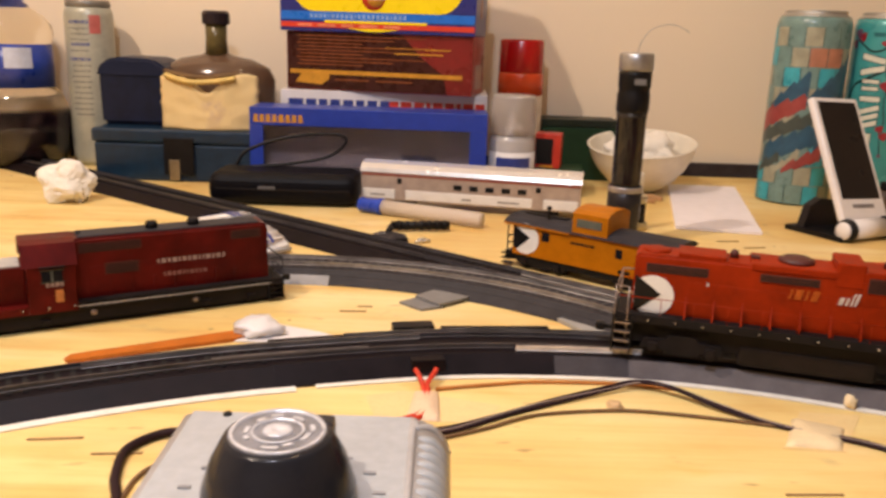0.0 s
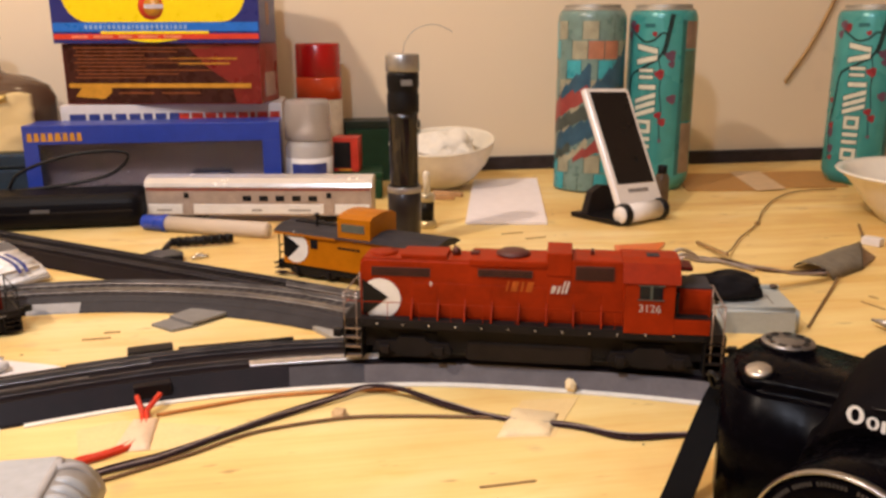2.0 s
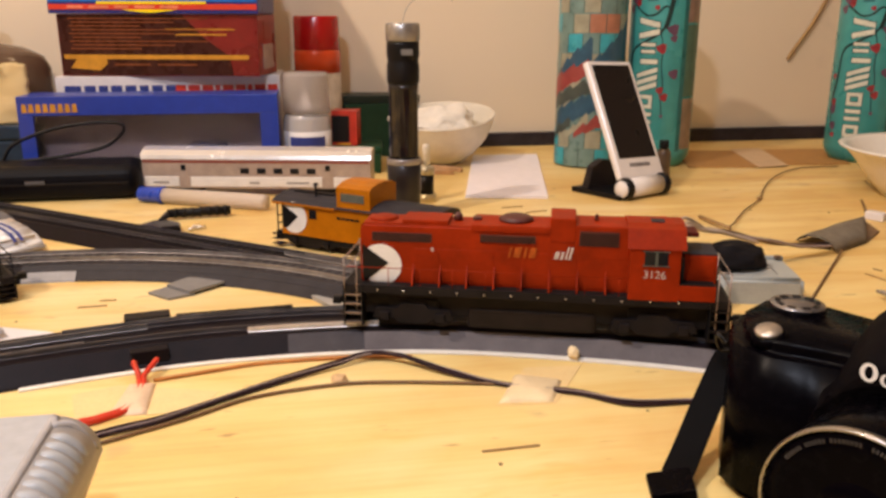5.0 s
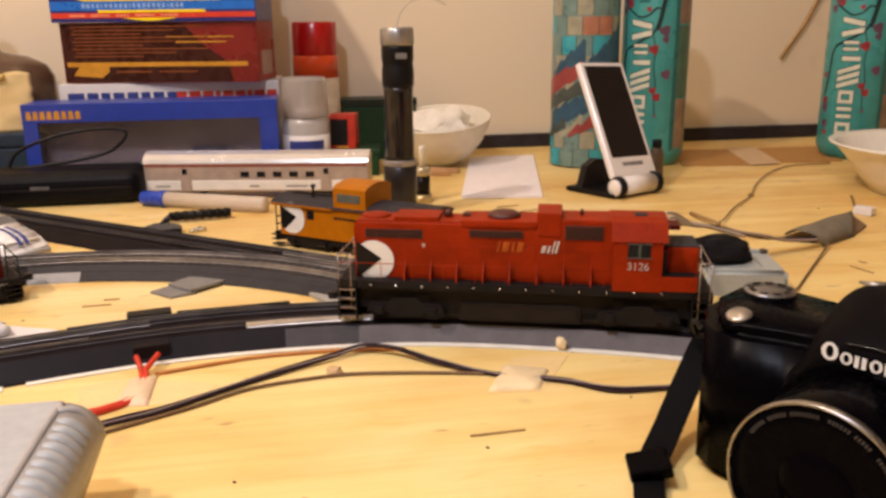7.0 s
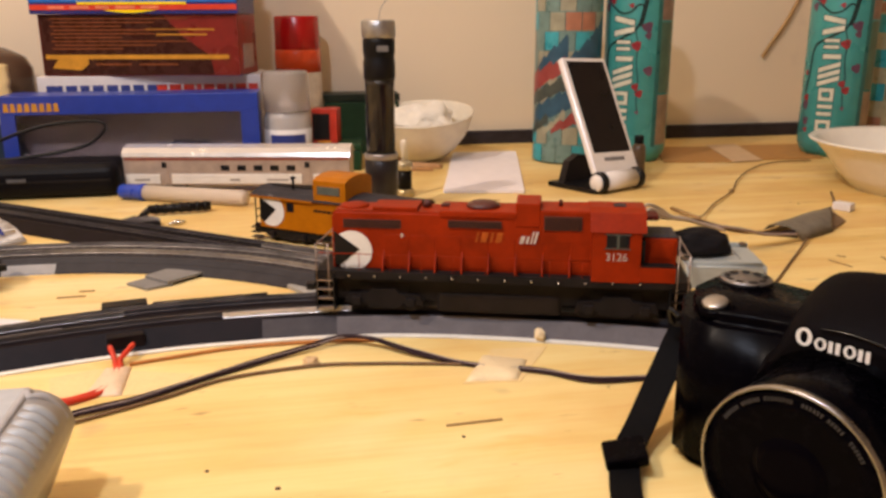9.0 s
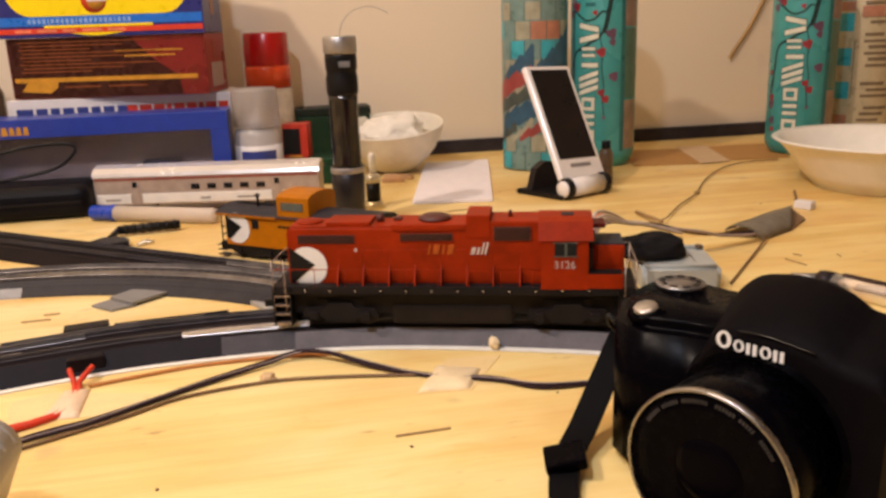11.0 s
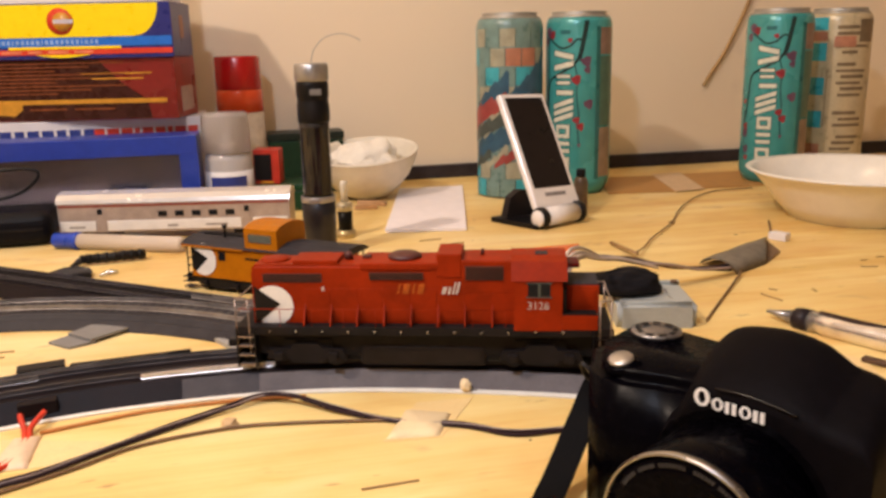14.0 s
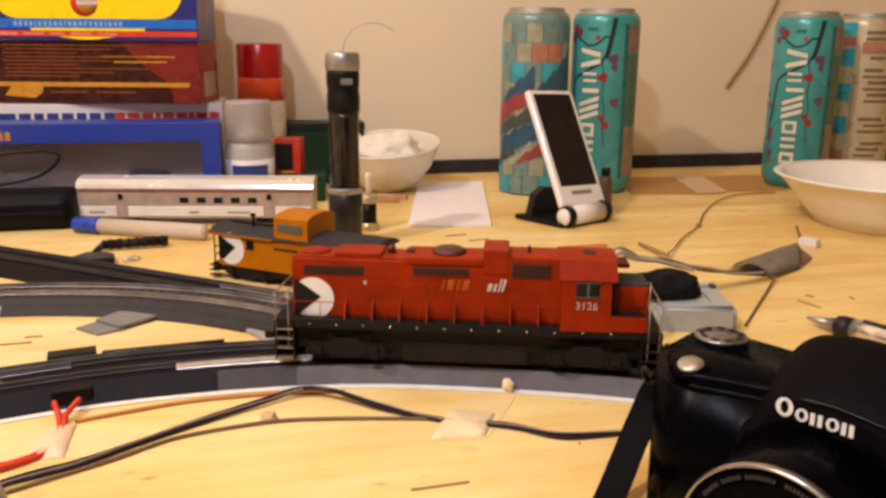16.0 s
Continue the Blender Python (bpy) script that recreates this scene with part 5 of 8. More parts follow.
def slim_can(m):
    """A slim pale can with a grey shoulder, turned to its small print."""
    can = thing("slim_pale_can", "slim pale grey can with small blue and grey print", "can", m)
    R = 0.0283
    pale = plain("pale_can_print", (0.40, 0.40, 0.33), 0.32, 0.15, vary=0.12)
    part("body", lathe(bmesh.new(), [(0, 0.002), (0.0235, 0.0), (0.0270, 0.006), (R, 0.012), (R, 0.1620), (0.0270, 0.1675), (0.0250, 0.1700), (0, 0.1700)], 40), pale, can)
    part("rim", lathe(bmesh.new(), [(0, 0.1702), (0.0252, 0.1702), (0.0258, 0.1715), (0.0258, 0.1765), (0.0240, 0.1780), (0, 0.1780)], 40), plain("grey_brown_rim", (0.22, 0.20, 0.17), 0.4, 0.4), can, "dull grey metal rim")
    grey, blue = plain("grey_fine_print", (0.19, 0.19, 0.19), 0.5), plain("faded_blue_print", (0.10, 0.12, 0.27), 0.5)
    rng = random.Random(9)
    for k in range(17):
        z = 0.1530 - 0.0058 * k - (0.004 if k > 5 else 0)
        bold = k in (0, 4, 6)
        bm = bmesh.new()
        a = 238 + 8 * rng.random()
        while a < 288:
            w = 3 + 9 * rng.random()
            wrap(bm, a, min(a + w, 290), z, z + (0.0034 if bold else 0.0016), R + 0.0002)
            a += w + 2.2
        tagged(part("small_print", bm, blue if bold else grey, can), "line of small print as plain bars", "", "", "stuff")
    bm = bmesh.new()
    wrap(bm, 292, 318, 0.1430, 0.1620, R + 0.0003)
    part("pink_patch", bm, plain("pink_print_patch", (0.50, 0.13, 0.12), 0.4), can, "pink printed patch")
    return can


slim_can(pose(-0.3880, 0.975, 0) @ Matrix.Diagonal((0.93, 0.93, 1.04, 1)))

# ---- left group ----
tb = thing("blue_toolbox", "dark teal-blue metal toolbox with a worn clasp", "toolbox", pose(-0.350, 0.872, 0))
STEELBLUE = plain("dark_teal_enamel", (0.0055, 0.026, 0.058), 0.38, 0.1, vary=0.25)
part("tray", box(bmesh.new(), 0, 0.176, 0, 0.105, 0, 0.0400, 0.003), STEELBLUE, tb)
part("lid", box(bmesh.new(), -0.002, 0.178, -0.002, 0.107, 0.0405, 0.0550, 0.004, 3), STEELBLUE, tb, "dark blue overlapping lid")
cl = part("clasp", box(bmesh.new(), 0.074, 0.106, -0.0042, -0.0015, 0.008, 0.047, 0.001), BLACK, tb, "dark worn clasp")
part("clasp_plate", box(bmesh.new(), 0.080, 0.091, -0.0052, -0.0040, 0.002, 0.024, 0.0008), plain("worn_brass", (0.34, 0.28, 0.18), 0.4, 0.8), cl)

bn = thing("navy_bin", "dark navy plastic bin standing on the toolbox", "bin", pose(-0.3150, 0.935, 0.0552))
NAVYP = plain("navy_plastic", (0.007, 0.012, 0.034), 0.42, vary=0.3)
bm = bmesh.new()
prism(bm, [(-0.036, 0), (0.036, 0), (0.038, 0.052), (0.032, 0.062), (0.020, 0.068), (-0.018, 0.069), (-0.030, 0.064), (-0.037, 0.054)], -0.035, 0.030)
bmesh.ops.bevel(bm, geom=list(bm.edges), offset=0.004, segments=3, affect="EDGES")
part("tub", bm, NAVYP, bn)
bm = prism(bmesh.new(), [(-0.0385, 0.050), (0.0395, 0.050), (0.0395, 0.055), (0.033, 0.0645), (0.021, 0.0705), (-0.019, 0.0715), (-0.031, 0.0665), (-0.0385, 0.057)], -0.0365, 0.0315)
bmesh.ops.bevel(bm, geom=list(bm.edges), offset=0.003, segments=3, affect="EDGES")
part("lid", bm, plain("navy_lid", (0.008, 0.014, 0.040), 0.4), bn, "rounded navy lid")

# squat brown bottle in a paper bag
jug = thing("brown_glass_jug", "squat brown glass jug with a dark cap", "bottle", pose(-0.2360, 0.945, 0.0552))
BROWNGLASS = Mat("brown_glass", 0.15).colour((0.13, 0.075, 0.045)).set(Transmission_Weight=0.15).m
sec = [(0, 0), (0.060, 0), (0.064, 0.004), (0.064, 0.050), (0.058, 0.062), (0.040, 0.071), (0.018, 0.075), (0.0125, 0.078)]
part("body", lathe(bmesh.new(), [(r, z) for r, z in sec] + [(0, 0.078)], 40, m=Matrix.Diagonal((1, 0.62, 1, 1))), BROWNGLASS, jug, "smoky brown glass body")
part("neck", lathe(bmesh.new(), [(0, 0.0752), (0.0125, 0.0752), (0.0115, 0.092), (0.0120, 0.110), (0, 0.110)], 24), plain("olive_glass", (0.12, 0.09, 0.03), 0.2, vary=0.3), jug, "olive brown neck")
part("cap", lathe(bmesh.new(), [(0, 0.108), (0.0145, 0.108), (0.0150, 0.110), (0.0150, 0.1195), (0.0125, 0.1225), (0, 0.1225)], 18, smooth=False), plain("dark_cap", (0.02, 0.013, 0.016), 0.35), jug, "dark ribbed cap")

bag = thing("paper_bag", "crumpled cream paper bag with a folded ragged top and faint stain", "paper bag", pose(-0.2800, 0.878, 0.0552))
bm = bmesh.new()
NX, NZ = 26, 16
grid = {}
for side_ in (0, 1):
    for i in range(NX + 1):
        for j in range(NZ + 1):
            u, v = i / NX, j / NZ
            x = u * 0.101
            top = 0.054 + 0.005 * math.sin(u * 9) - 0.012 * math.exp(-((u - 0.45) / 0.16) ** 2)
            z = v * top
            bulge = 0.010 * math.sin(math.pi * u) * (1 - 0.4 * v)
            y = (0.006 - bulge if side_ == 0 else 0.012 + bulge * 0.2) + 0.0016 * noise.noise((u * 6, v * 5, side_ * 3.0))
            grid[side_, i, j] = bm.verts.new((x + 0.002 * noise.noise((u * 3, v * 9, 5.0)), y, z))
for side_ in (0, 1):
    for i in range(NX):
        for j in range(NZ):
            bm.faces.new([grid[side_, *q] for q in ((i, j), (i + 1, j), (i + 1, j + 1), (i, j + 1))]).smooth = True
edge = [(i, 0) for i in range(NX)] + [(NX, j) for j in range(NZ)] + [(i, NZ) for i in range(NX, 0, -1)] + [(0, j) for j in range(NZ, 0, -1)]
for k, p in enumerate(edge):
    q = edge[(k + 1) % len(edge)]
    bm.faces.new((grid[0, *p], grid[0, *q], grid[1, *q], grid[1, *p]))
bmesh.ops.recalc_face_normals(bm, faces=bm.faces)
kb = Mat("cream_bag_paper", 0.75)
st = kb.noise(28, 3)
spot = kb.t.nodes.new("ShaderNodeVectorMath")
spot.operation = "DISTANCE"
spot.inputs[1].default_value = (0.056, 0.0, 0.022)
kb.link(kb.co, spot.inputs[0])
wet = kb.mix(0.62, kb.ramp(kb.noise(130, 4, 0.6), [(0.35, (0, 0, 0)), (0.65, (1, 1, 1))]), kb.ramp(spot.outputs["Value"], [(0.007, (1, 1, 1)), (0.018, (0, 0, 0))]), "MULTIPLY")
paper = kb.mix(kb.ramp(st, [(0.60, (0, 0, 0)), (0.72, (0.35,) * 3)]), (0.74, 0.56, 0.27), (0.46, 0.30, 0.20))
kb.colour(kb.mix(kb.ramp(kb.mix(1.0, wet, kb.ramp(spot.outputs["Value"], [(0.010, (1, 1, 1)), (0.017, (0, 0, 0))]), "MULTIPLY"), [(0.1, (0, 0, 0)), (0.9, (0.55,) * 3)]), paper, (0.50, 0.34, 0.26)))
kb.bump(kb.noise(160, 4), 0.3, 0.001)
part("sheet", bm, kb.m, bag)
bm = tube(bmesh.new(), [(0.006, 0.004, 0.056), (0.030, -0.002, 0.050), (0.055, -0.003, 0.0505), (0.080, 0.0, 0.0545)], 0.0045, 8, 6, flat=0.6)
part("folded_top", bm, plain("yellowed_paper", (0.70, 0.50, 0.16), 0.7), bag, "yellowed folded lip")
bm = tube(bmesh.new(), [(0.004, 0.008, 0.060), (0.026, 0.004, 0.0555), (0.050, 0.003, 0.0540), (0.074, 0.006, 0.0575), (0.096, 0.010, 0.0560)], 0.0034, 8, 6, flat=0.7)
part("inner_fold", bm, plain("dark_brown_fold", (0.16, 0.085, 0.025), 0.7, vary=0.4), bag, "dark brown inner fold")

# cola bottle
pb = thing("cola_bottle", "clear plastic bottle half full of dark cola with blue label", "bottle", pose(-0.4670, 0.955, 0))
PET = glass("clear_pet", (0.95, 0.95, 0.93), 0.05)
prof = [(0, 0.006), (0.020, 0.004), (0.036, 0.0), (0.050, 0.008), (0.0545, 0.022), (0.0545, 0.062), (0.049, 0.078), (0.0400, 0.088), (0.0400, 0.136), (0.0430, 0.146), (0.0415, 0.156), (0.030, 0.168), (0.0155, 0.180), (0.0130, 0.184), (0.0130, 0.192), (0, 0.192)]
part("shell", lathe(bmesh.new(), prof, 40), PET, pb, "clear plastic shell")
cola = Mat("dark_cola", 0.08).colour((0.020, 0.010, 0.012)).m
prof = [(0, 0.010), (0.036, 0.006), (0.0475, 0.012), (0.0525, 0.024), (0.0525, 0.058), (0, 0.058)]
part("cola", lathe(bmesh.new(), prof, 32), cola, pb, "dark cola")
LBL = plain("cola_label_blue", (0.015, 0.045, 0.32), 0.3, vary=0.2)
part("label", lathe(bmesh.new(), [(0.0403, 0.0885), (0.0407, 0.0885), (0.0407, 0.1355), (0.0403, 0.1355)], 40), LBL, pb, "glossy blue label")
bm = bmesh.new()
wrap(bm, 282, 322, 0.110, 0.132, 0.0410)
part("white_panel", bm, plain("pale_panel", (0.55, 0.60, 0.75), 0.4), pb, "pale printed panel")
bm = bmesh.new()
bloom(bm, 263, 0.127, 0.0050, 0.0411)
part("red_disc", bm, PRINTRED, pb, "small red disc mark")
part("cap", lathe(bmesh.new(), [(0, 0.184), (0.0145, 0.184), (0.0145, 0.198), (0.0135, 0.200), (0, 0.200)], 24, smooth=False), plain("purple_cap", (0.05, 0.03, 0.17), 0.4), pb, "purple-blue cap")

# ---- black zip case with cord ----
cs = thing("black_zip_case", "black rounded zip case with a looped cord", "case", pose(-0.2020, 0.7610, 0, 0, 0, 0.8))
FAB = plain("black_case_fabric", (0.0032, 0.0030, 0.0052), 0.45, vary=0.3, scale=200, bump=0.2, spec=0.3)
part("shell", box(bmesh.new(), 0, 0.142, 0, 0.058, 0.0, 0.0312, 0.0150, 7), FAB, cs)
part("zip", box(bmesh.new(), 0.008, 0.134, -0.0006, 0.0586, 0.0150, 0.0172, 0.0006), BLACKGRIME, cs, "black zip line")
part("zip_tag", box(bmesh.new(), 0.048, 0.064, -0.0010, 0.0003, 0.0165, 0.0195, 0.0004), plain("grey_tag", (0.10, 0.10, 0.11), 0.4), cs)
bm = tube(bmesh.new(), [(0.018, 0.044, 0.030), (0.030, 0.046, 0.046), (0.070, 0.047, 0.060), (0.112, 0.047, 0.064), (0.126, 0.046, 0.058), (0.108, 0.045, 0.042), (0.070, 0.044, 0.034), (0.030, 0.043, 0.030)], 0.0016, 8, 8)
part("cord_loop", bm, BLACK, cs, "black cord loop")

# ---- red container, jar, small boxes ----
rc = thing("red_capped_can", "beige can with glow-coloured orange-red collar and deep red translucent cap", "container", pose(0.105, 0.968, 0))
part("body", lathe(bmesh.new(), [(0, 0), (0.0262, 0), (0.0265, 0.002), (0.0262, 0.0965), (0, 0.0965)], 40), plain("beige_tin", (0.42, 0.33, 0.24), 0.45), rc, "dull beige can body")
# the collar's brighter orange paints the light glowing through the cap's foot
part("collar", lathe(bmesh.new(), [(0, 0.097), (0.0258, 0.097), (0.0258, 0.119), (0.0248, 0.1215), (0, 0.1215)], 40), Mat("orange_red_glow_plastic", 0.25).colour((0.80, 0.085, 0.018)).set(Transmission_Weight=0.2).m, rc, "translucent collar, orange-red for the glow inside the cap")
part("cap", lathe(bmesh.new(), [(0, 0.1218), (0.0250, 0.1218), (0.0254, 0.123), (0.0250, 0.156), (0.0238, 0.158), (0.0218, 0.158), (0.0208, 0.150), (0, 0.150)], 40), Mat("deep_red_plastic", 0.25).colour((0.42, 0.006, 0.006)).set(Transmission_Weight=0.15).m, rc, "deep red open cap")

jr = thing("clear_lotion_bottle", "frosted clear plastic bottle with a blue and white label", "bottle", pose(0.0905, 0.868, 0))
FROST = Mat("frosted_plastic", 0.3).colour((0.93, 0.90, 0.89)).set(Transmission_Weight=0.80, IOR=1.2).m
part("bottle", lathe(bmesh.new(), [(0, 0), (0.0225, 0), (0.0240, 0.003), (0.0240, 0.056), (0.0215, 0.063), (0.0170, 0.066), (0, 0.066)], 36), Mat("clear_grey_plastic", 0.12).colour((0.90, 0.87, 0.86)).set(Transmission_Weight=0.55).m, jr, "clear plastic bottle")
part("overcap", lathe(bmesh.new(), [(0.0225, 0.064), (0.0238, 0.064), (0.0225, 0.100), (0.0215, 0.1035), (0, 0.1035), (0, 0.1015), (0.0205, 0.1015), (0.0212, 0.099)], 36), FROST, jr, "tall frosted overcap")
part("nozzle", lathe(bmesh.new(), [(0, 0.066), (0.0120, 0.066), (0.0110, 0.074), (0.0040, 0.076), (0.0035, 0.086), (0, 0.086)], 24), BOXWHITE, jr, "white nozzle under the overcap")
part("label", lathe(bmesh.new(), [(0.02405, 0.010), (0.0244, 0.010), (0.0244, 0.046), (0.02405, 0.046)], 36), BOXWHITE, jr, "white label")
bm = bmesh.new()
wrap(bm, 225, 315, 0.030, 0.041, 0.0246)
wrap(bm, 235, 305, 0.018, 0.023, 0.0246)
part("label_print", bm, PRINTNAVY, jr, "blue label print as bars")

gn = thing("green_tin", "dark green tin under a small red box", "tin", pose(0.1120, 0.862, 0, 0, 0, -6))
GREENTIN = plain("dark_green_tin", (0.010, 0.045, 0.018), 0.4)
part("tin_body", box(bmesh.new(), 0, 0.053, 0, 0.045, 0, 0.0210, 0.0015), GREENTIN, gn)
part("lid", box(bmesh.new(), -0.0008, 0.0538, -0.0008, 0.0458, 0.0213, 0.0280, 0.0015), GREENTIN, gn)

sb = thing("small_red_box", "small red card box with a black front on the tin", "box", pose(0.1150, 0.8710, 0.0282, 0, 0, -14))
part("carton", box(bmesh.new(), 0, 0.027, 0, 0.022, 0, 0.0360, 0.0006), plain("red_small_box", (0.46, 0.030, 0.015), 0.35), sb)
part("black_panel", strip(0.001, 0.019, 0.004, 0.031), BLACK, sb, "black printed panel")
part("gold_rim", strip(0.006, 0.020, 0.0010, 0.0028), PRINTGOLD, sb)

gb = thing("dark_green_box", "dark green box with black lid standing at the wall", "box", pose(0.133, 0.962, 0))
part("carton", box(bmesh.new(), 0, 0.086, 0, 0.040, 0, 0.0615, 0.001), plain("dark_green_card", (0.012, 0.035, 0.016), 0.45), gb)
part("lid", box(bmesh.new(), -0.001, 0.087, -0.001, 0.041, 0.0620, 0.0705, 0.001), plain("blackish_green", (0.012, 0.018, 0.012), 0.45), gb, "blackish lid")

# ---- torch ----


def rippled_black():
    """Glossy black sleeve with lengthwise ripples that catch the lamps."""
    k = Mat("rippled_black_sleeve", 0.14)
    k.colour(k.ramp(k.noise(40, 3), [(0.35, (0.006, 0.005, 0.005)), (0.7, (0.018, 0.015, 0.015))]))
    k.bump(k.noise(70, 1, 0.4, (1.0, 1.0, 0.16), 1.4), 0.7, 0.006)
    k.set(Specular_IOR_Level=0.6)
    return k.m


tc = thing("black_torch", "black metal torch standing upright with silver tail cap", "torch", pose(0.166, 0.662, 0))
part("head", lathe(bmesh.new(), [(0, 0), (0.0124, 0), (0.0130, 0.001), (0.0130, 0.020), (0.0136, 0.023), (0.0136, 0.030), (0.0136, 0.033), (0.0136, 0.0440), (0.0130, 0.0445), (0.0130, 0.0498), (0, 0.0498)], 36), plain("dark_grey_anodised", (0.030, 0.027, 0.030), 0.32, 0.5), tc, "dark grey ribbed head")
part("barrel", lathe(bmesh.new(), [(0, 0.0500), (0.0120, 0.0500), (0.0117, 0.052), (0.0117, 0.102), (0.0120, 0.104), (0.0120, 0.108), (0, 0.108)], 24), rippled_black(), tc, "glossy black barrel")
# the ring's pale grey paints in the highlight it catches
part("head_ring", lathe(bmesh.new(), [(0.0130, 0.0447), (0.0136, 0.0447), (0.0138, 0.0455), (0.0138, 0.0485), (0.0136, 0.0492), (0.0130, 0.0492), (0.0130, 0.0447)], 32), plain("highlight_grey_ring", (0.42, 0.40, 0.40), 0.32, 0.7), tc, "ring on the head, pale grey for its highlight")
part("switch_collar", lathe(bmesh.new(), [(0, 0.108), (0.0122, 0.108), (0.0128, 0.110), (0.0128, 0.122), (0.0121, 0.124), (0.0121, 0.127), (0.0128, 0.129), (0.0128, 0.138), (0.0124, 0.140), (0, 0.140)], 32), BLACK, tc, "black knurled collar")
part("tail_cap", lathe(bmesh.new(), [(0, 0.1402), (0.0130, 0.1402), (0.0134, 0.1415), (0.0132, 0.1525), (0.0122, 0.1540), (0, 0.1540)], 32), plain("grey_metal_cap", (0.40, 0.39, 0.38), 0.35, 0.8), tc, "silver-grey tail cap")
part("collar_print", box(bmesh.new(), -0.0030, 0.0060, -0.0131, -0.0122, 0.130, 0.1345, 0.0002), plain("worn_grey_print", (0.20, 0.19, 0.18), 0.5), tc)
bm = tube(bmesh.new(), [(0.000, 0.0, 0.153), (0.003, 0.0, 0.164), (0.012, 0.002, 0.173), (0.026, 0.004, 0.176), (0.038, 0.005, 0.172), (0.040, 0.005, 0.170)], 0.00045, 6, 8)
part("wrist_wire", bm, plain("pale_wire", (0.45, 0.40, 0.33), 0.5), tc, "thin pale bent wire")

# small shiny bulb and wooden offcuts beside the torch
bb = thing("small_plug", "small dark plug with brass base and bright white tip", "plug", pose(0.1925, 0.720, 0))
part("base", lathe(bmesh.new(), [(0, 0), (0.0085, 0), (0.0088, 0.002), (0.0086, 0.0065), (0, 0.0068)], 20), plain("yellowish_metal", (0.62, 0.52, 0.30), 0.3, 0.6), bb, "brassy round base")
part("body", lathe(bmesh.new(), [(0, 0.0068), (0.0064, 0.0068), (0.0066, 0.0236), (0, 0.0240)], 20), BLACK, bb, "black body")
part("collar", lathe(bmesh.new(), [(0, 0.0240), (0.0072, 0.0240), (0.0074, 0.0300), (0.0045, 0.0318), (0, 0.0320)], 20), plain("pale_brass", (0.60, 0.55, 0.42), 0.3, 0.5), bb, "pale brassy collar")
part("white_tip", lathe(bmesh.new(), [(0, 0.0320), (0.0030, 0.0320), (0.0034, 0.0480), (0.0026, 0.0505), (0, 0.0510)], 20), plain("white_plastic_tip", (0.88, 0.86, 0.83), 0.2), bb, "bright white tip")
for x, y, a, ln, w in ((0.2225, 0.8720, -38, 0.034, 0.006), (0.2150, 0.8420, -8, 0.024, 0.004)):
    lone("wood_offcut", box(bmesh.new(), 0, ln, -w / 2, w / 2, 0.0, 0.0045, 0.0006), plain("offcut_wood", (0.50, 0.30, 0.16), 0.6), "small pale wooden offcut on the bench", "wood offcut", pose(x, y, 0.0002, 0, 0, a), "wood offcuts")

# ---- small paper bowl with tissue ----
bw = thing("small_paper_bowl", "small white paper bowl holding crumpled tissue, sitting tilted", "bowl", pose(0.2405, 0.917, 0.0043, 8, -4, 0))
BOWLW = plain("off_white_bowl", (0.76, 0.70, 0.58), 0.5, vary=0.06)
prof = [(0, 0.003), (0.0225, 0.003), (0.0240, 0.0), (0.0265, 0.0008), (0.0375, 0.0095), (0.0485, 0.0230), (0.0555, 0.0375), (0.0585, 0.0475), (0.0596, 0.0490), (0.0580, 0.0497), (0.0565, 0.0475), (0.0535, 0.0380), (0.0465, 0.0240), (0.0355, 0.0110), (0.0250, 0.0045), (0, 0.0048)]
part("shell", lathe(bmesh.new(), prof, 48), BOWLW, bw)
bm = bmesh.new()
bmesh.ops.create_icosphere(bm, subdivisions=4, radius=1.0)
for v in bm.verts:
    d = v.co.normalized()
    r = 1 + 0.30 * noise.noise(d * 1.8) + 0.05 * noise.noise(d * 4)
    v.co = Vector((d.x * 0.038 * r, d.y * 0.036 * r, 0.041 + d.z * 0.019 * r))
    v.co.z = max(v.co.z, 0.020)
TISSUE = plain("white_tissue", (0.80, 0.76, 0.68), 0.85, vary=0.08)
part("tissue", bm, TISSUE, bw, "crumpled white tissue")

# notepad
bm = bmesh.new()
slab(bm, [(0.2285, 0.7235), (0.3015, 0.7090), (0.3545, 0.9360), (0.2790, 0.9400)], 0.0003, 0.0028)
lone("notepad", bm, plain("white_pad_paper", (0.84, 0.79, 0.82), 0.7, vary=0.04), "thin white notepad lying on the bench", "notepad")

# marker
mk = thing("blue_marker", "clear-bodied marker pen with blue cap lying on the bench", "marker", pose(-0.0578, 0.7545, 0.0072, 0, 90, -25))
part("cap", lathe(bmesh.new(), [(0, 0), (0.0058, 0), (0.0066, 0.0012), (0.0068, 0.0180), (0.0078, 0.0215), (0.0078, 0.0240), (0, 0.0242)], 24), plain("blue_cap", (0.012, 0.055, 0.45), 0.3), mk, "bright blue cap")
part("barrel", lathe(bmesh.new(), [(0, 0.0245), (0.0066, 0.0245), (0.0066, 0.120), (0.0058, 0.123), (0, 0.123)], 24), Mat("milky_plastic", 0.30).colour((0.76, 0.68, 0.60)).set(Transmission_Weight=0.38, IOR=1.15).m, mk, "milky translucent barrel")

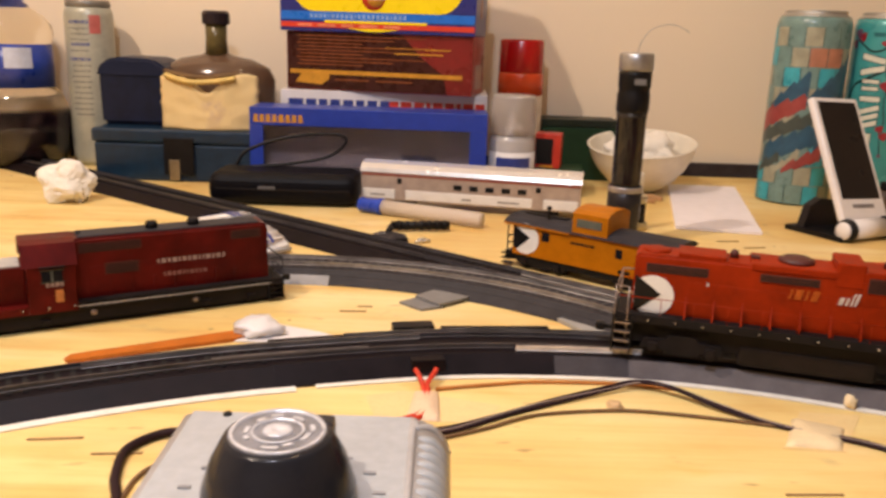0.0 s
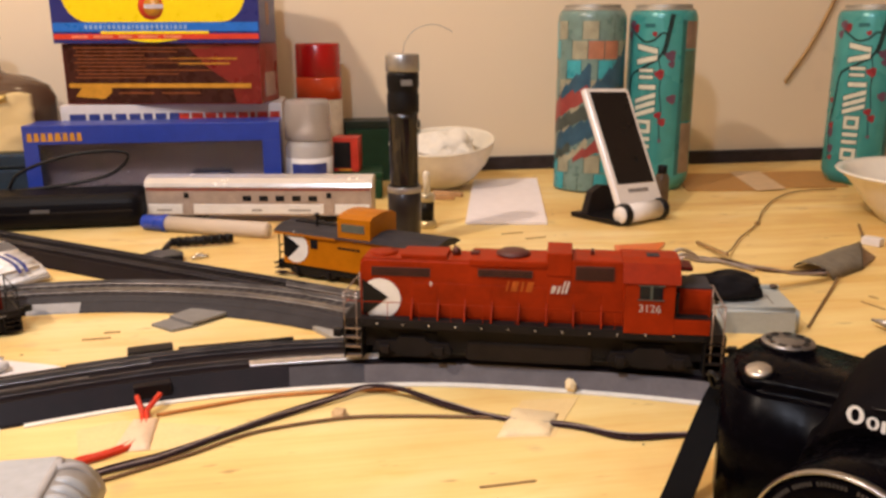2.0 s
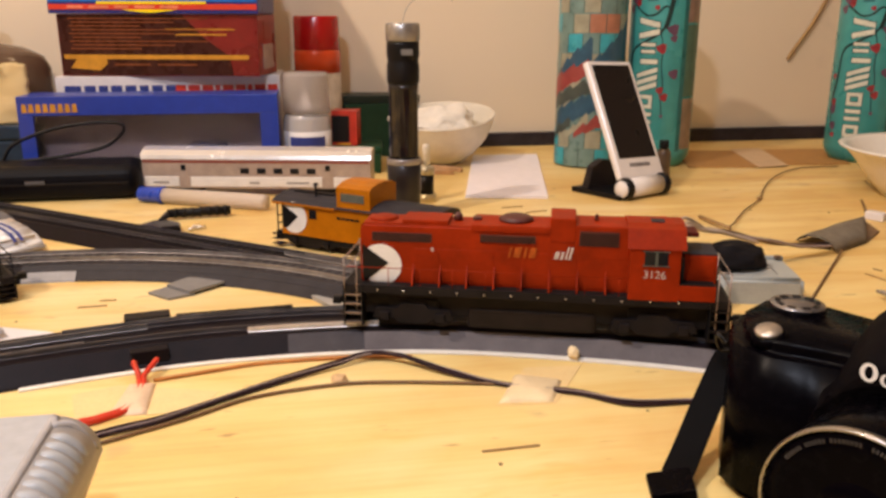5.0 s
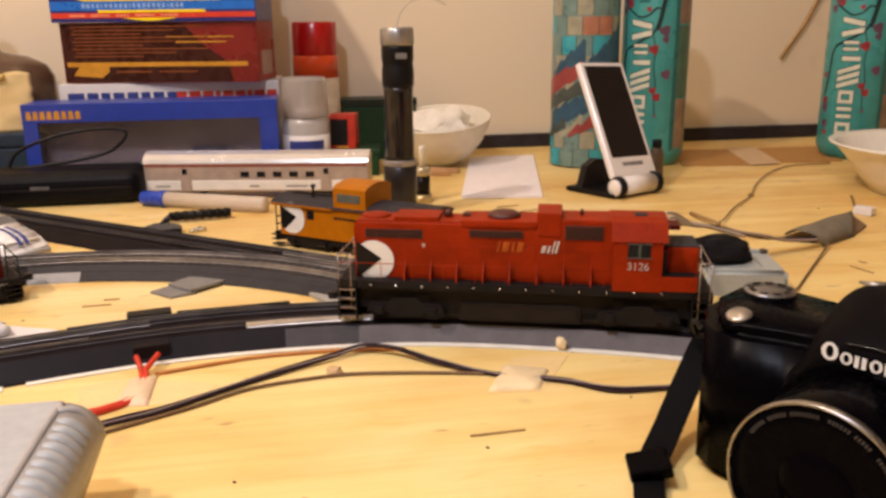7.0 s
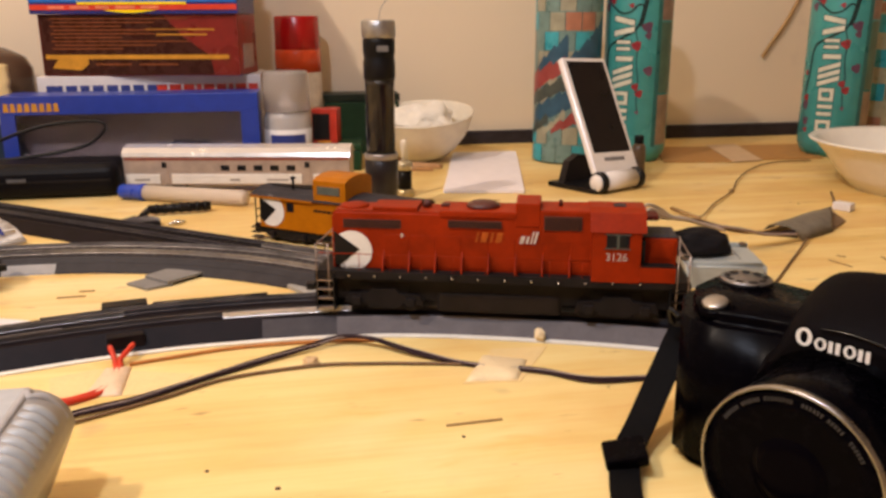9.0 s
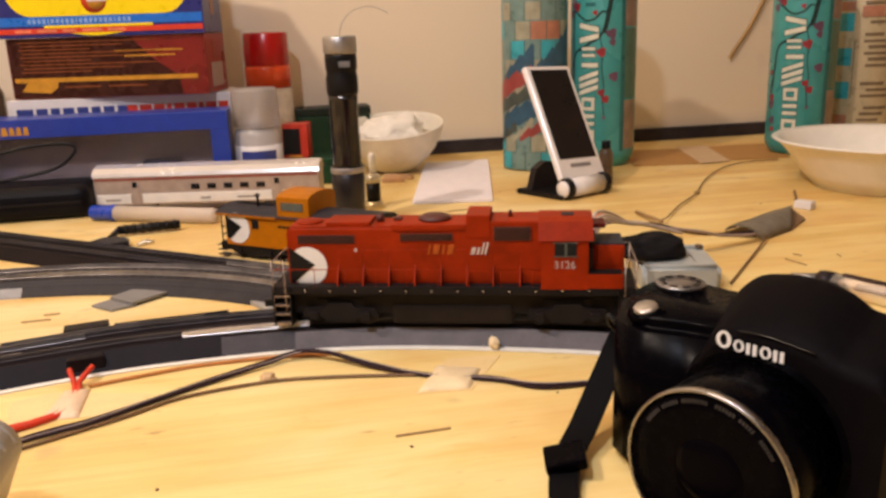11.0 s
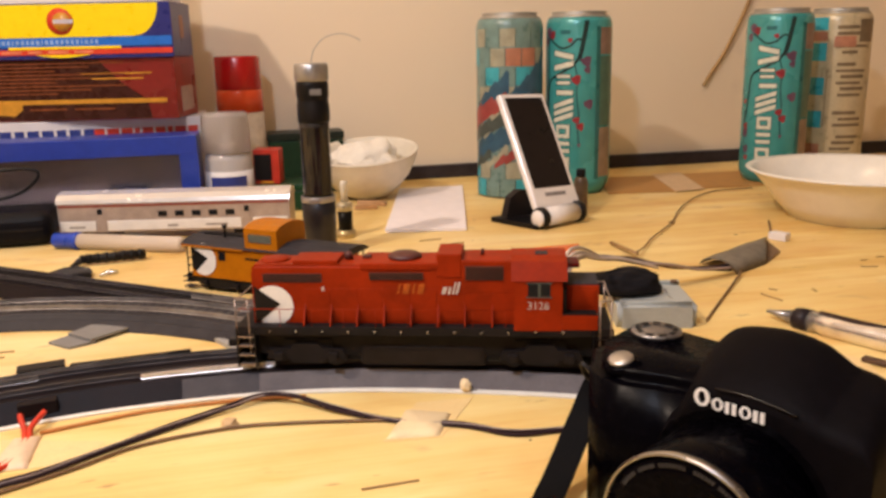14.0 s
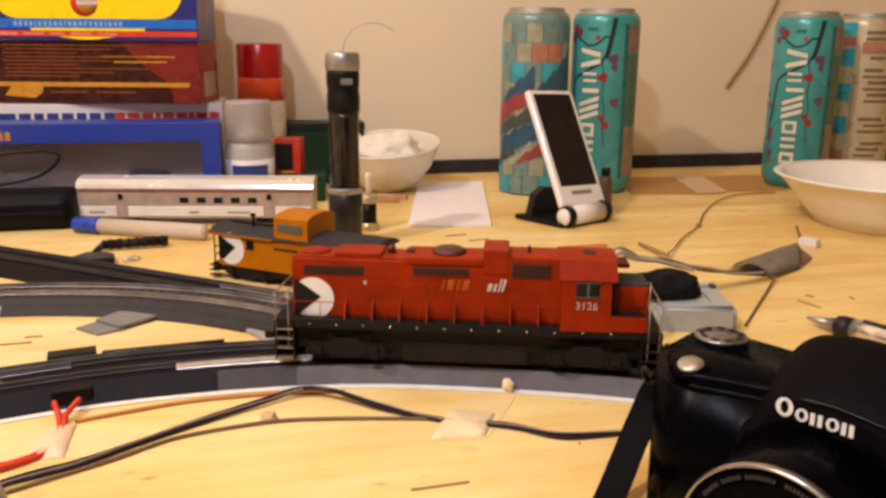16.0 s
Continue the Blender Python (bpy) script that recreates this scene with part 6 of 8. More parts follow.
# ---- folding device on stand ----
dv = thing("folding_screen_device", "white-framed slim screen tilted on a hinged black base", "device", pose(0.3895, 0.7050, 0, 0, 0, 25))
WPL = plain("glossy_white_plastic", (0.78, 0.74, 0.72), 0.22, vary=0.04)
part("hinge", lathe(bmesh.new(), [(0, 0), (0.0088, 0), (0.0088, 0.040), (0, 0.040)], 28, (-0.020, 0, 0.0100), Matrix.Rotation(radians(90), 4, "Y")), WPL, dv, "white hinge roll")
for x in (-0.0270, 0.0205):
    part("hinge_ring", lathe(bmesh.new(), [(0, 0), (0.0098, 0), (0.0100, 0.001), (0.0100, 0.0055), (0.0098, 0.0065), (0, 0.0065)], 28, (x, 0, 0.0100), Matrix.Rotation(radians(90), 4, "Y")), BLACK, dv, "black rubber ring")
part("hinge_cap", lathe(bmesh.new(), [(0, 0), (0.0066, 0), (0.0078, 0.0015), (0.0078, 0.003), (0, 0.003)], 24, (-0.0295, 0, 0.0100), Matrix.Rotation(radians(90), 4, "Y")), WPL, dv, "white end cap")
tilt = Matrix.Translation((0.001, 0.002, 0.0125)) @ Matrix.Rotation(radians(2.4), 4, "Y") @ Matrix.Rotation(radians(-29), 4, "X")
scr = part("frame", box(bmesh.new(), -0.0290, 0.0290, -0.0035, 0.0035, 0.004, 0.1195, 0.0030, 3), WPL, dv, "white slim frame", tilt)
part("screen", box(bmesh.new(), -0.0238, 0.0238, -0.0040, -0.0034, 0.0235, 0.1150, 0.0003), plain("dark_screen", (0.012, 0.009, 0.009), 0.3, vary=0.1), scr, "dark blank screen")
bm = bars(bmesh.new(), -0.0130, 0.0150, (0.0034,) * 7, 0.0036, -0.0036, 0.0004)
part("small_marking", bm, plain("grey_marking", (0.22, 0.20, 0.2), 0.5), scr, "grey marking as plain bars")
bm = slab(bmesh.new(), [(-0.031, -0.002), (0.024, 0.004), (0.028, 0.055), (-0.036, 0.055)], 0.0004, 0.0045)
part("base_plate", bm, BLACK, dv, "black base plate")
bm = prism(bmesh.new(), [(-0.030, 0.004), (0.026, 0.004), (0.024, 0.024), (-0.012, 0.030), (-0.024, 0.024)], 0.040, 0.048)
part("back_prop", bm, plain("dark_brown_prop", (0.02, 0.015, 0.014), 0.5), dv, "dark prop behind the screen")

vl = thing("small_brown_bottle", "small dull brown bottle with a dark cap on the bench", "bottle", pose(0.4375, 0.7720, 0))
part("bottle", lathe(bmesh.new(), [(0, 0), (0.0068, 0), (0.0072, 0.001), (0.0072, 0.026), (0.0062, 0.031), (0.0042, 0.033), (0, 0.033)], 24), plain("dull_brown_glass", (0.13, 0.085, 0.050), 0.35, vary=0.3), vl)
part("cap", lathe(bmesh.new(), [(0, 0.0332), (0.0047, 0.0332), (0.0048, 0.0340), (0.0046, 0.0400), (0.0040, 0.0408), (0, 0.0408)], 20), BLACK, vl, "dark cap")

# ---- large white bowl ----
bg = thing("white_bowl", "wide off-white bowl with thin rim standing on the bench", "bowl", pose(0.666, 0.655, 0))
prof = [(0, 0.004), (0.052, 0.004), (0.055, 0.0), (0.059, 0.0005), (0.071, 0.014), (0.084, 0.031), (0.0935, 0.0415), (0.0985, 0.0440), (0.1000, 0.0455), (0.0985, 0.0466), (0.0920, 0.0445), (0.0815, 0.031), (0.067, 0.013), (0.054, 0.0075), (0, 0.0068)]
part("shell", lathe(bmesh.new(), prof, 72), plain("cream_ceramic", (0.82, 0.79, 0.72), 0.18, vary=0.03), bg)

# thin brown pieces by the wall, lying flat, with a pale strip between
FLATBROWN = plain("flat_brown_colour", (0.43, 0.215, 0.058), 0.7, vary=0.12)
lone("flat_brown_piece", slab(bmesh.new(), [(0.4970, 0.8380), (0.5720, 0.8250), (0.6010, 0.9330), (0.5300, 0.9440)], 0.0002, 0.0012), FLATBROWN, "flat brown piece by the wall", "cardboard", None, "cardboard pieces")
lone("flat_brown_piece", slab(bmesh.new(), [(0.6090, 0.8340), (0.6850, 0.8290), (0.7180, 0.9300), (0.6380, 0.9370)], 0.0002, 0.0012), FLATBROWN, "flat brown piece by the wall", "cardboard", None, "cardboard pieces")

lone("tape_piece", slab(bmesh.new(), [(0.5700, 0.8220), (0.6080, 0.8260), (0.6400, 0.9430), (0.6000, 0.9410)], 0.0014, 0.0018), plain("pale_pink_strip", (0.60, 0.42, 0.25), 0.6, vary=0.1), "pale pinkish strip between the flat brown pieces", "tape", None, "tape pieces")

# twig stuck to the wall
bm = tube(bmesh.new(), [(0.712, 1.0215, 0.1045), (0.722, 1.0215, 0.120), (0.742, 1.0212, 0.150), (0.764, 1.0210, 0.195), (0.782, 1.0208, 0.240), (0.792, 1.0208, 0.270)], 0.0022, 8, 6)
lone("hanging_cord", bm, plain("brown_cord", (0.42, 0.26, 0.10), 0.6), "brown cord hanging against the wall", "cord")

# crumpled tissue on the bench
bm = bmesh.new()
bmesh.ops.create_icosphere(bm, subdivisions=5, radius=1.0)
for v in bm.verts:
    d = v.co.normalized()
    r = 1 + 0.45 * noise.noise(d * 1.5 + Vector((3, 1, 0))) - 0.22 * abs(noise.noise(d * 3.2)) + 0.06 * abs(noise.noise(d * 8))
    v.co = Vector((d.x * 0.030 * r, d.y * 0.021 * r, max(0.0002, 0.016 + d.z * 0.022 * r)))
lone("crumpled_tissue", bm, TISSUE, "crumpled white tissue on the bench", "tissue", pose(-0.331, 0.760, 0) @ Matrix.Diagonal((0.84, 0.84, 0.95, 1)))

# ---- toy car ----
tcar = thing("toy_car", "white die-cast toy sports car with dark blue stripes", "toy car", pose(-0.1396, 0.6163, 0, 0, 0, -40) @ Matrix.Diagonal((1.15, 1.15, 1.15, 1)))
CARW = plain("white_car_enamel", (0.80, 0.78, 0.76), 0.16, vary=0.03)
out = [(-0.036, 0.0035), (-0.0375, 0.010), (-0.034, 0.0150), (-0.026, 0.0168), (-0.020, 0.0172), (-0.011, 0.0215), (-0.002, 0.0222), (0.004, 0.0212), (0.013, 0.0172), (0.024, 0.0158), (0.032, 0.0132), (0.0365, 0.0090), (0.0375, 0.0035)]
bm = prism(bmesh.new(), out, -0.0150, 0.0150)
bmesh.ops.bevel(bm, geom=[e for e in bm.edges if min(e.verts[0].co.z, e.verts[1].co.z) > 0.0085], offset=0.0034, segments=4, affect="EDGES")
for f in bm.faces:
    f.smooth = len(f.verts) == 4
body = part("body", bm, CARW, tcar, "glossy white body")
part("sill", box(bmesh.new(), -0.0368, 0.0385, -0.0156, 0.0156, 0.0018, 0.0044, 0.0010), plain("grey_car_sill", (0.32, 0.31, 0.31), 0.4), tcar, "grey lower sill")
for y in (-0.0034, 0.0010):
    b = bmesh.new()
    top_ = [p for p in out if p[1] > 0.0085]
    for (xa, za), (xb, zb) in zip(top_, top_[1:]):
        vs = [b.verts.new((x, yy, z + 0.0004)) for x, z, yy in ((xa, za, y), (xb, zb, y), (xb, zb, y + 0.0024), (xa, za, y + 0.0024))]
        b.faces.new(vs)
    part("stripe", b, PRINTNAVY, body, "dark blue stripe")
b = bmesh.new()
vs = [b.verts.new(p) for p in ((0.0046, -0.0110, 0.0218), (0.0046, 0.0110, 0.0218), (0.0126, 0.0125, 0.0182), (0.0126, -0.0125, 0.0182), (0.0046, -0.0110, 0.0208), (0.0046, 0.0110, 0.0208), (0.0126, 0.0125, 0.0172), (0.0126, -0.0125, 0.0172))]
for q in ((0, 1, 2, 3), (7, 6, 5, 4), (0, 4, 5, 1), (1, 5, 6, 2), (2, 6, 7, 3), (3, 7, 4, 0)):
    b.faces.new([vs[k] for k in q])
bmesh.ops.recalc_face_normals(b, faces=b.faces)
part("windscreen", b, plain("smoky_windscreen", (0.10, 0.10, 0.11), 0.15), body, "smoky grey windscreen")
for sy in (-1, 1):
    part("side_window", prism(bmesh.new(), [(-0.016, 0.0165), (-0.009, 0.0195), (0.001, 0.0197), (0.008, 0.0168)], sy * 0.0146, sy * 0.0152), DARKGLASS, body)
    for x in (-0.022, 0.023):
        w = part("wheel", lathe(bmesh.new(), [(0, 0), (0.0052, 0), (0.0055, 0.001), (0.0055, 0.004), (0.0048, 0.005), (0, 0.005)], 20, (x, sy * 0.0105, 0.0055), Matrix.Rotation(radians(-90 * sy), 4, "X")), BLACK, tcar, "black wheel")
        part("hub", lathe(bmesh.new(), [(0, 0), (0.0030, 0), (0.0028, 0.0004), (0, 0.0006)], 16, (x, sy * 0.0156, 0.0055), Matrix.Rotation(radians(-90 * sy), 4, "X")), STEEL, w)

# ---- power controller ----
GREYP = plain("light_grey_abs", (0.40, 0.415, 0.43), 0.42, vary=0.06, scale=40)
GREYP2 = plain("grey_abs_side", (0.39, 0.375, 0.37), 0.45, vary=0.08, scale=40)
pc = thing("train_power_controller", "light grey plastic train power controller with black dial and ribbed sides", "controller", pose(-0.0695, 0.105, 0))
CWX, CDY, CHZ = 0.0905, 0.156, 0.0405
RC = 0.0130
prof = [(0.003, 0.0), (0.0, 0.003), (0.0, CHZ - 0.004), (0.0012, CHZ - 0.0012), (0.004, CHZ)]
prof += [(CWX - RC + RC * math.sin(radians(a)), CHZ - RC + RC * math.cos(radians(a))) for a in range(0, 91, 15)] + [(CWX - 0.0105, 0.003), (CWX - 0.0135, 0.0)]
bm = prism(bmesh.new(), prof, 0.0, CDY)
bmesh.ops.bevel(bm, geom=[e for e in bm.edges if abs(e.verts[0].co.y - e.verts[1].co.y) < 1e-6], offset=0.0065, segments=6, affect="EDGES")
for f in bm.faces:
    f.smooth = len(f.verts) == 4
part("case", bm, GREYP2, pc)
part("top_panel", box(bmesh.new(), 0.004, CWX - 0.0128, 0.004, CDY - 0.006, CHZ - 0.002, CHZ + 0.0006, 0.0006), GREYP, pc, "smooth pale grey top panel")
for k in range(26):
    y = 0.007 + 0.0052 * k
    bm = tube(bmesh.new(), [(CWX - 0.0108, y, CHZ - 0.0019), (CWX - 0.0072, y, CHZ - 0.0022), (CWX - 0.0042, y, CHZ - 0.0050), (CWX - 0.0028, y, CHZ - 0.0082)], 0.0021, 10, 5)
    part("rib", bm, GREYP, pc)
# raised rim round the ribs
bm = tube(bmesh.new(), [(CWX - 0.0128, 0.006, CHZ - 0.0002), (CWX - 0.0128, CDY - 0.019, CHZ - 0.0002), (CWX - 0.0112, CDY - 0.0130, CHZ - 0.0004), (CWX - 0.0062, CDY - 0.0105, CHZ - 0.0020), (CWX - 0.0010, CDY - 0.0105, CHZ - 0.0105)], 0.0014, 8, 6)
part("rib_rim", bm, GREYP2, pc)
kn = part("dial", lathe(bmesh.new(), [(0, 0), (0.0212, 0), (0.0210, 0.004), (0.0185, 0.012), (0.0150, 0.0185), (0.0142, 0.0195), (0, 0.0195)], 40, (0.0425, 0.0985, CHZ + 0.0008)), plain("glossy_black_dial", (0.018, 0.018, 0.022), 0.18, vary=0.1), pc, "glossy black dial")
DZ = CHZ + 0.0203
part("dial_plate", lathe(bmesh.new(), [(0, -0.0010), (0.0132, -0.0010), (0.0132, 0.0005), (0, 0.0005)], 40, (0.0425, 0.0985, DZ), smooth=False), plain("dark_dial_metal", (0.20, 0.20, 0.22), 0.35, 0.0, vary=0.4, scale=120), kn, "dark metal dial disc")
DIALSILVER = plain("dial_silver", (0.62, 0.62, 0.65), 0.3, 0.2, vary=0.25, scale=160)
for r0, r1 in ((0.0119, 0.0129), (0.0066, 0.0072)):
    part("dial_ring", lathe(bmesh.new(), [(r0, 0.0003), (r1, 0.0003), (r1, 0.0010), (r0, 0.0010), (r0, 0.0003)], 40, (0.0425, 0.0985, DZ)), DIALSILVER, kn, "silver dial ring")
rng = random.Random(21)
for k in range(9):
    a0, r0 = 40 * k + 14 * rng.random(), 0.0084 + 0.0014 * rng.random()
    bm = sweep(bmesh.new(), arc(0.0425, 0.0985, r0, a0, a0 + 12 + 16 * rng.random(), 5), [(-0.0006, DZ + 0.0004), (-0.0006, DZ + 0.0008), (0.0006, DZ + 0.0008), (0.0006, DZ + 0.0004)])
    part("dial_print", bm, DIALSILVER, kn, "worn silver dial print as plain strokes")
part("dial_centre", lathe(bmesh.new(), [(0, 0.0003), (0.0042, 0.0003), (0.0038, 0.0011), (0.0016, 0.0013), (0.0012, 0.0009), (0, 0.0009)], 28, (0.0425, 0.0985, DZ)), DIALSILVER, kn, "silver dial centre")
part("pointer", box(bmesh.new(), 0.0460, 0.0560, 0.1100, 0.1180, CHZ + 0.008, CHZ + 0.0170, 0.0020), plain("glossy_black_dial", (0.018, 0.018, 0.022), 0.18), kn, "black pointer wing")
bm = bmesh.new()
for k in range(12):
    a = radians(-40 + 23.6 * k)
    x, y = 0.0425 + 0.0275 * math.cos(a), 0.0985 + 0.0275 * math.sin(a)
    box(bm, x - 0.0018, x + 0.0018, y - 0.0007, y + 0.0007, CHZ + 0.0007, CHZ + 0.0011)
part("dial_marks", bm, plain("grey_marks", (0.27, 0.27, 0.28), 0.6), pc, "dark dial marks as plain bars")
part("screw", lathe(bmesh.new(), [(0, 0), (0.0016, 0), (0.0014, 0.0006), (0, 0.0006)], 14, (0.016, 0.1475, CHZ + 0.0007)), BLACK, pc)

# ---- compact camera ----
CAMB = plain("camera_black_body", (0.0013, 0.0010, 0.0019), 0.26, vary=0.3, scale=300, bump=0.06, spec=0.065)
CAMH = plain("camera_matt_black", (0.0034, 0.0026, 0.0034), 0.60, vary=0.3, scale=300, bump=0.10, spec=0.09)
CAMG = plain("camera_gloss_black", (0.005, 0.0045, 0.005), 0.16, vary=0.15, spec=0.8)
cm = thing("bridge_camera", "black bridge camera with silver-ringed lens and neck strap", "camera", pose(0.2433, 0.2006, 0, 0, 0, -58))


def soften(bm):
    for f in bm.faces:
        f.smooth = True
    return bm


bm = slab(bmesh.new(), [(-0.050, 0.018), (-0.046, 0.0105), (-0.039, 0.0068), (-0.030, 0.0062), (-0.020, 0.0105), (-0.012, 0.0125), (0.004, 0.0075), (0.040, 0.0035), (0.0485, 0.0080), (0.0508, 0.018), (0.0505, 0.026), (0.047, 0.034), (0.020, 0.049), (-0.004, 0.059), (-0.048, 0.061), (-0.056, 0.056), (-0.0575, 0.046), (-0.0565, 0.028)], 0.0, 0.0592)
rim_edges = [e for e in bm.edges if abs(e.verts[0].co.z - e.verts[1].co.z) < 1e-6]
bmesh.ops.bevel(bm, geom=rim_edges, offset=0.0042, segments=5, affect="EDGES")
part("body", soften(bm), CAMB, cm)
bm = bmesh.new()
prof = smooth_path([(-0.020, 0.005, 0), (-0.0215, 0.030, 0), (-0.022, 0.046, 0), (-0.0175, 0.0525, 0), (-0.013, 0.062, 0), (-0.0085, 0.0700, 0), (-0.002, 0.0755, 0), (0.007, 0.0777, 0), (0.0165, 0.0783, 0), (0.0265, 0.0768, 0), (0.0337, 0.0733, 0), (0.0366, 0.0717, 0), (0.0430, 0.0706, 0), (0.0478, 0.0682, 0), (0.0502, 0.0610, 0), (0.0504, 0.046, 0), (0.0502, 0.028, 0), (0.0495, 0.005, 0)], 3)
rings = []
for y, k in ((0.0, 0.55), (0.0008, 0.645), (0.003, 0.72), (0.008, 0.81), (0.014, 0.89), (0.021, 0.96), (0.028, 1.0), (0.033, 0.98), (0.040, 0.80), (0.046, 0.45), (0.050, 0.1)):
    ring = []
    for p in prof:
        s = p.x
        if y < 0.03:
            s += 0.35 * (0.03 - y) * max(0.0, (0.014 - s) / 0.036)
        else:
            s -= 1.3 * (y - 0.03) * max(0.0, (s + 0.022) / 0.07)
        ring.append(bm.verts.new((s, y, 0.046 + (p.y - 0.046) * (k if p.y > 0.046 else 1.0))))
    rings.append(ring)
for p, q in zip(rings, rings[1:]):
    for k in range(len(p) - 1):
        bm.faces.new((p[k], p[k + 1], q[k + 1], q[k]))
    bm.faces.new((p[0], q[0], q[-1], p[-1]))
bm.faces.new(rings[0]), bm.faces.new(rings[-1])
bmesh.ops.recalc_face_normals(bm, faces=bm.faces)
for f in bm.faces:
    f.smooth = len(f.verts) == 4
hump = part("flash_hump", bm, CAMH, cm, "black pop-up flash hump")
part("hump_seam", tube(bmesh.new(), [(0.006, -0.0003, 0.0668), (0.016, 0.0, 0.0672), (0.030, 0.0, 0.0655)], 0.0003, 6, 6), CAMG, hump)
def flat_ring(bm, x, z, rx, rz, thick, y0, y1, n=20):
    """An upright oval ring on a face that looks along -y."""
    loops = []
    for y in (y0, y1):
        for k in (1.0, 1.0 - thick):
            loops.append([bm.verts.new((x + rx * k * math.cos(2 * math.pi * q / n), y, z + rz * (k if k == 1.0 else 1 - thick * 0.55) * math.sin(2 * math.pi * q / n))) for q in range(n)])
    for a, b in ((0, 1), (2, 3), (0, 2), (1, 3)):
        for q in range(n):
            bm.faces.new((loops[a][q], loops[a][(q + 1) % n], loops[b][(q + 1) % n], loops[b][q]))
    bmesh.ops.recalc_face_normals(bm, faces=bm.faces)
    return bm


# maker's mark: plain rings and bars
for x, w, h, ring in ((-0.0006, 0.0050, 0.0056, True), (0.0051, 0.0036, 0.0038, True), (0.0093, 0.0037, 0.0037, False), (0.0136, 0.0036, 0.0038, True), (0.0178, 0.0036, 0.0037, False)):
    if ring:
        bm = flat_ring(bmesh.new(), x + w / 2, 0.0602 + h / 2, w / 2, h / 2, 0.52, -0.0002, -0.0005)
    else:
        bm = bars(bmesh.new(), x, 0.0602, (w * 0.34, w * 0.34), h * 0.94, -0.0002, w * 0.22, 0.0003)
    part("maker_mark", bm, WHITE, hump, "white maker's mark as plain shapes")
ax = Matrix.Translation((0.0140, 0, 0.0325)) @ Matrix.Rotation(radians(90), 4, "X")
part("lens_mount", lathe(bmesh.new(), [(0, -0.016), (0.0300, -0.016), (0.0300, -0.004), (0.0288, 0.0), (0, 0.0)], 56, m=ax), CAMB, cm, "black lens mount ring")
lens = part("lens_barrel", lathe(bmesh.new(), [(0, -0.002), (0.0262, -0.002), (0.0262, 0.026), (0.0256, 0.0275), (0, 0.0275)], 56, m=ax), CAMB, cm, "black lens barrel")
part("silver_ring", lathe(bmesh.new(), [(0.0255, 0.0272), (0.0263, 0.0272), (0.0265, 0.0284), (0.0262, 0.0297), (0.0256, 0.0300), (0.0253, 0.0294), (0.0255, 0.0272)], 64, m=ax), plain("ring_silver", (0.33, 0.32, 0.31), 0.28, 1.0, vary=0.1), lens, "bright silver ring")
part("front_ring", lathe(bmesh.new(), [(0.0130, 0.0278), (0.0252, 0.0278), (0.0248, 0.0292), (0.0190, 0.0286), (0.0135, 0.0282)], 56, m=ax), CAMB, lens, "black front ring")
part("front_glass", lathe(bmesh.new(), [(0, 0.0289), (0.007, 0.0286), (0.0130, 0.0280), (0.0130, 0.0276), (0, 0.0276)], 40, m=ax), Mat("coated_lens_glass", 0.15).colour((0.0015, 0.001, 0.002)).set(Specular_IOR_Level=0.02).m, lens, "dark coated front glass")
bm = bmesh.new()
for k in range(44):
    a = radians(34 + 2.7 * k)
    if k in (6, 7, 13, 20, 21, 30, 37):
        continue
    t_ = bmesh.new()
    box(t_, -0.0006, 0.0006, -0.00032, 0.00032, 0.02905, 0.02925)
    add(bm, t_, ax @ Matrix.Translation((0.0226 * math.cos(a), 0.0226 * math.sin(a), 0)) @ Matrix.Rotation(a, 4, "Z"))
tagged(part("ring_print", bm, plain("grey_ring_print", (0.035, 0.032, 0.032), 0.5), lens), "tiny grey ring print as plain bars", "", "", "stuff")
btn = Matrix.Translation((-0.0360, 0.0150, 0.0590)) @ Matrix.Rotation(radians(16), 4, "X")
part("button_mount", lathe(bmesh.new(), [(0, -0.004), (0.0062, -0.004), (0.0058, 0.0004), (0.0050, 0.0012), (0, 0.0012)], 32, m=btn), CAMB, cm, "glossy black zoom collar")
part("shutter_button", lathe(bmesh.new(), [(0, 0.0012), (0.0043, 0.0012), (0.0044, 0.0020), (0.0038, 0.0026), (0, 0.0028)], 32, m=btn), plain("button_silver", (0.5, 0.48, 0.46), 0.3, 0.9), cm, "silver shutter button")
part("dial_collar", lathe(bmesh.new(), [(0, 0.0560), (0.0112, 0.0560), (0.0106, 0.0588), (0.0096, 0.0596), (0, 0.0597)], 40, (-0.0425, 0.0480, 0)), CAMB, cm, "black dial collar")
part("mode_dial", lathe(bmesh.new(), [(0, 0.0597), (0.0093, 0.0597), (0.0095, 0.0604), (0.0092, 0.0609), (0, 0.0611)], 40, (-0.0425, 0.0480, 0)), plain("dial_top_silver", (0.24, 0.24, 0.26), 0.28, 0.9), cm, "silver mode dial")
for k in range(9):
    a = 2 * math.pi * k / 9
    part("dial_mark", box(bmesh.new(), -0.0009, 0.0009, -0.0014, 0.0014, 0.0609, 0.0613), BLACK, cm, "", Matrix.Translation((-0.0425 + 0.0068 * math.cos(a), 0.0480 + 0.0068 * math.sin(a), 0)) @ Matrix.Rotation(a, 4, "Z"))
for sx in (-0.0565,):
    bm = bmesh.new()
    s_ = 1 if sx > 0 else -1
    tube(bm, [(sx, 0.026, 0.047), (sx + s_ * 0.0035, 0.026, 0.049), (sx + s_ * 0.0045, 0.028, 0.0455), (sx + s_ * 0.0035, 0.030, 0.042), (sx, 0.030, 0.043)], 0.0009, 6, 6)
    part("strap_lug", bm, BLACK, cm, "black strap lug")


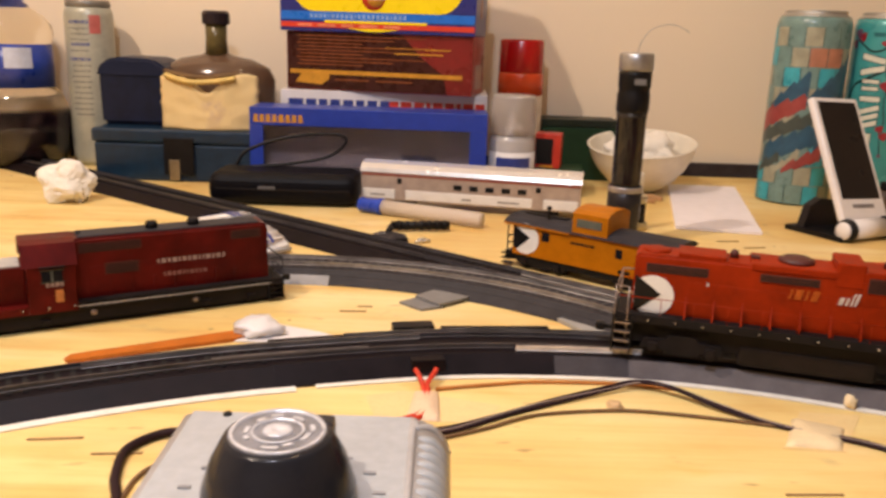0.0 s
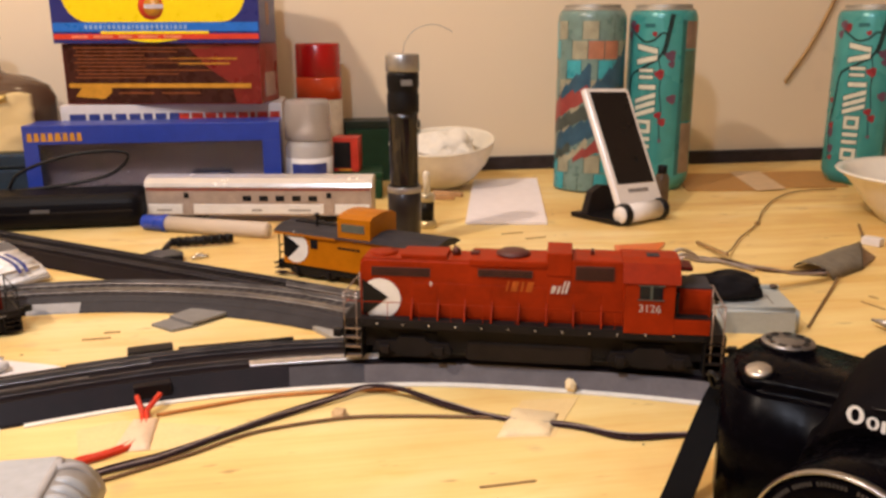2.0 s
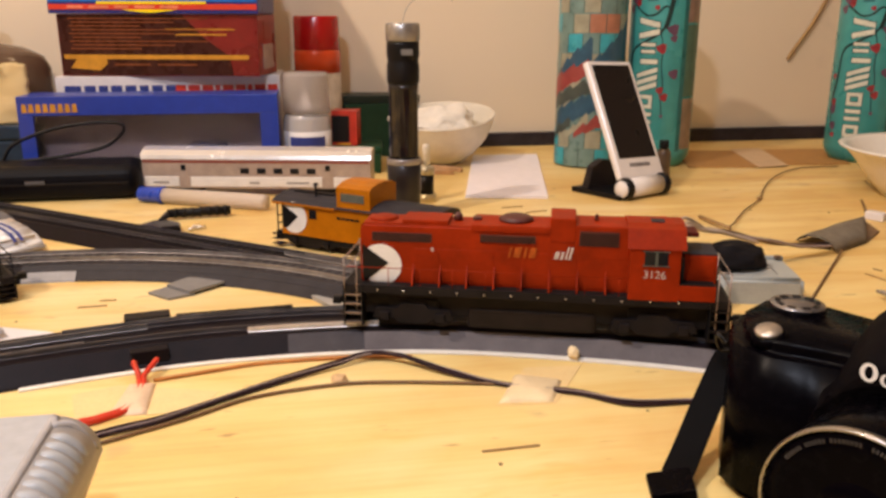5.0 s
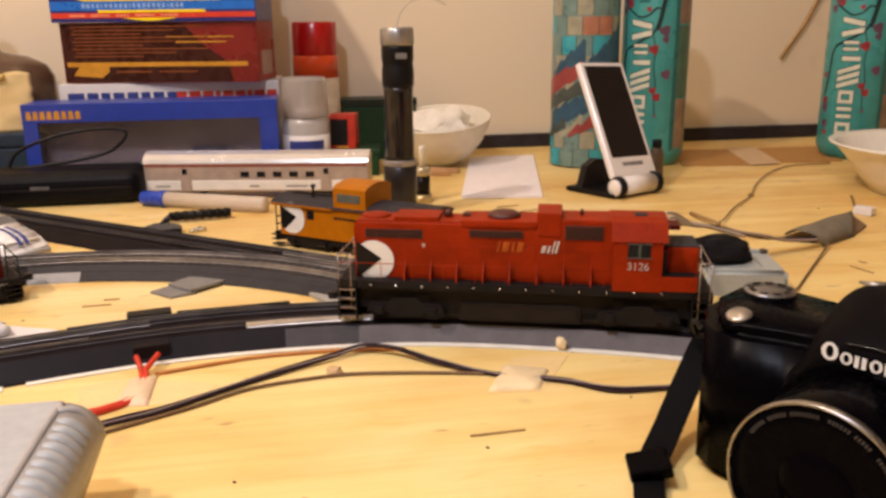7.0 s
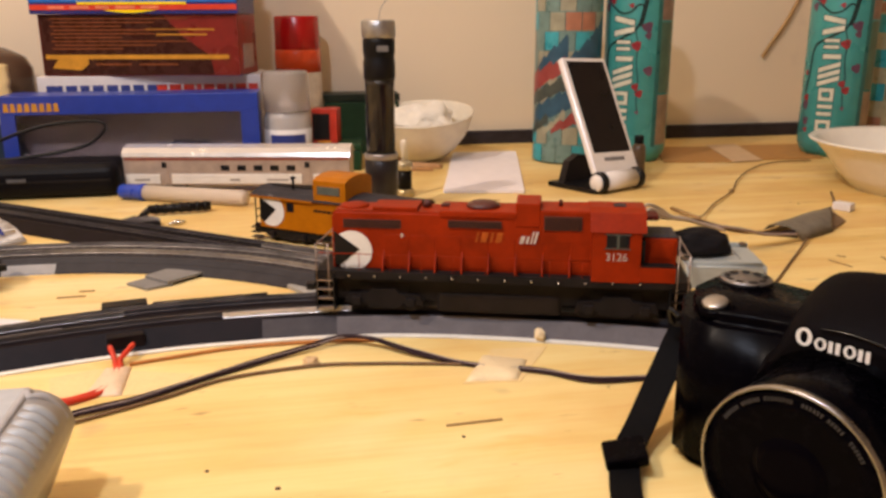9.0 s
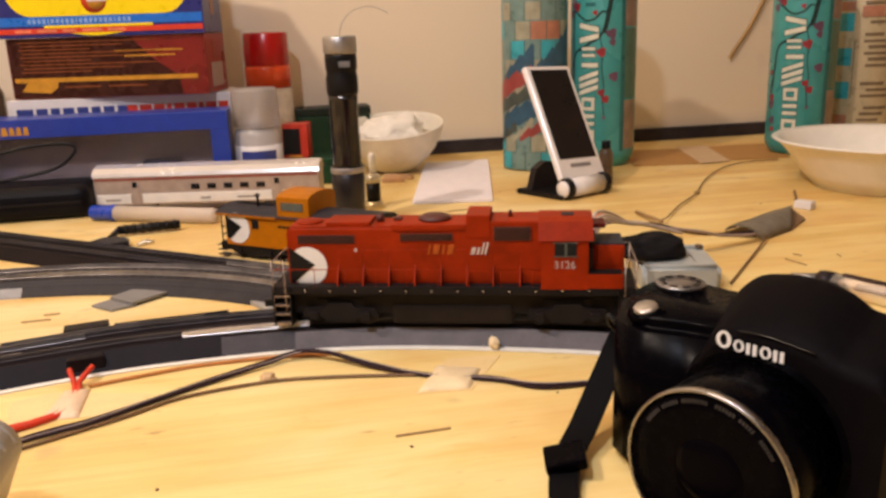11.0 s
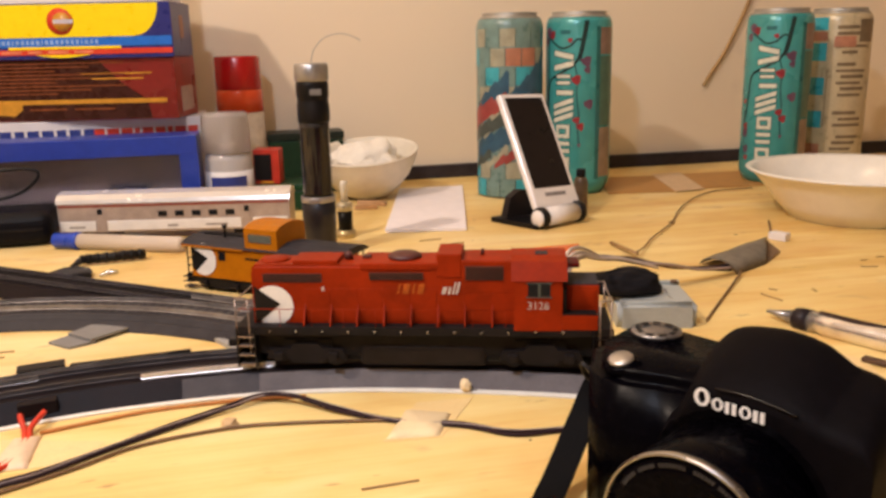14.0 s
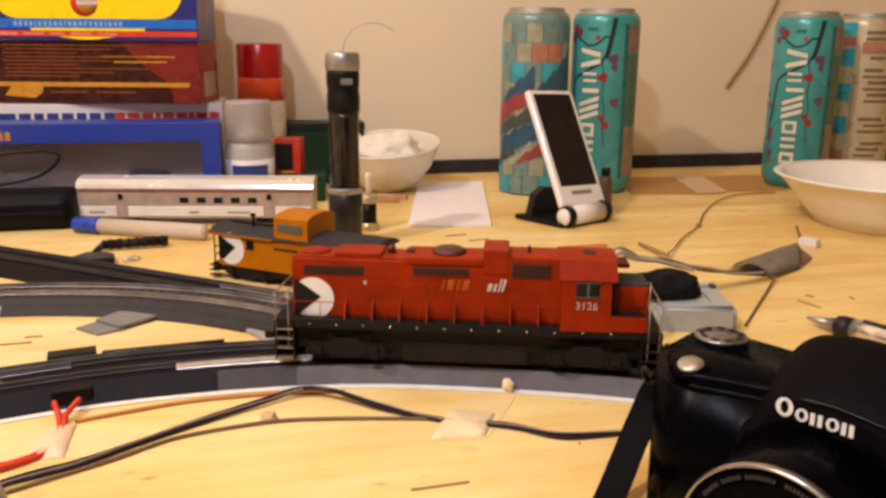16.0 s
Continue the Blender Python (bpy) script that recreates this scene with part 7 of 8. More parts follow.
def strap(pts, half, thick=0.0008):
    """A flat woven strap through (x, y, z, twist) in metres and degrees."""
    path = smooth_path([p[:3] for p in pts], 8)
    tw = smooth_path([(p[3], 0, 0) for p in pts], 8)
    bm, rings = bmesh.new(), []
    for k, q in enumerate(path):
        d = (path[min(k + 1, len(path) - 1)] - path[max(k - 1, 0)]).normalized()
        a = radians(tw[k].x)
        w = Vector((math.cos(a), math.sin(a), 0))
        w = (w - w.dot(d) * d).normalized()
        n_ = d.cross(w)
        rings.append([bm.verts.new(q + half * i * w + thick * j * n_) for i, j in ((-1, -1), (1, -1), (1, 1), (-1, 1))])
    for p, q in zip(rings, rings[1:]):
        for j in range(4):
            bm.faces.new((p[j], p[(j + 1) % 4], q[(j + 1) % 4], q[j])).smooth = False
    bm.faces.new(rings[0]), bm.faces.new(rings[-1])
    bmesh.ops.recalc_face_normals(bm, faces=bm.faces)
    return bm


inv = cm.matrix_basis.inverted()


def loc(x, y, z):
    return tuple(inv @ Vector((x, y, z)))


STRAPM = plain("woven_black_strap", (0.0028, 0.0025, 0.0030), 0.7, vary=0.4, scale=400, bump=0.4, spec=0.2)
p1 = [(*loc(0.2480, 0.2650, 0.046), 20), (*loc(0.2435, 0.2720, 0.038), 25), (*loc(0.2360, 0.2690, 0.026), 30), (*loc(0.2200, 0.2540, 0.010), 30), (*loc(0.2070, 0.2375, 0.0045), 28), (*loc(0.1990, 0.2170, 0.0020), 16), (*loc(0.1945, 0.1950, 0.0014), 10), (*loc(0.1930, 0.1650, 0.0014), 8), (*loc(0.1960, 0.1200, 0.0014), 8)]
st_ = part("neck_strap", strap(p1, 0.0053), STRAPM, cm, "flat woven black neck strap")
bm = box(bmesh.new(), -0.0076, 0.0076, -0.0066, 0.0066, -0.0020, 0.0024, 0.0012)
part("strap_slider", bm, CAMB, st_, "black plastic strap slider", inv @ pose(0.2062, 0.2368, 0.0066, 6, -12, -14))

# ---- wires ----
WIREBLACK = plain("black_wire_sleeve", (0.022, 0.009, 0.012), 0.6, spec=0.35)
WIREGREY = plain("pale_wire_sleeve", (0.30, 0.23, 0.21), 0.45)
WIREBROWN = plain("brown_wire_sleeve", (0.16, 0.085, 0.035), 0.5)
WIRERED = plain("red_wire_sleeve", (0.58, 0.030, 0.008), 0.4)
WIREORANGE = plain("orange_wire_sleeve", (0.50, 0.19, 0.04), 0.5)
TAPEPALE = plain("cream_masking_tape", (0.80, 0.64, 0.39), 0.55, vary=0.08)
TAPEFAINT = plain("faint_cream_tape", (0.81, 0.60, 0.285), 0.5, vary=0.05)
TAPEPINK = plain("pinkish_tape", (0.78, 0.57, 0.38), 0.5, vary=0.08)

run = [(-0.014, 0.305), (0.000, 0.316), (0.012, 0.322), (0.025, 0.327), (0.048, 0.341), (0.072, 0.357), (0.098, 0.370), (0.113, 0.374), (0.128, 0.369), (0.148, 0.354), (0.172, 0.336), (0.201, 0.324), (0.220, 0.311), (0.248, 0.307), (0.278, 0.303)]
lone("black_cable", tube(bmesh.new(), [(x, y + 0.0006, 0.0012 + 0.0035 * math.exp(-((x - 0.122) / 0.02) ** 2)) for x, y in run], 0.00088, 8, 8), WIREBLACK, "thin black cable running over the bench to the controller", "cable", None, "cables")
lone("black_cable", tube(bmesh.new(), [(x + 0.0008, y - 0.0024 - 0.0012 * math.sin(x * 95), 0.0012 + 0.0035 * math.exp(-((x - 0.122) / 0.02) ** 2)) for x, y in run], 0.00082, 8, 8), WIREBLACK, "thin black cable running over the bench to the controller", "cable", None, "cables")
lone("pale_wire", tube(bmesh.new(), [(x + 0.0010, y - 0.0010 - 0.0014 * math.sin(x * 70 + 1), 0.0019 + 0.0030 * math.exp(-((x - 0.122) / 0.02) ** 2)) for x, y in run], 0.00042, 6, 8), WIREGREY, "fine pale wire beside the black cable", "wire", None, "cables")
lone("brown_wire", tube(bmesh.new(), [(0.000, 0.307, 0.001), (0.012, 0.313, 0.001), (0.037, 0.326, 0.001), (0.062, 0.341, 0.001), (0.099, 0.348, 0.001), (0.125, 0.346, 0.001), (0.156, 0.340, 0.001), (0.176, 0.335, 0.001)], 0.0008, 6, 8), WIREBROWN, "fine brown wire lying on the bench", "wire", None, "cables")
lone("orange_wire", tube(bmesh.new(), [(0.016, 0.3655, 0.001), (0.035, 0.3705, 0.001), (0.060, 0.3765, 0.001), (0.085, 0.3780, 0.001), (0.110, 0.3775, 0.001), (0.135, 0.3735, 0.001)], 0.0009, 6, 8), WIREORANGE, "thin orange-brown wire along the track edge", "wire", None, "cables")
lone("red_wire", tube(bmesh.new(), [(0.0060, 0.3760, 0.0060), (0.0075, 0.3715, 0.0055), (0.0095, 0.3670, 0.0030), (0.0105, 0.3620, 0.0012), (0.0110, 0.3500, 0.0010), (0.0085, 0.3385, 0.0010), (0.0000, 0.3310, 0.0014), (-0.0100, 0.3240, 0.0020), (-0.0160, 0.3000, 0.0030), (-0.0160, 0.2600, 0.0060)], 0.0013, 8, 8), WIRERED, "red wire from the track terminal to the controller", "wire", None, "cables")
lone("red_wire", tube(bmesh.new(), [(0.0160, 0.3775, 0.0060), (0.0148, 0.3725, 0.0055), (0.0120, 0.3670, 0.0030), (0.0125, 0.3620, 0.0012), (0.0128, 0.3500, 0.0010), (0.0100, 0.3365, 0.0010), (0.0010, 0.3290, 0.0014), (-0.0085, 0.3215, 0.0020), (-0.0130, 0.3000, 0.0030), (-0.0130, 0.2600, 0.0060)], 0.0013, 8, 8), WIRERED, "red wire from the track terminal to the controller", "wire", None, "cables")
lone("black_cable", tube(bmesh.new(), [(-0.0500, 0.2590, 0.012), (-0.0580, 0.2800, 0.010), (-0.0780, 0.3050, 0.005), (-0.0950, 0.3120, 0.0022), (-0.1060, 0.2980, 0.0020), (-0.1030, 0.2770, 0.0020), (-0.0960, 0.2580, 0.0020), (-0.0920, 0.2200, 0.0020), (-0.0900, 0.1500, 0.0020)], 0.0019, 8, 8), WIREBLACK, "black mains cable curling from the controller", "cable", None, "cables")
lone("brown_wire", tube(bmesh.new(), [(-0.0640, 0.2590, 0.006), (-0.0760, 0.2820, 0.003), (-0.0900, 0.2880, 0.0012), (-0.0960, 0.2740, 0.0012), (-0.0930, 0.2400, 0.0012)], 0.0009, 6, 8), WIREBROWN, "fine brown wire beside the mains cable", "wire", None, "cables")
lone("red_wire", tube(bmesh.new(), [(-0.0690, 0.2300, 0.020), (-0.0760, 0.2300, 0.014), (-0.0830, 0.2200, 0.006), (-0.0850, 0.1900, 0.003)], 0.0022, 8, 8), WIRERED, "thick red wire at the controller's side", "wire", None, "cables")


def tape(pts, material, label, z=0.0021):
    """A piece of tape pressed on the bench, slightly domed over what it holds."""
    cx, cy = sum(p[0] for p in pts) / len(pts), sum(p[1] for p in pts) / len(pts)
    bm = bmesh.new()
    ring, up = [], []
    fine = []
    for k, p in enumerate(pts):
        q = pts[(k + 1) % len(pts)]
        for s in range(6):
            f = s / 6
            fine.append((p[0] + (q[0] - p[0]) * f + 0.0004 * noise.noise((k * 3 + f * 5, 1, 2)), p[1] + (q[1] - p[1]) * f + 0.0004 * noise.noise((k * 3 + f * 5, 7, 2))))
    for x, y in fine:
        ring.append(bm.verts.new((x, y, 0.0003)))
        up.append(bm.verts.new((cx + (x - cx) * 0.82, cy + (y - cy) * 0.82, z)))
    low = [bm.verts.new((x, y, 0.0001)) for x, y in fine]
    c = bm.verts.new((cx, cy, z + 0.0004))
    n = len(fine)
    for k in range(n):
        j = (k + 1) % n
        bm.faces.new((ring[k], ring[j], up[j], up[k])).smooth = True
        bm.faces.new((up[k], up[j], c)).smooth = True
        bm.faces.new((low[j], low[k], ring[k], ring[j]))
    bm.faces.new(low[::-1])
    bmesh.ops.recalc_face_normals(bm, faces=bm.faces)
    return lone("tape_piece", bm, material, label, "tape", None, "tape pieces")


lone("tape_piece", slab(bmesh.new(), [(0.1640, 0.3180), (0.1900, 0.3160), (0.2130, 0.3520), (0.1860, 0.3540)], 0.0001, 0.0003), TAPEFAINT, "faint wide piece of cream tape under the cables", "tape", None, "tape pieces")
tape([(0.1660, 0.3200), (0.1890, 0.3170), (0.1990, 0.3370), (0.1790, 0.3460)], TAPEPALE, "piece of cream masking tape holding the cables")
lone("tape_piece", slab(bmesh.new(), [(-0.0170, 0.3570), (0.0010, 0.3640), (0.0460, 0.3510), (0.0400, 0.3320), (0.0180, 0.3330), (-0.0100, 0.3330)], 0.0001, 0.0003), TAPEFAINT, "wide faint piece of cream tape on the bench", "tape", None, "tape pieces")
tape([(0.0030, 0.3340), (0.0185, 0.3330), (0.0175, 0.3630), (0.0060, 0.3630)], TAPEPINK, "piece of pinkish tape holding the red wires")


def lump(name, label, category, at, s, material, seed, flat=0.6, group=""):
    bm = bmesh.new()
    bmesh.ops.create_icosphere(bm, subdivisions=3, radius=1.0)
    for v in bm.verts:
        d = v.co.normalized()
        r = 1 + 0.4 * noise.noise(d * 2 + Vector((seed, 0, 0))) + 0.15 * noise.noise(d * 6 + Vector((0, seed, 0)))
        v.co = Vector((d.x * s * r, d.y * s * r, max(0.0, s * flat * (0.7 + d.z * r))))
    for f in bm.faces:
        f.smooth = True
    return lone(name, bm, material, label, category, pose(*at), group)


lump("plaster_lump", "small tan lump stuck to the bench", "lump", (0.0990, 0.3520, 0.0001), 0.0036, plain("tan_lump", (0.62, 0.42, 0.22), 0.7), 2.0, 0.55)
lump("paper_scrap", "small yellowish paper scrap at the track edge", "paper scrap", (0.2115, 0.3590, 0.0012), 0.0027, TAPEPALE, 5.0, 1.3)
lump("paper_scrap", "white torn paper scrap beside the curve", "paper scrap", (-0.083, 0.434, 0.0001), 0.0125, BOXWHITE, 8.0, 0.42)
lone("paper_scrap", slab(bmesh.new(), [(-0.093, 0.419), (-0.070, 0.419), (-0.035, 0.4275), (-0.048, 0.4360), (-0.080, 0.449), (-0.095, 0.442)], 0.0002, 0.0011), BOXWHITE, "white torn paper scrap beside the curve", "paper scrap")

# orange stick
lone("orange_stick", slab(bmesh.new(), [(-0.1700, 0.3860), (-0.1670, 0.3835), (-0.0930, 0.4200), (-0.0880, 0.4250), (-0.0940, 0.4330), (-0.1690, 0.3915)], 0.0002, 0.0022), plain("orange_stained_wood", (0.50, 0.135, 0.010), 0.5), "flat orange-stained wooden stick beside the curve", "stick")

# grey plates
gp = thing("grey_plastic_plate", "two flat grey plastic pieces overlapping beside the branch", "plastic plate")
PLATE = plain("grey_plate_plastic", (0.20, 0.195, 0.19), 0.5)
part("plate", slab(bmesh.new(), [(-0.0075, 0.4920), (0.0060, 0.4790), (0.0200, 0.4860), (0.0040, 0.5030)], 0.0002, 0.0016), PLATE, gp)
part("plate", slab(bmesh.new(), [(0.0020, 0.5000), (0.0175, 0.4845), (0.0360, 0.5010), (0.0140, 0.5140)], 0.0018, 0.0034), PLATE, gp)
lone("grey_plastic_plate", slab(bmesh.new(), [(0.0880, 0.4680), (0.1020, 0.4430), (0.1150, 0.4420), (0.1060, 0.4720)], 0.0002, 0.0026), plain("pale_grey_plate", (0.34, 0.33, 0.31), 0.5), "pale grey plastic piece by the turnout", "plastic plate")

# black broken part with rod
bp = thing("black_model_part", "broken black plastic model part with a ribbed rod", "model part", pose(-0.0230, 0.648, 0))
bm = slab(bmesh.new(), [(-0.019, -0.004), (-0.004, -0.016), (0.015, -0.012), (0.013, 0.003), (0.002, 0.012), (-0.009, 0.012)], 0.0002, 0.0055)
bmesh.ops.bevel(bm, geom=list(bm.edges), offset=0.0012, segments=2, affect="EDGES")
part("bracket", bm, BLACK, bp)
bm = rod(bmesh.new(), (-0.001, 0.033, 0.0052), (0.048, 0.040, 0.0052), 0.0036, 14)
for k in range(7):
    rod(bm, (0.004 + 0.0064 * k, 0.0337 + 0.00091 * k, 0.0052), (0.0068 + 0.0064 * k, 0.0341 + 0.00091 * k, 0.0052), 0.0042, 14)
rod(bm, (-0.001, 0.033, 0.0048), (-0.003, 0.008, 0.0040), 0.0026, 10)
part("ribbed_rod", bm, BLACK, bp)
bm = bmesh.new()
for x, y in ((0.020, -0.008), (0.026, -0.004), (0.022, 0.0)):
    rod(bm, (x, y, 0.0016), (x + 0.006, y + 0.002, 0.0022), 0.0014, 8)
part("metal_bits", bm, STEEL, bp, "small bright metal bits")

# wood splinters and crumbs
SPL = plain("dark_splinter", (0.33, 0.20, 0.08), 0.7)
for x, y, a, ln in ((-0.0430, 0.4740, 4, 0.016), (-0.0330, 0.4840, 2, 0.009), (0.150, 0.2808, 3, 0.023), (0.548, 0.500, -20, 0.012), (0.560, 0.515, 0, 0.006), (0.578, 0.520, -8, 0.006), (0.570, 0.500, -6, 0.010), (0.478, 0.455, 80, 0.006), (0.440, 0.461, -75, 0.018), (0.452, 0.470, -60, 0.006), (-0.120, 0.296, 6, 0.020), (0.252, 0.680, 10, 0.02), (0.268, 0.660, 14, 0.02), (-0.1500, 0.3060, 8, 0.022)):
    lone("wood_splinter", box(bmesh.new(), 0, ln, -0.0005, 0.0005, 0.0, 0.0007, 0.0002, 1), SPL, "dark wood splinter on the bench", "splinter", pose(x, y, 0.0001, 0, 0, a), "wood splinters")
rng = random.Random(11)
for x, y in ((-0.0700, 0.4560), (0.0600, 0.2630), (0.0850, 0.2470), (0.1550, 0.2710), (0.0890, 0.2390), (0.1190, 0.2270), (0.2260, 0.3030), (0.460, 0.640), (0.520, 0.620)):
    lump("crumb", "tiny dark crumb on the bench", "crumb", (x, y, 0.0001), 0.0005 + 0.0004 * rng.random(), plain("dark_crumb", (0.09, 0.05, 0.025), 0.7), x * 50, 0.35, "crumbs")

# ---- right of the red locomotive ----
mt = thing("grey_plastic_housing", "pale blue-grey plastic housing lying behind the locomotive", "housing", pose(0.3210, 0.4245, 0, 0, 0, -14.5))
HOUS = plain("blue_grey_plastic", (0.36, 0.385, 0.37), 0.4, vary=0.06)
bm = slab(bmesh.new(), [(0.0, 0.0), (0.047, 0.0), (0.047, 0.041), (0.0, 0.041)], 0.0, 0.0158)
bmesh.ops.bevel(bm, geom=[e for e in bm.edges if e.verts[0].co.z + e.verts[1].co.z > 0.01], offset=0.0028, segments=6, affect="EDGES")
for f in bm.faces:
    f.smooth = f.calc_area() < 1e-4
part("shell", bm, HOUS, mt)
part("back_rim", box(bmesh.new(), 0.004, 0.045, 0.0380, 0.0406, 0.0156, 0.0182, 0.0008), HOUS, mt)
part("end_knob", lathe(bmesh.new(), [(0, 0), (0.0024, 0), (0.0020, 0.0014), (0, 0.0014)], 16, (0.0415, 0.0380, 0.0172)), plain("brown_knob", (0.10, 0.06, 0.04), 0.5), mt, "small brown knob")
part("seam", box(bmesh.new(), 0.0330, 0.0334, 0.008, 0.037, 0.0157, 0.0160), plain("brown_seam", (0.14, 0.12, 0.11), 0.6), mt)
FOAM = plain("black_foam_pad", (0.006, 0.005, 0.007), 0.8)
bm = bmesh.new()
bmesh.ops.create_icosphere(bm, subdivisions=4, radius=1.0)
for v in bm.verts:
    d = v.co.normalized()
    r = 1 + 0.26 * noise.noise(d * 1.6 + Vector((3, 0, 0))) + 0.10 * noise.noise(d * 5)
    v.co = Vector((d.x * 0.0225 * r, d.y * 0.0130 * r, max(0.0, 0.0068 + d.z * 0.0086 * r)))
for f in bm.faces:
    f.smooth = True
lone("black_foam", bm, FOAM, "black foam lump resting on the grey housing", "foam", pose(0.3335, 0.4420, 0.0159, 0, 0, -12))
PALEWIRE = plain("dirty_white_wire_sleeve", (0.52, 0.44, 0.38), 0.45, vary=0.25)
for off, rise in ((0.0, 0.0), (0.0032, 0.0018), (-0.0030, -0.0012)):
    lone("pale_wire", tube(bmesh.new(), [(0.2790, 0.4010 + off, 0.0490), (0.2835, 0.4060 + off, 0.0520 + rise), (0.2920, 0.4150 + off, 0.0515 + rise), (0.3050, 0.4290 + off, 0.0455 + rise), (0.3200, 0.4440 + off, 0.0385), (0.3360, 0.4600 + off, 0.0330), (0.3560, 0.4760 + off, 0.0250), (0.3760, 0.4860 + off, 0.0180)], 0.0010, 8, 8), PALEWIRE, "dirty white wire arching from the cab over black foam", "wire", None, "loose wires")
lone("orange_plastic_piece", slab(bmesh.new(), [(0.318, 0.562), (0.350, 0.584), (0.376, 0.622), (0.332, 0.620)], 0.0002, 0.0025), Mat("orange_translucent", 0.3).colour((0.85, 0.20, 0.03)).set(Transmission_Weight=0.2).m, "thin orange plastic piece on the bench", "plastic piece")
for k, (mtl, off) in enumerate(((WIREBLACK, 0.0), (WIREBROWN, 0.003), (WIREGREY, -0.0035), (WIREBLACK, 0.006))):
    lone("loose_wire", tube(bmesh.new(), [(0.296, 0.446 + off, 0.030), (0.312, 0.470 + off, 0.033), (0.336, 0.482 + off, 0.029 - 0.3 * off), (0.362, 0.487 + off, 0.023), (0.390, 0.491 + off * 0.7, 0.016 - 0.3 * off), (0.415, 0.498 + off * 0.5, 0.010), (0.446, 0.508 + off * 0.4, 0.0040 + 0.001 * k)], 0.0011, 8, 8), mtl, "loose wire running from the locomotive to the grey tape", "wire", None, "loose wires")

# grey cloth tape with white tag
bm = bmesh.new()
NX, NY = 14, 8
vs = {}
a0, b0, c0, e0 = Vector((0.439, 0.540)), Vector((0.4500, 0.506)), Vector((0.4875, 0.5265)), Vector((0.531, 0.592))
for i in range(NX + 1):
    for j in range(NY + 1):
        u, v = i / NX, j / NY
        p = (1 - u) * ((1 - v) * b0 + v * a0) + u * ((1 - v) * c0 + v * e0)
        z = 0.0030 + 0.0060 * math.sin(math.pi * v) ** 0.7 * (0.8 + 0.3 * math.sin(3 * u)) + 0.001 * noise.noise((u * 5, v * 4, 0))
        if j in (0, NY):
            z = 0.0006
        vs[i, j] = bm.verts.new((p.x, p.y, z))
for i in range(NX):
    for j in range(NY):
        bm.faces.new((vs[i, j], vs[i + 1, j], vs[i + 1, j + 1], vs[i, j + 1])).smooth = True
bmesh.ops.solidify(bm, geom=list(bm.faces), thickness=0.0006)
gt = thing("grey_cloth_tape", "folded piece of dull grey cloth tape with a white tag", "tape")
part("cloth", bm, plain("grey_cloth", (0.34, 0.30, 0.235), 0.75, vary=0.15, scale=160, bump=0.4), gt)
part("end_flap", slab(bmesh.new(), [(0.4880, 0.5270), (0.5180, 0.5540), (0.5300, 0.5910), (0.5100, 0.5700)], 0.0004, 0.0016), plain("brown_tape_back", (0.20, 0.115, 0.055), 0.7, vary=0.3), gt, "brown gummed end of the tape")
part("tag", box(bmesh.new(), -0.0048, 0.0048, -0.0075, 0.0075, 0.0, 0.0066, 0.001), BOXWHITE, gt, "white plastic tag", pose(0.543, 0.592, 0.0002, 0, 0, 30))
# fine wire loop over the bench
lone("thin_wire", tube(bmesh.new(), [(0.402, 0.569, 0.006), (0.418, 0.590, 0.003), (0.448, 0.630, 0.002), (0.486, 0.672, 0.002), (0.520, 0.722, 0.002), (0.565, 0.775, 0.002), (0.610, 0.808, 0.002), (0.660, 0.815, 0.0016)], 0.00065, 8, 8), WIREBROWN, "thin brown wire curving over the bench", "wire", None, "loose wires")
lump("wire_knot", "small dark knot in the thin wire", "knot", (0.4880, 0.6750, 0.0005), 0.0022, SPL, 4.0, 0.8)
lone("wooden_stick", rod(bmesh.new(), (0.4034, 0.6190, 0.0018), (0.4005, 0.5640, 0.0060), 0.0015, 8), SPL, "short dark wooden stick by the wires", "stick")
lone("thin_wire", tube(bmesh.new(), [(0.454, 0.506, 0.003), (0.430, 0.480, 0.0015), (0.402, 0.449, 0.0010), (0.378, 0.422, 0.0010)], 0.0008, 8, 6), WIREBROWN, "thin brown wire end below the grey tape", "wire", None, "loose wires")
lone("thin_wire", tube(bmesh.new(), [(0.575, 0.655, 0.0012), (0.560, 0.630, 0.0012), (0.545, 0.608, 0.003)], 0.0010, 8, 6), WIREBROWN, "thin brown wire from the bowl to the tag", "wire", None, "loose wires")

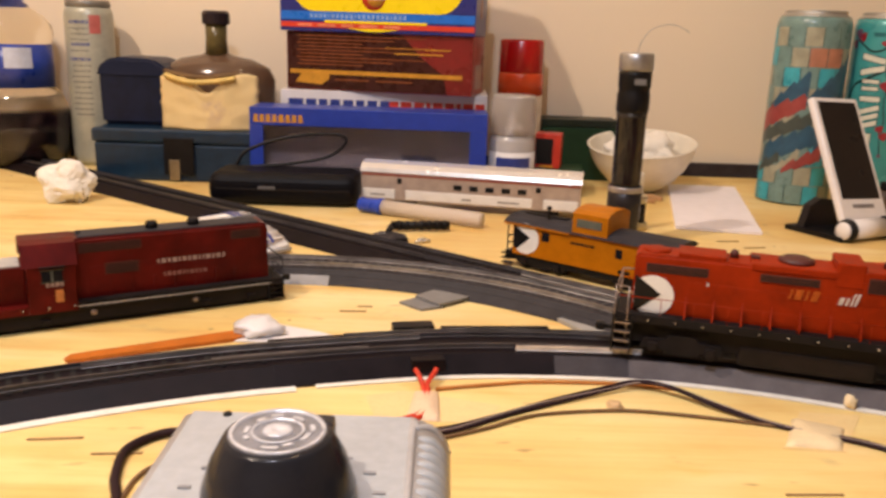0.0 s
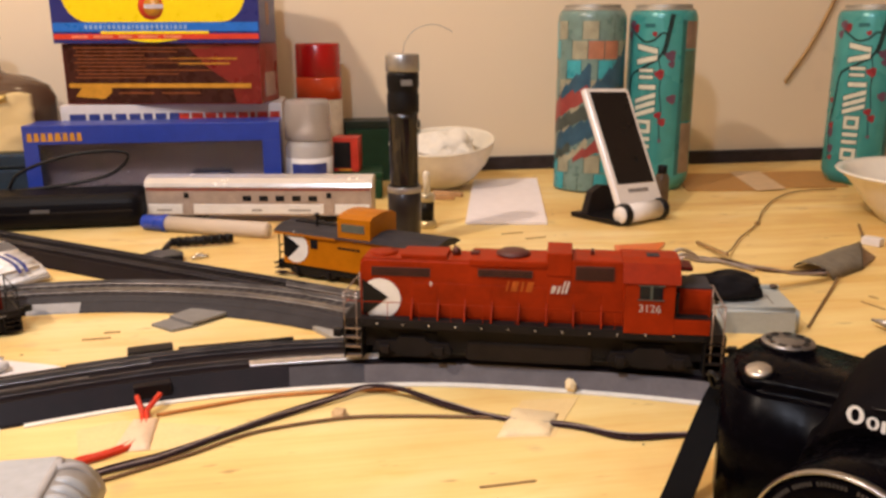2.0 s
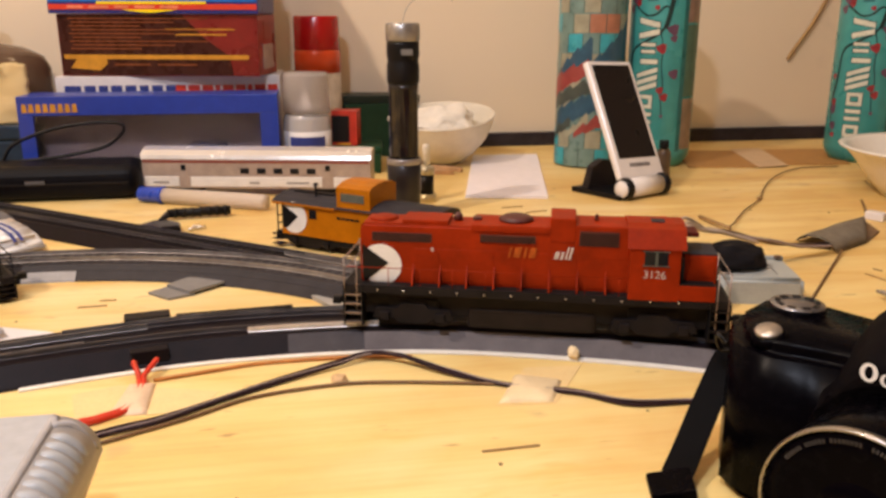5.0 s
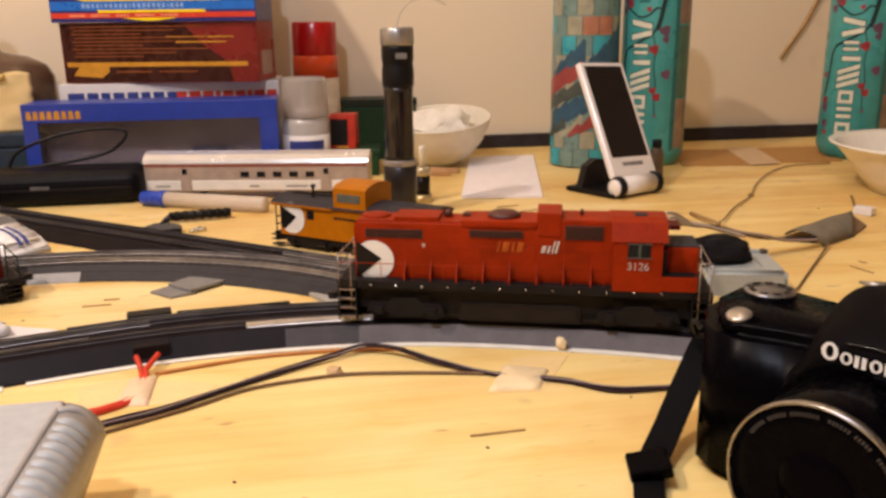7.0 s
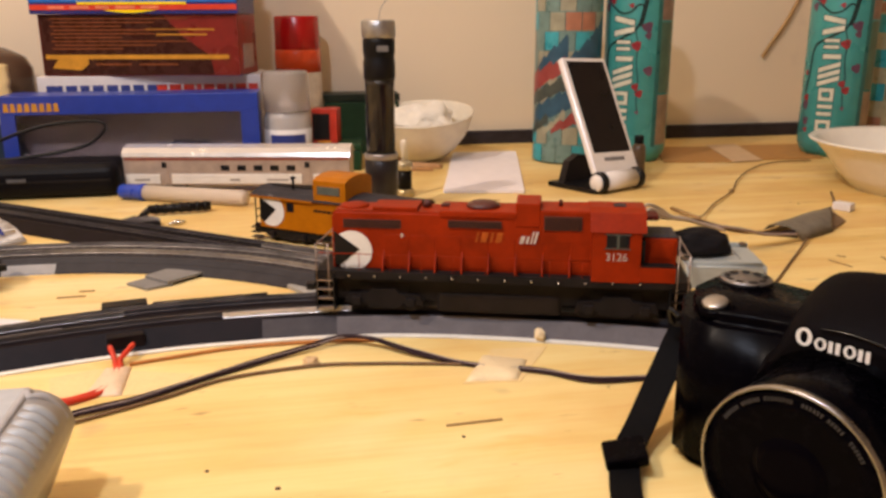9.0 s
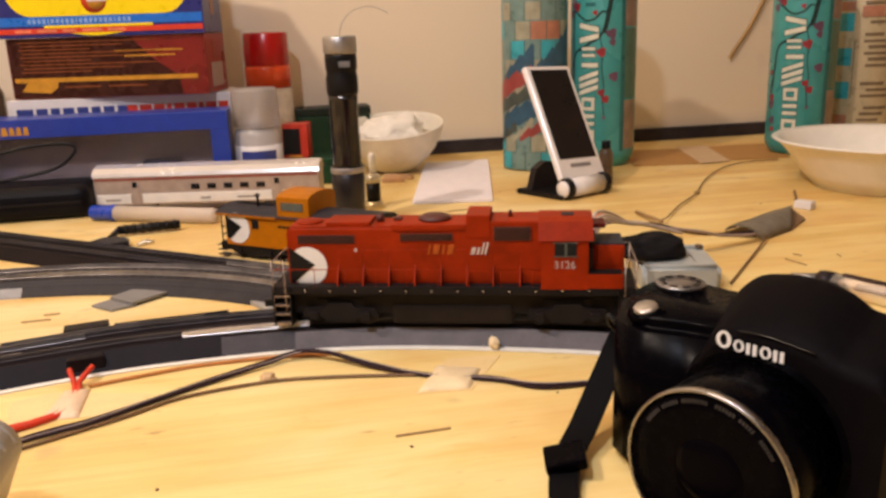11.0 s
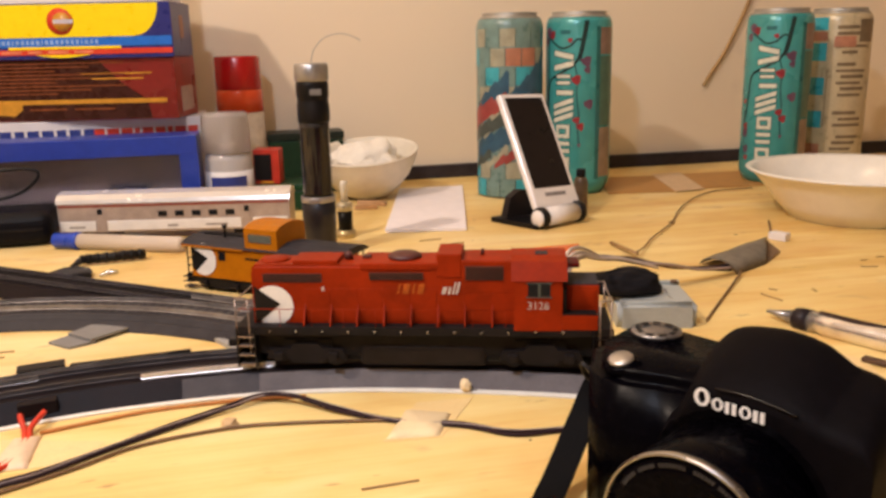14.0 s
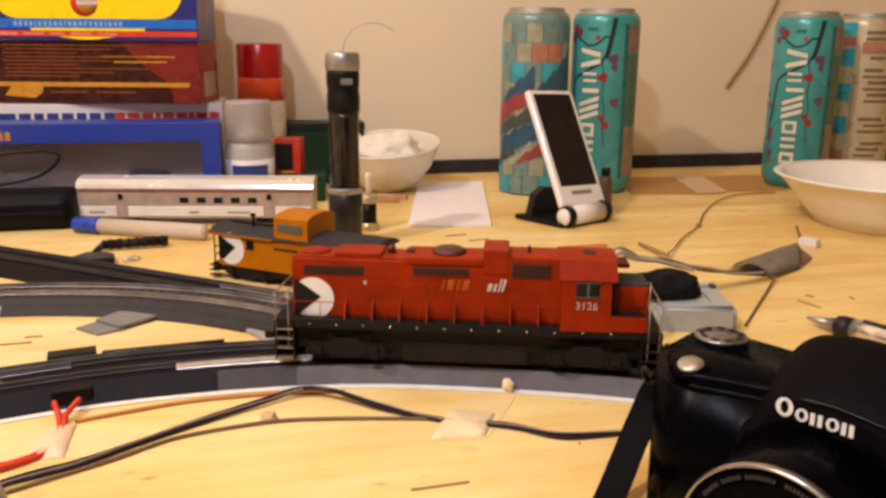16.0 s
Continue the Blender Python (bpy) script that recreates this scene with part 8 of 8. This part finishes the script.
# ballpoint pen
PEN_UP = radians(90)
pn = thing("ballpoint_pen", "silver ballpoint pen with dark grip", "pen", look((0.4150, 0.4165, 0.0050), (0.4690, 0.2975, 0.0072)) @ Matrix.Rotation(radians(180), 4, "Y"))
part("tip", lathe(bmesh.new(), [(0, 0), (0.0009, 0), (0.0012, 0.002), (0.0042, 0.0175), (0, 0.0175)], 24), plain("grey_pen_tip", (0.34, 0.32, 0.30), 0.3, 0.7), pn, "grey metal conical tip")
part("grip", lathe(bmesh.new(), [(0, 0.0176), (0.0048, 0.0176), (0.0060, 0.0185), (0.0066, 0.0215), (0.0067, 0.0275), (0, 0.0275)], 28), plain("dark_grip", (0.018, 0.012, 0.014), 0.45), pn, "dark rubber grip")
part("barrel", lathe(bmesh.new(), [(0, 0.0276), (0.0064, 0.0276), (0.0070, 0.045), (0.0069, 0.100), (0.0062, 0.122), (0.0046, 0.133), (0, 0.133)], 32), plain("satin_silver", (0.78, 0.74, 0.70), 0.22, 0.85), pn, "satin silver barrel")
bm = bmesh.new()
rings = []
for k in range(13):
    u = k / 12
    half = radians(30) * math.sin(math.pi * (0.08 + 0.92 * u)) ** 0.6 + 0.02
    z = 0.033 + 0.040 * u
    rings.append([bm.verts.new((r * math.cos(a), r * math.sin(a), z)) for r, a in ((0.0064, PEN_UP - half), (0.0073, PEN_UP - half), (0.0074, PEN_UP), (0.0073, PEN_UP + half), (0.0064, PEN_UP + half))])
for p, q in zip(rings, rings[1:]):
    for i in range(5):
        bm.faces.new((p[i], p[(i + 1) % 5], q[(i + 1) % 5], q[i]))
bm.faces.new(rings[0]), bm.faces.new(rings[-1])
bmesh.ops.recalc_face_normals(bm, faces=bm.faces)
part("inlay", bm, plain("dark_brown_inlay", (0.035, 0.018, 0.016), 0.4), pn, "dark brown inlay along the barrel")
lone("flat_brown_stick", box(bmesh.new(), 0, 0.040, -0.0030, 0.0030, 0, 0.0022, 0.0006), plain("dark_stained_stick", (0.075, 0.036, 0.018), 0.6, vary=0.3), "flat dark brown stick beside the pen", "stick", pose(0.4225, 0.3425, 0.0005, 0, 0, -61))
lone("tape_piece", slab(bmesh.new(), [(0.4150, 0.3580), (0.4245, 0.3440), (0.4160, 0.3190), (0.3990, 0.3213)], 0.0001, 0.0003), TAPEFAINT, "faint cream tape beside the brown stick", "tape", None, "tape pieces")
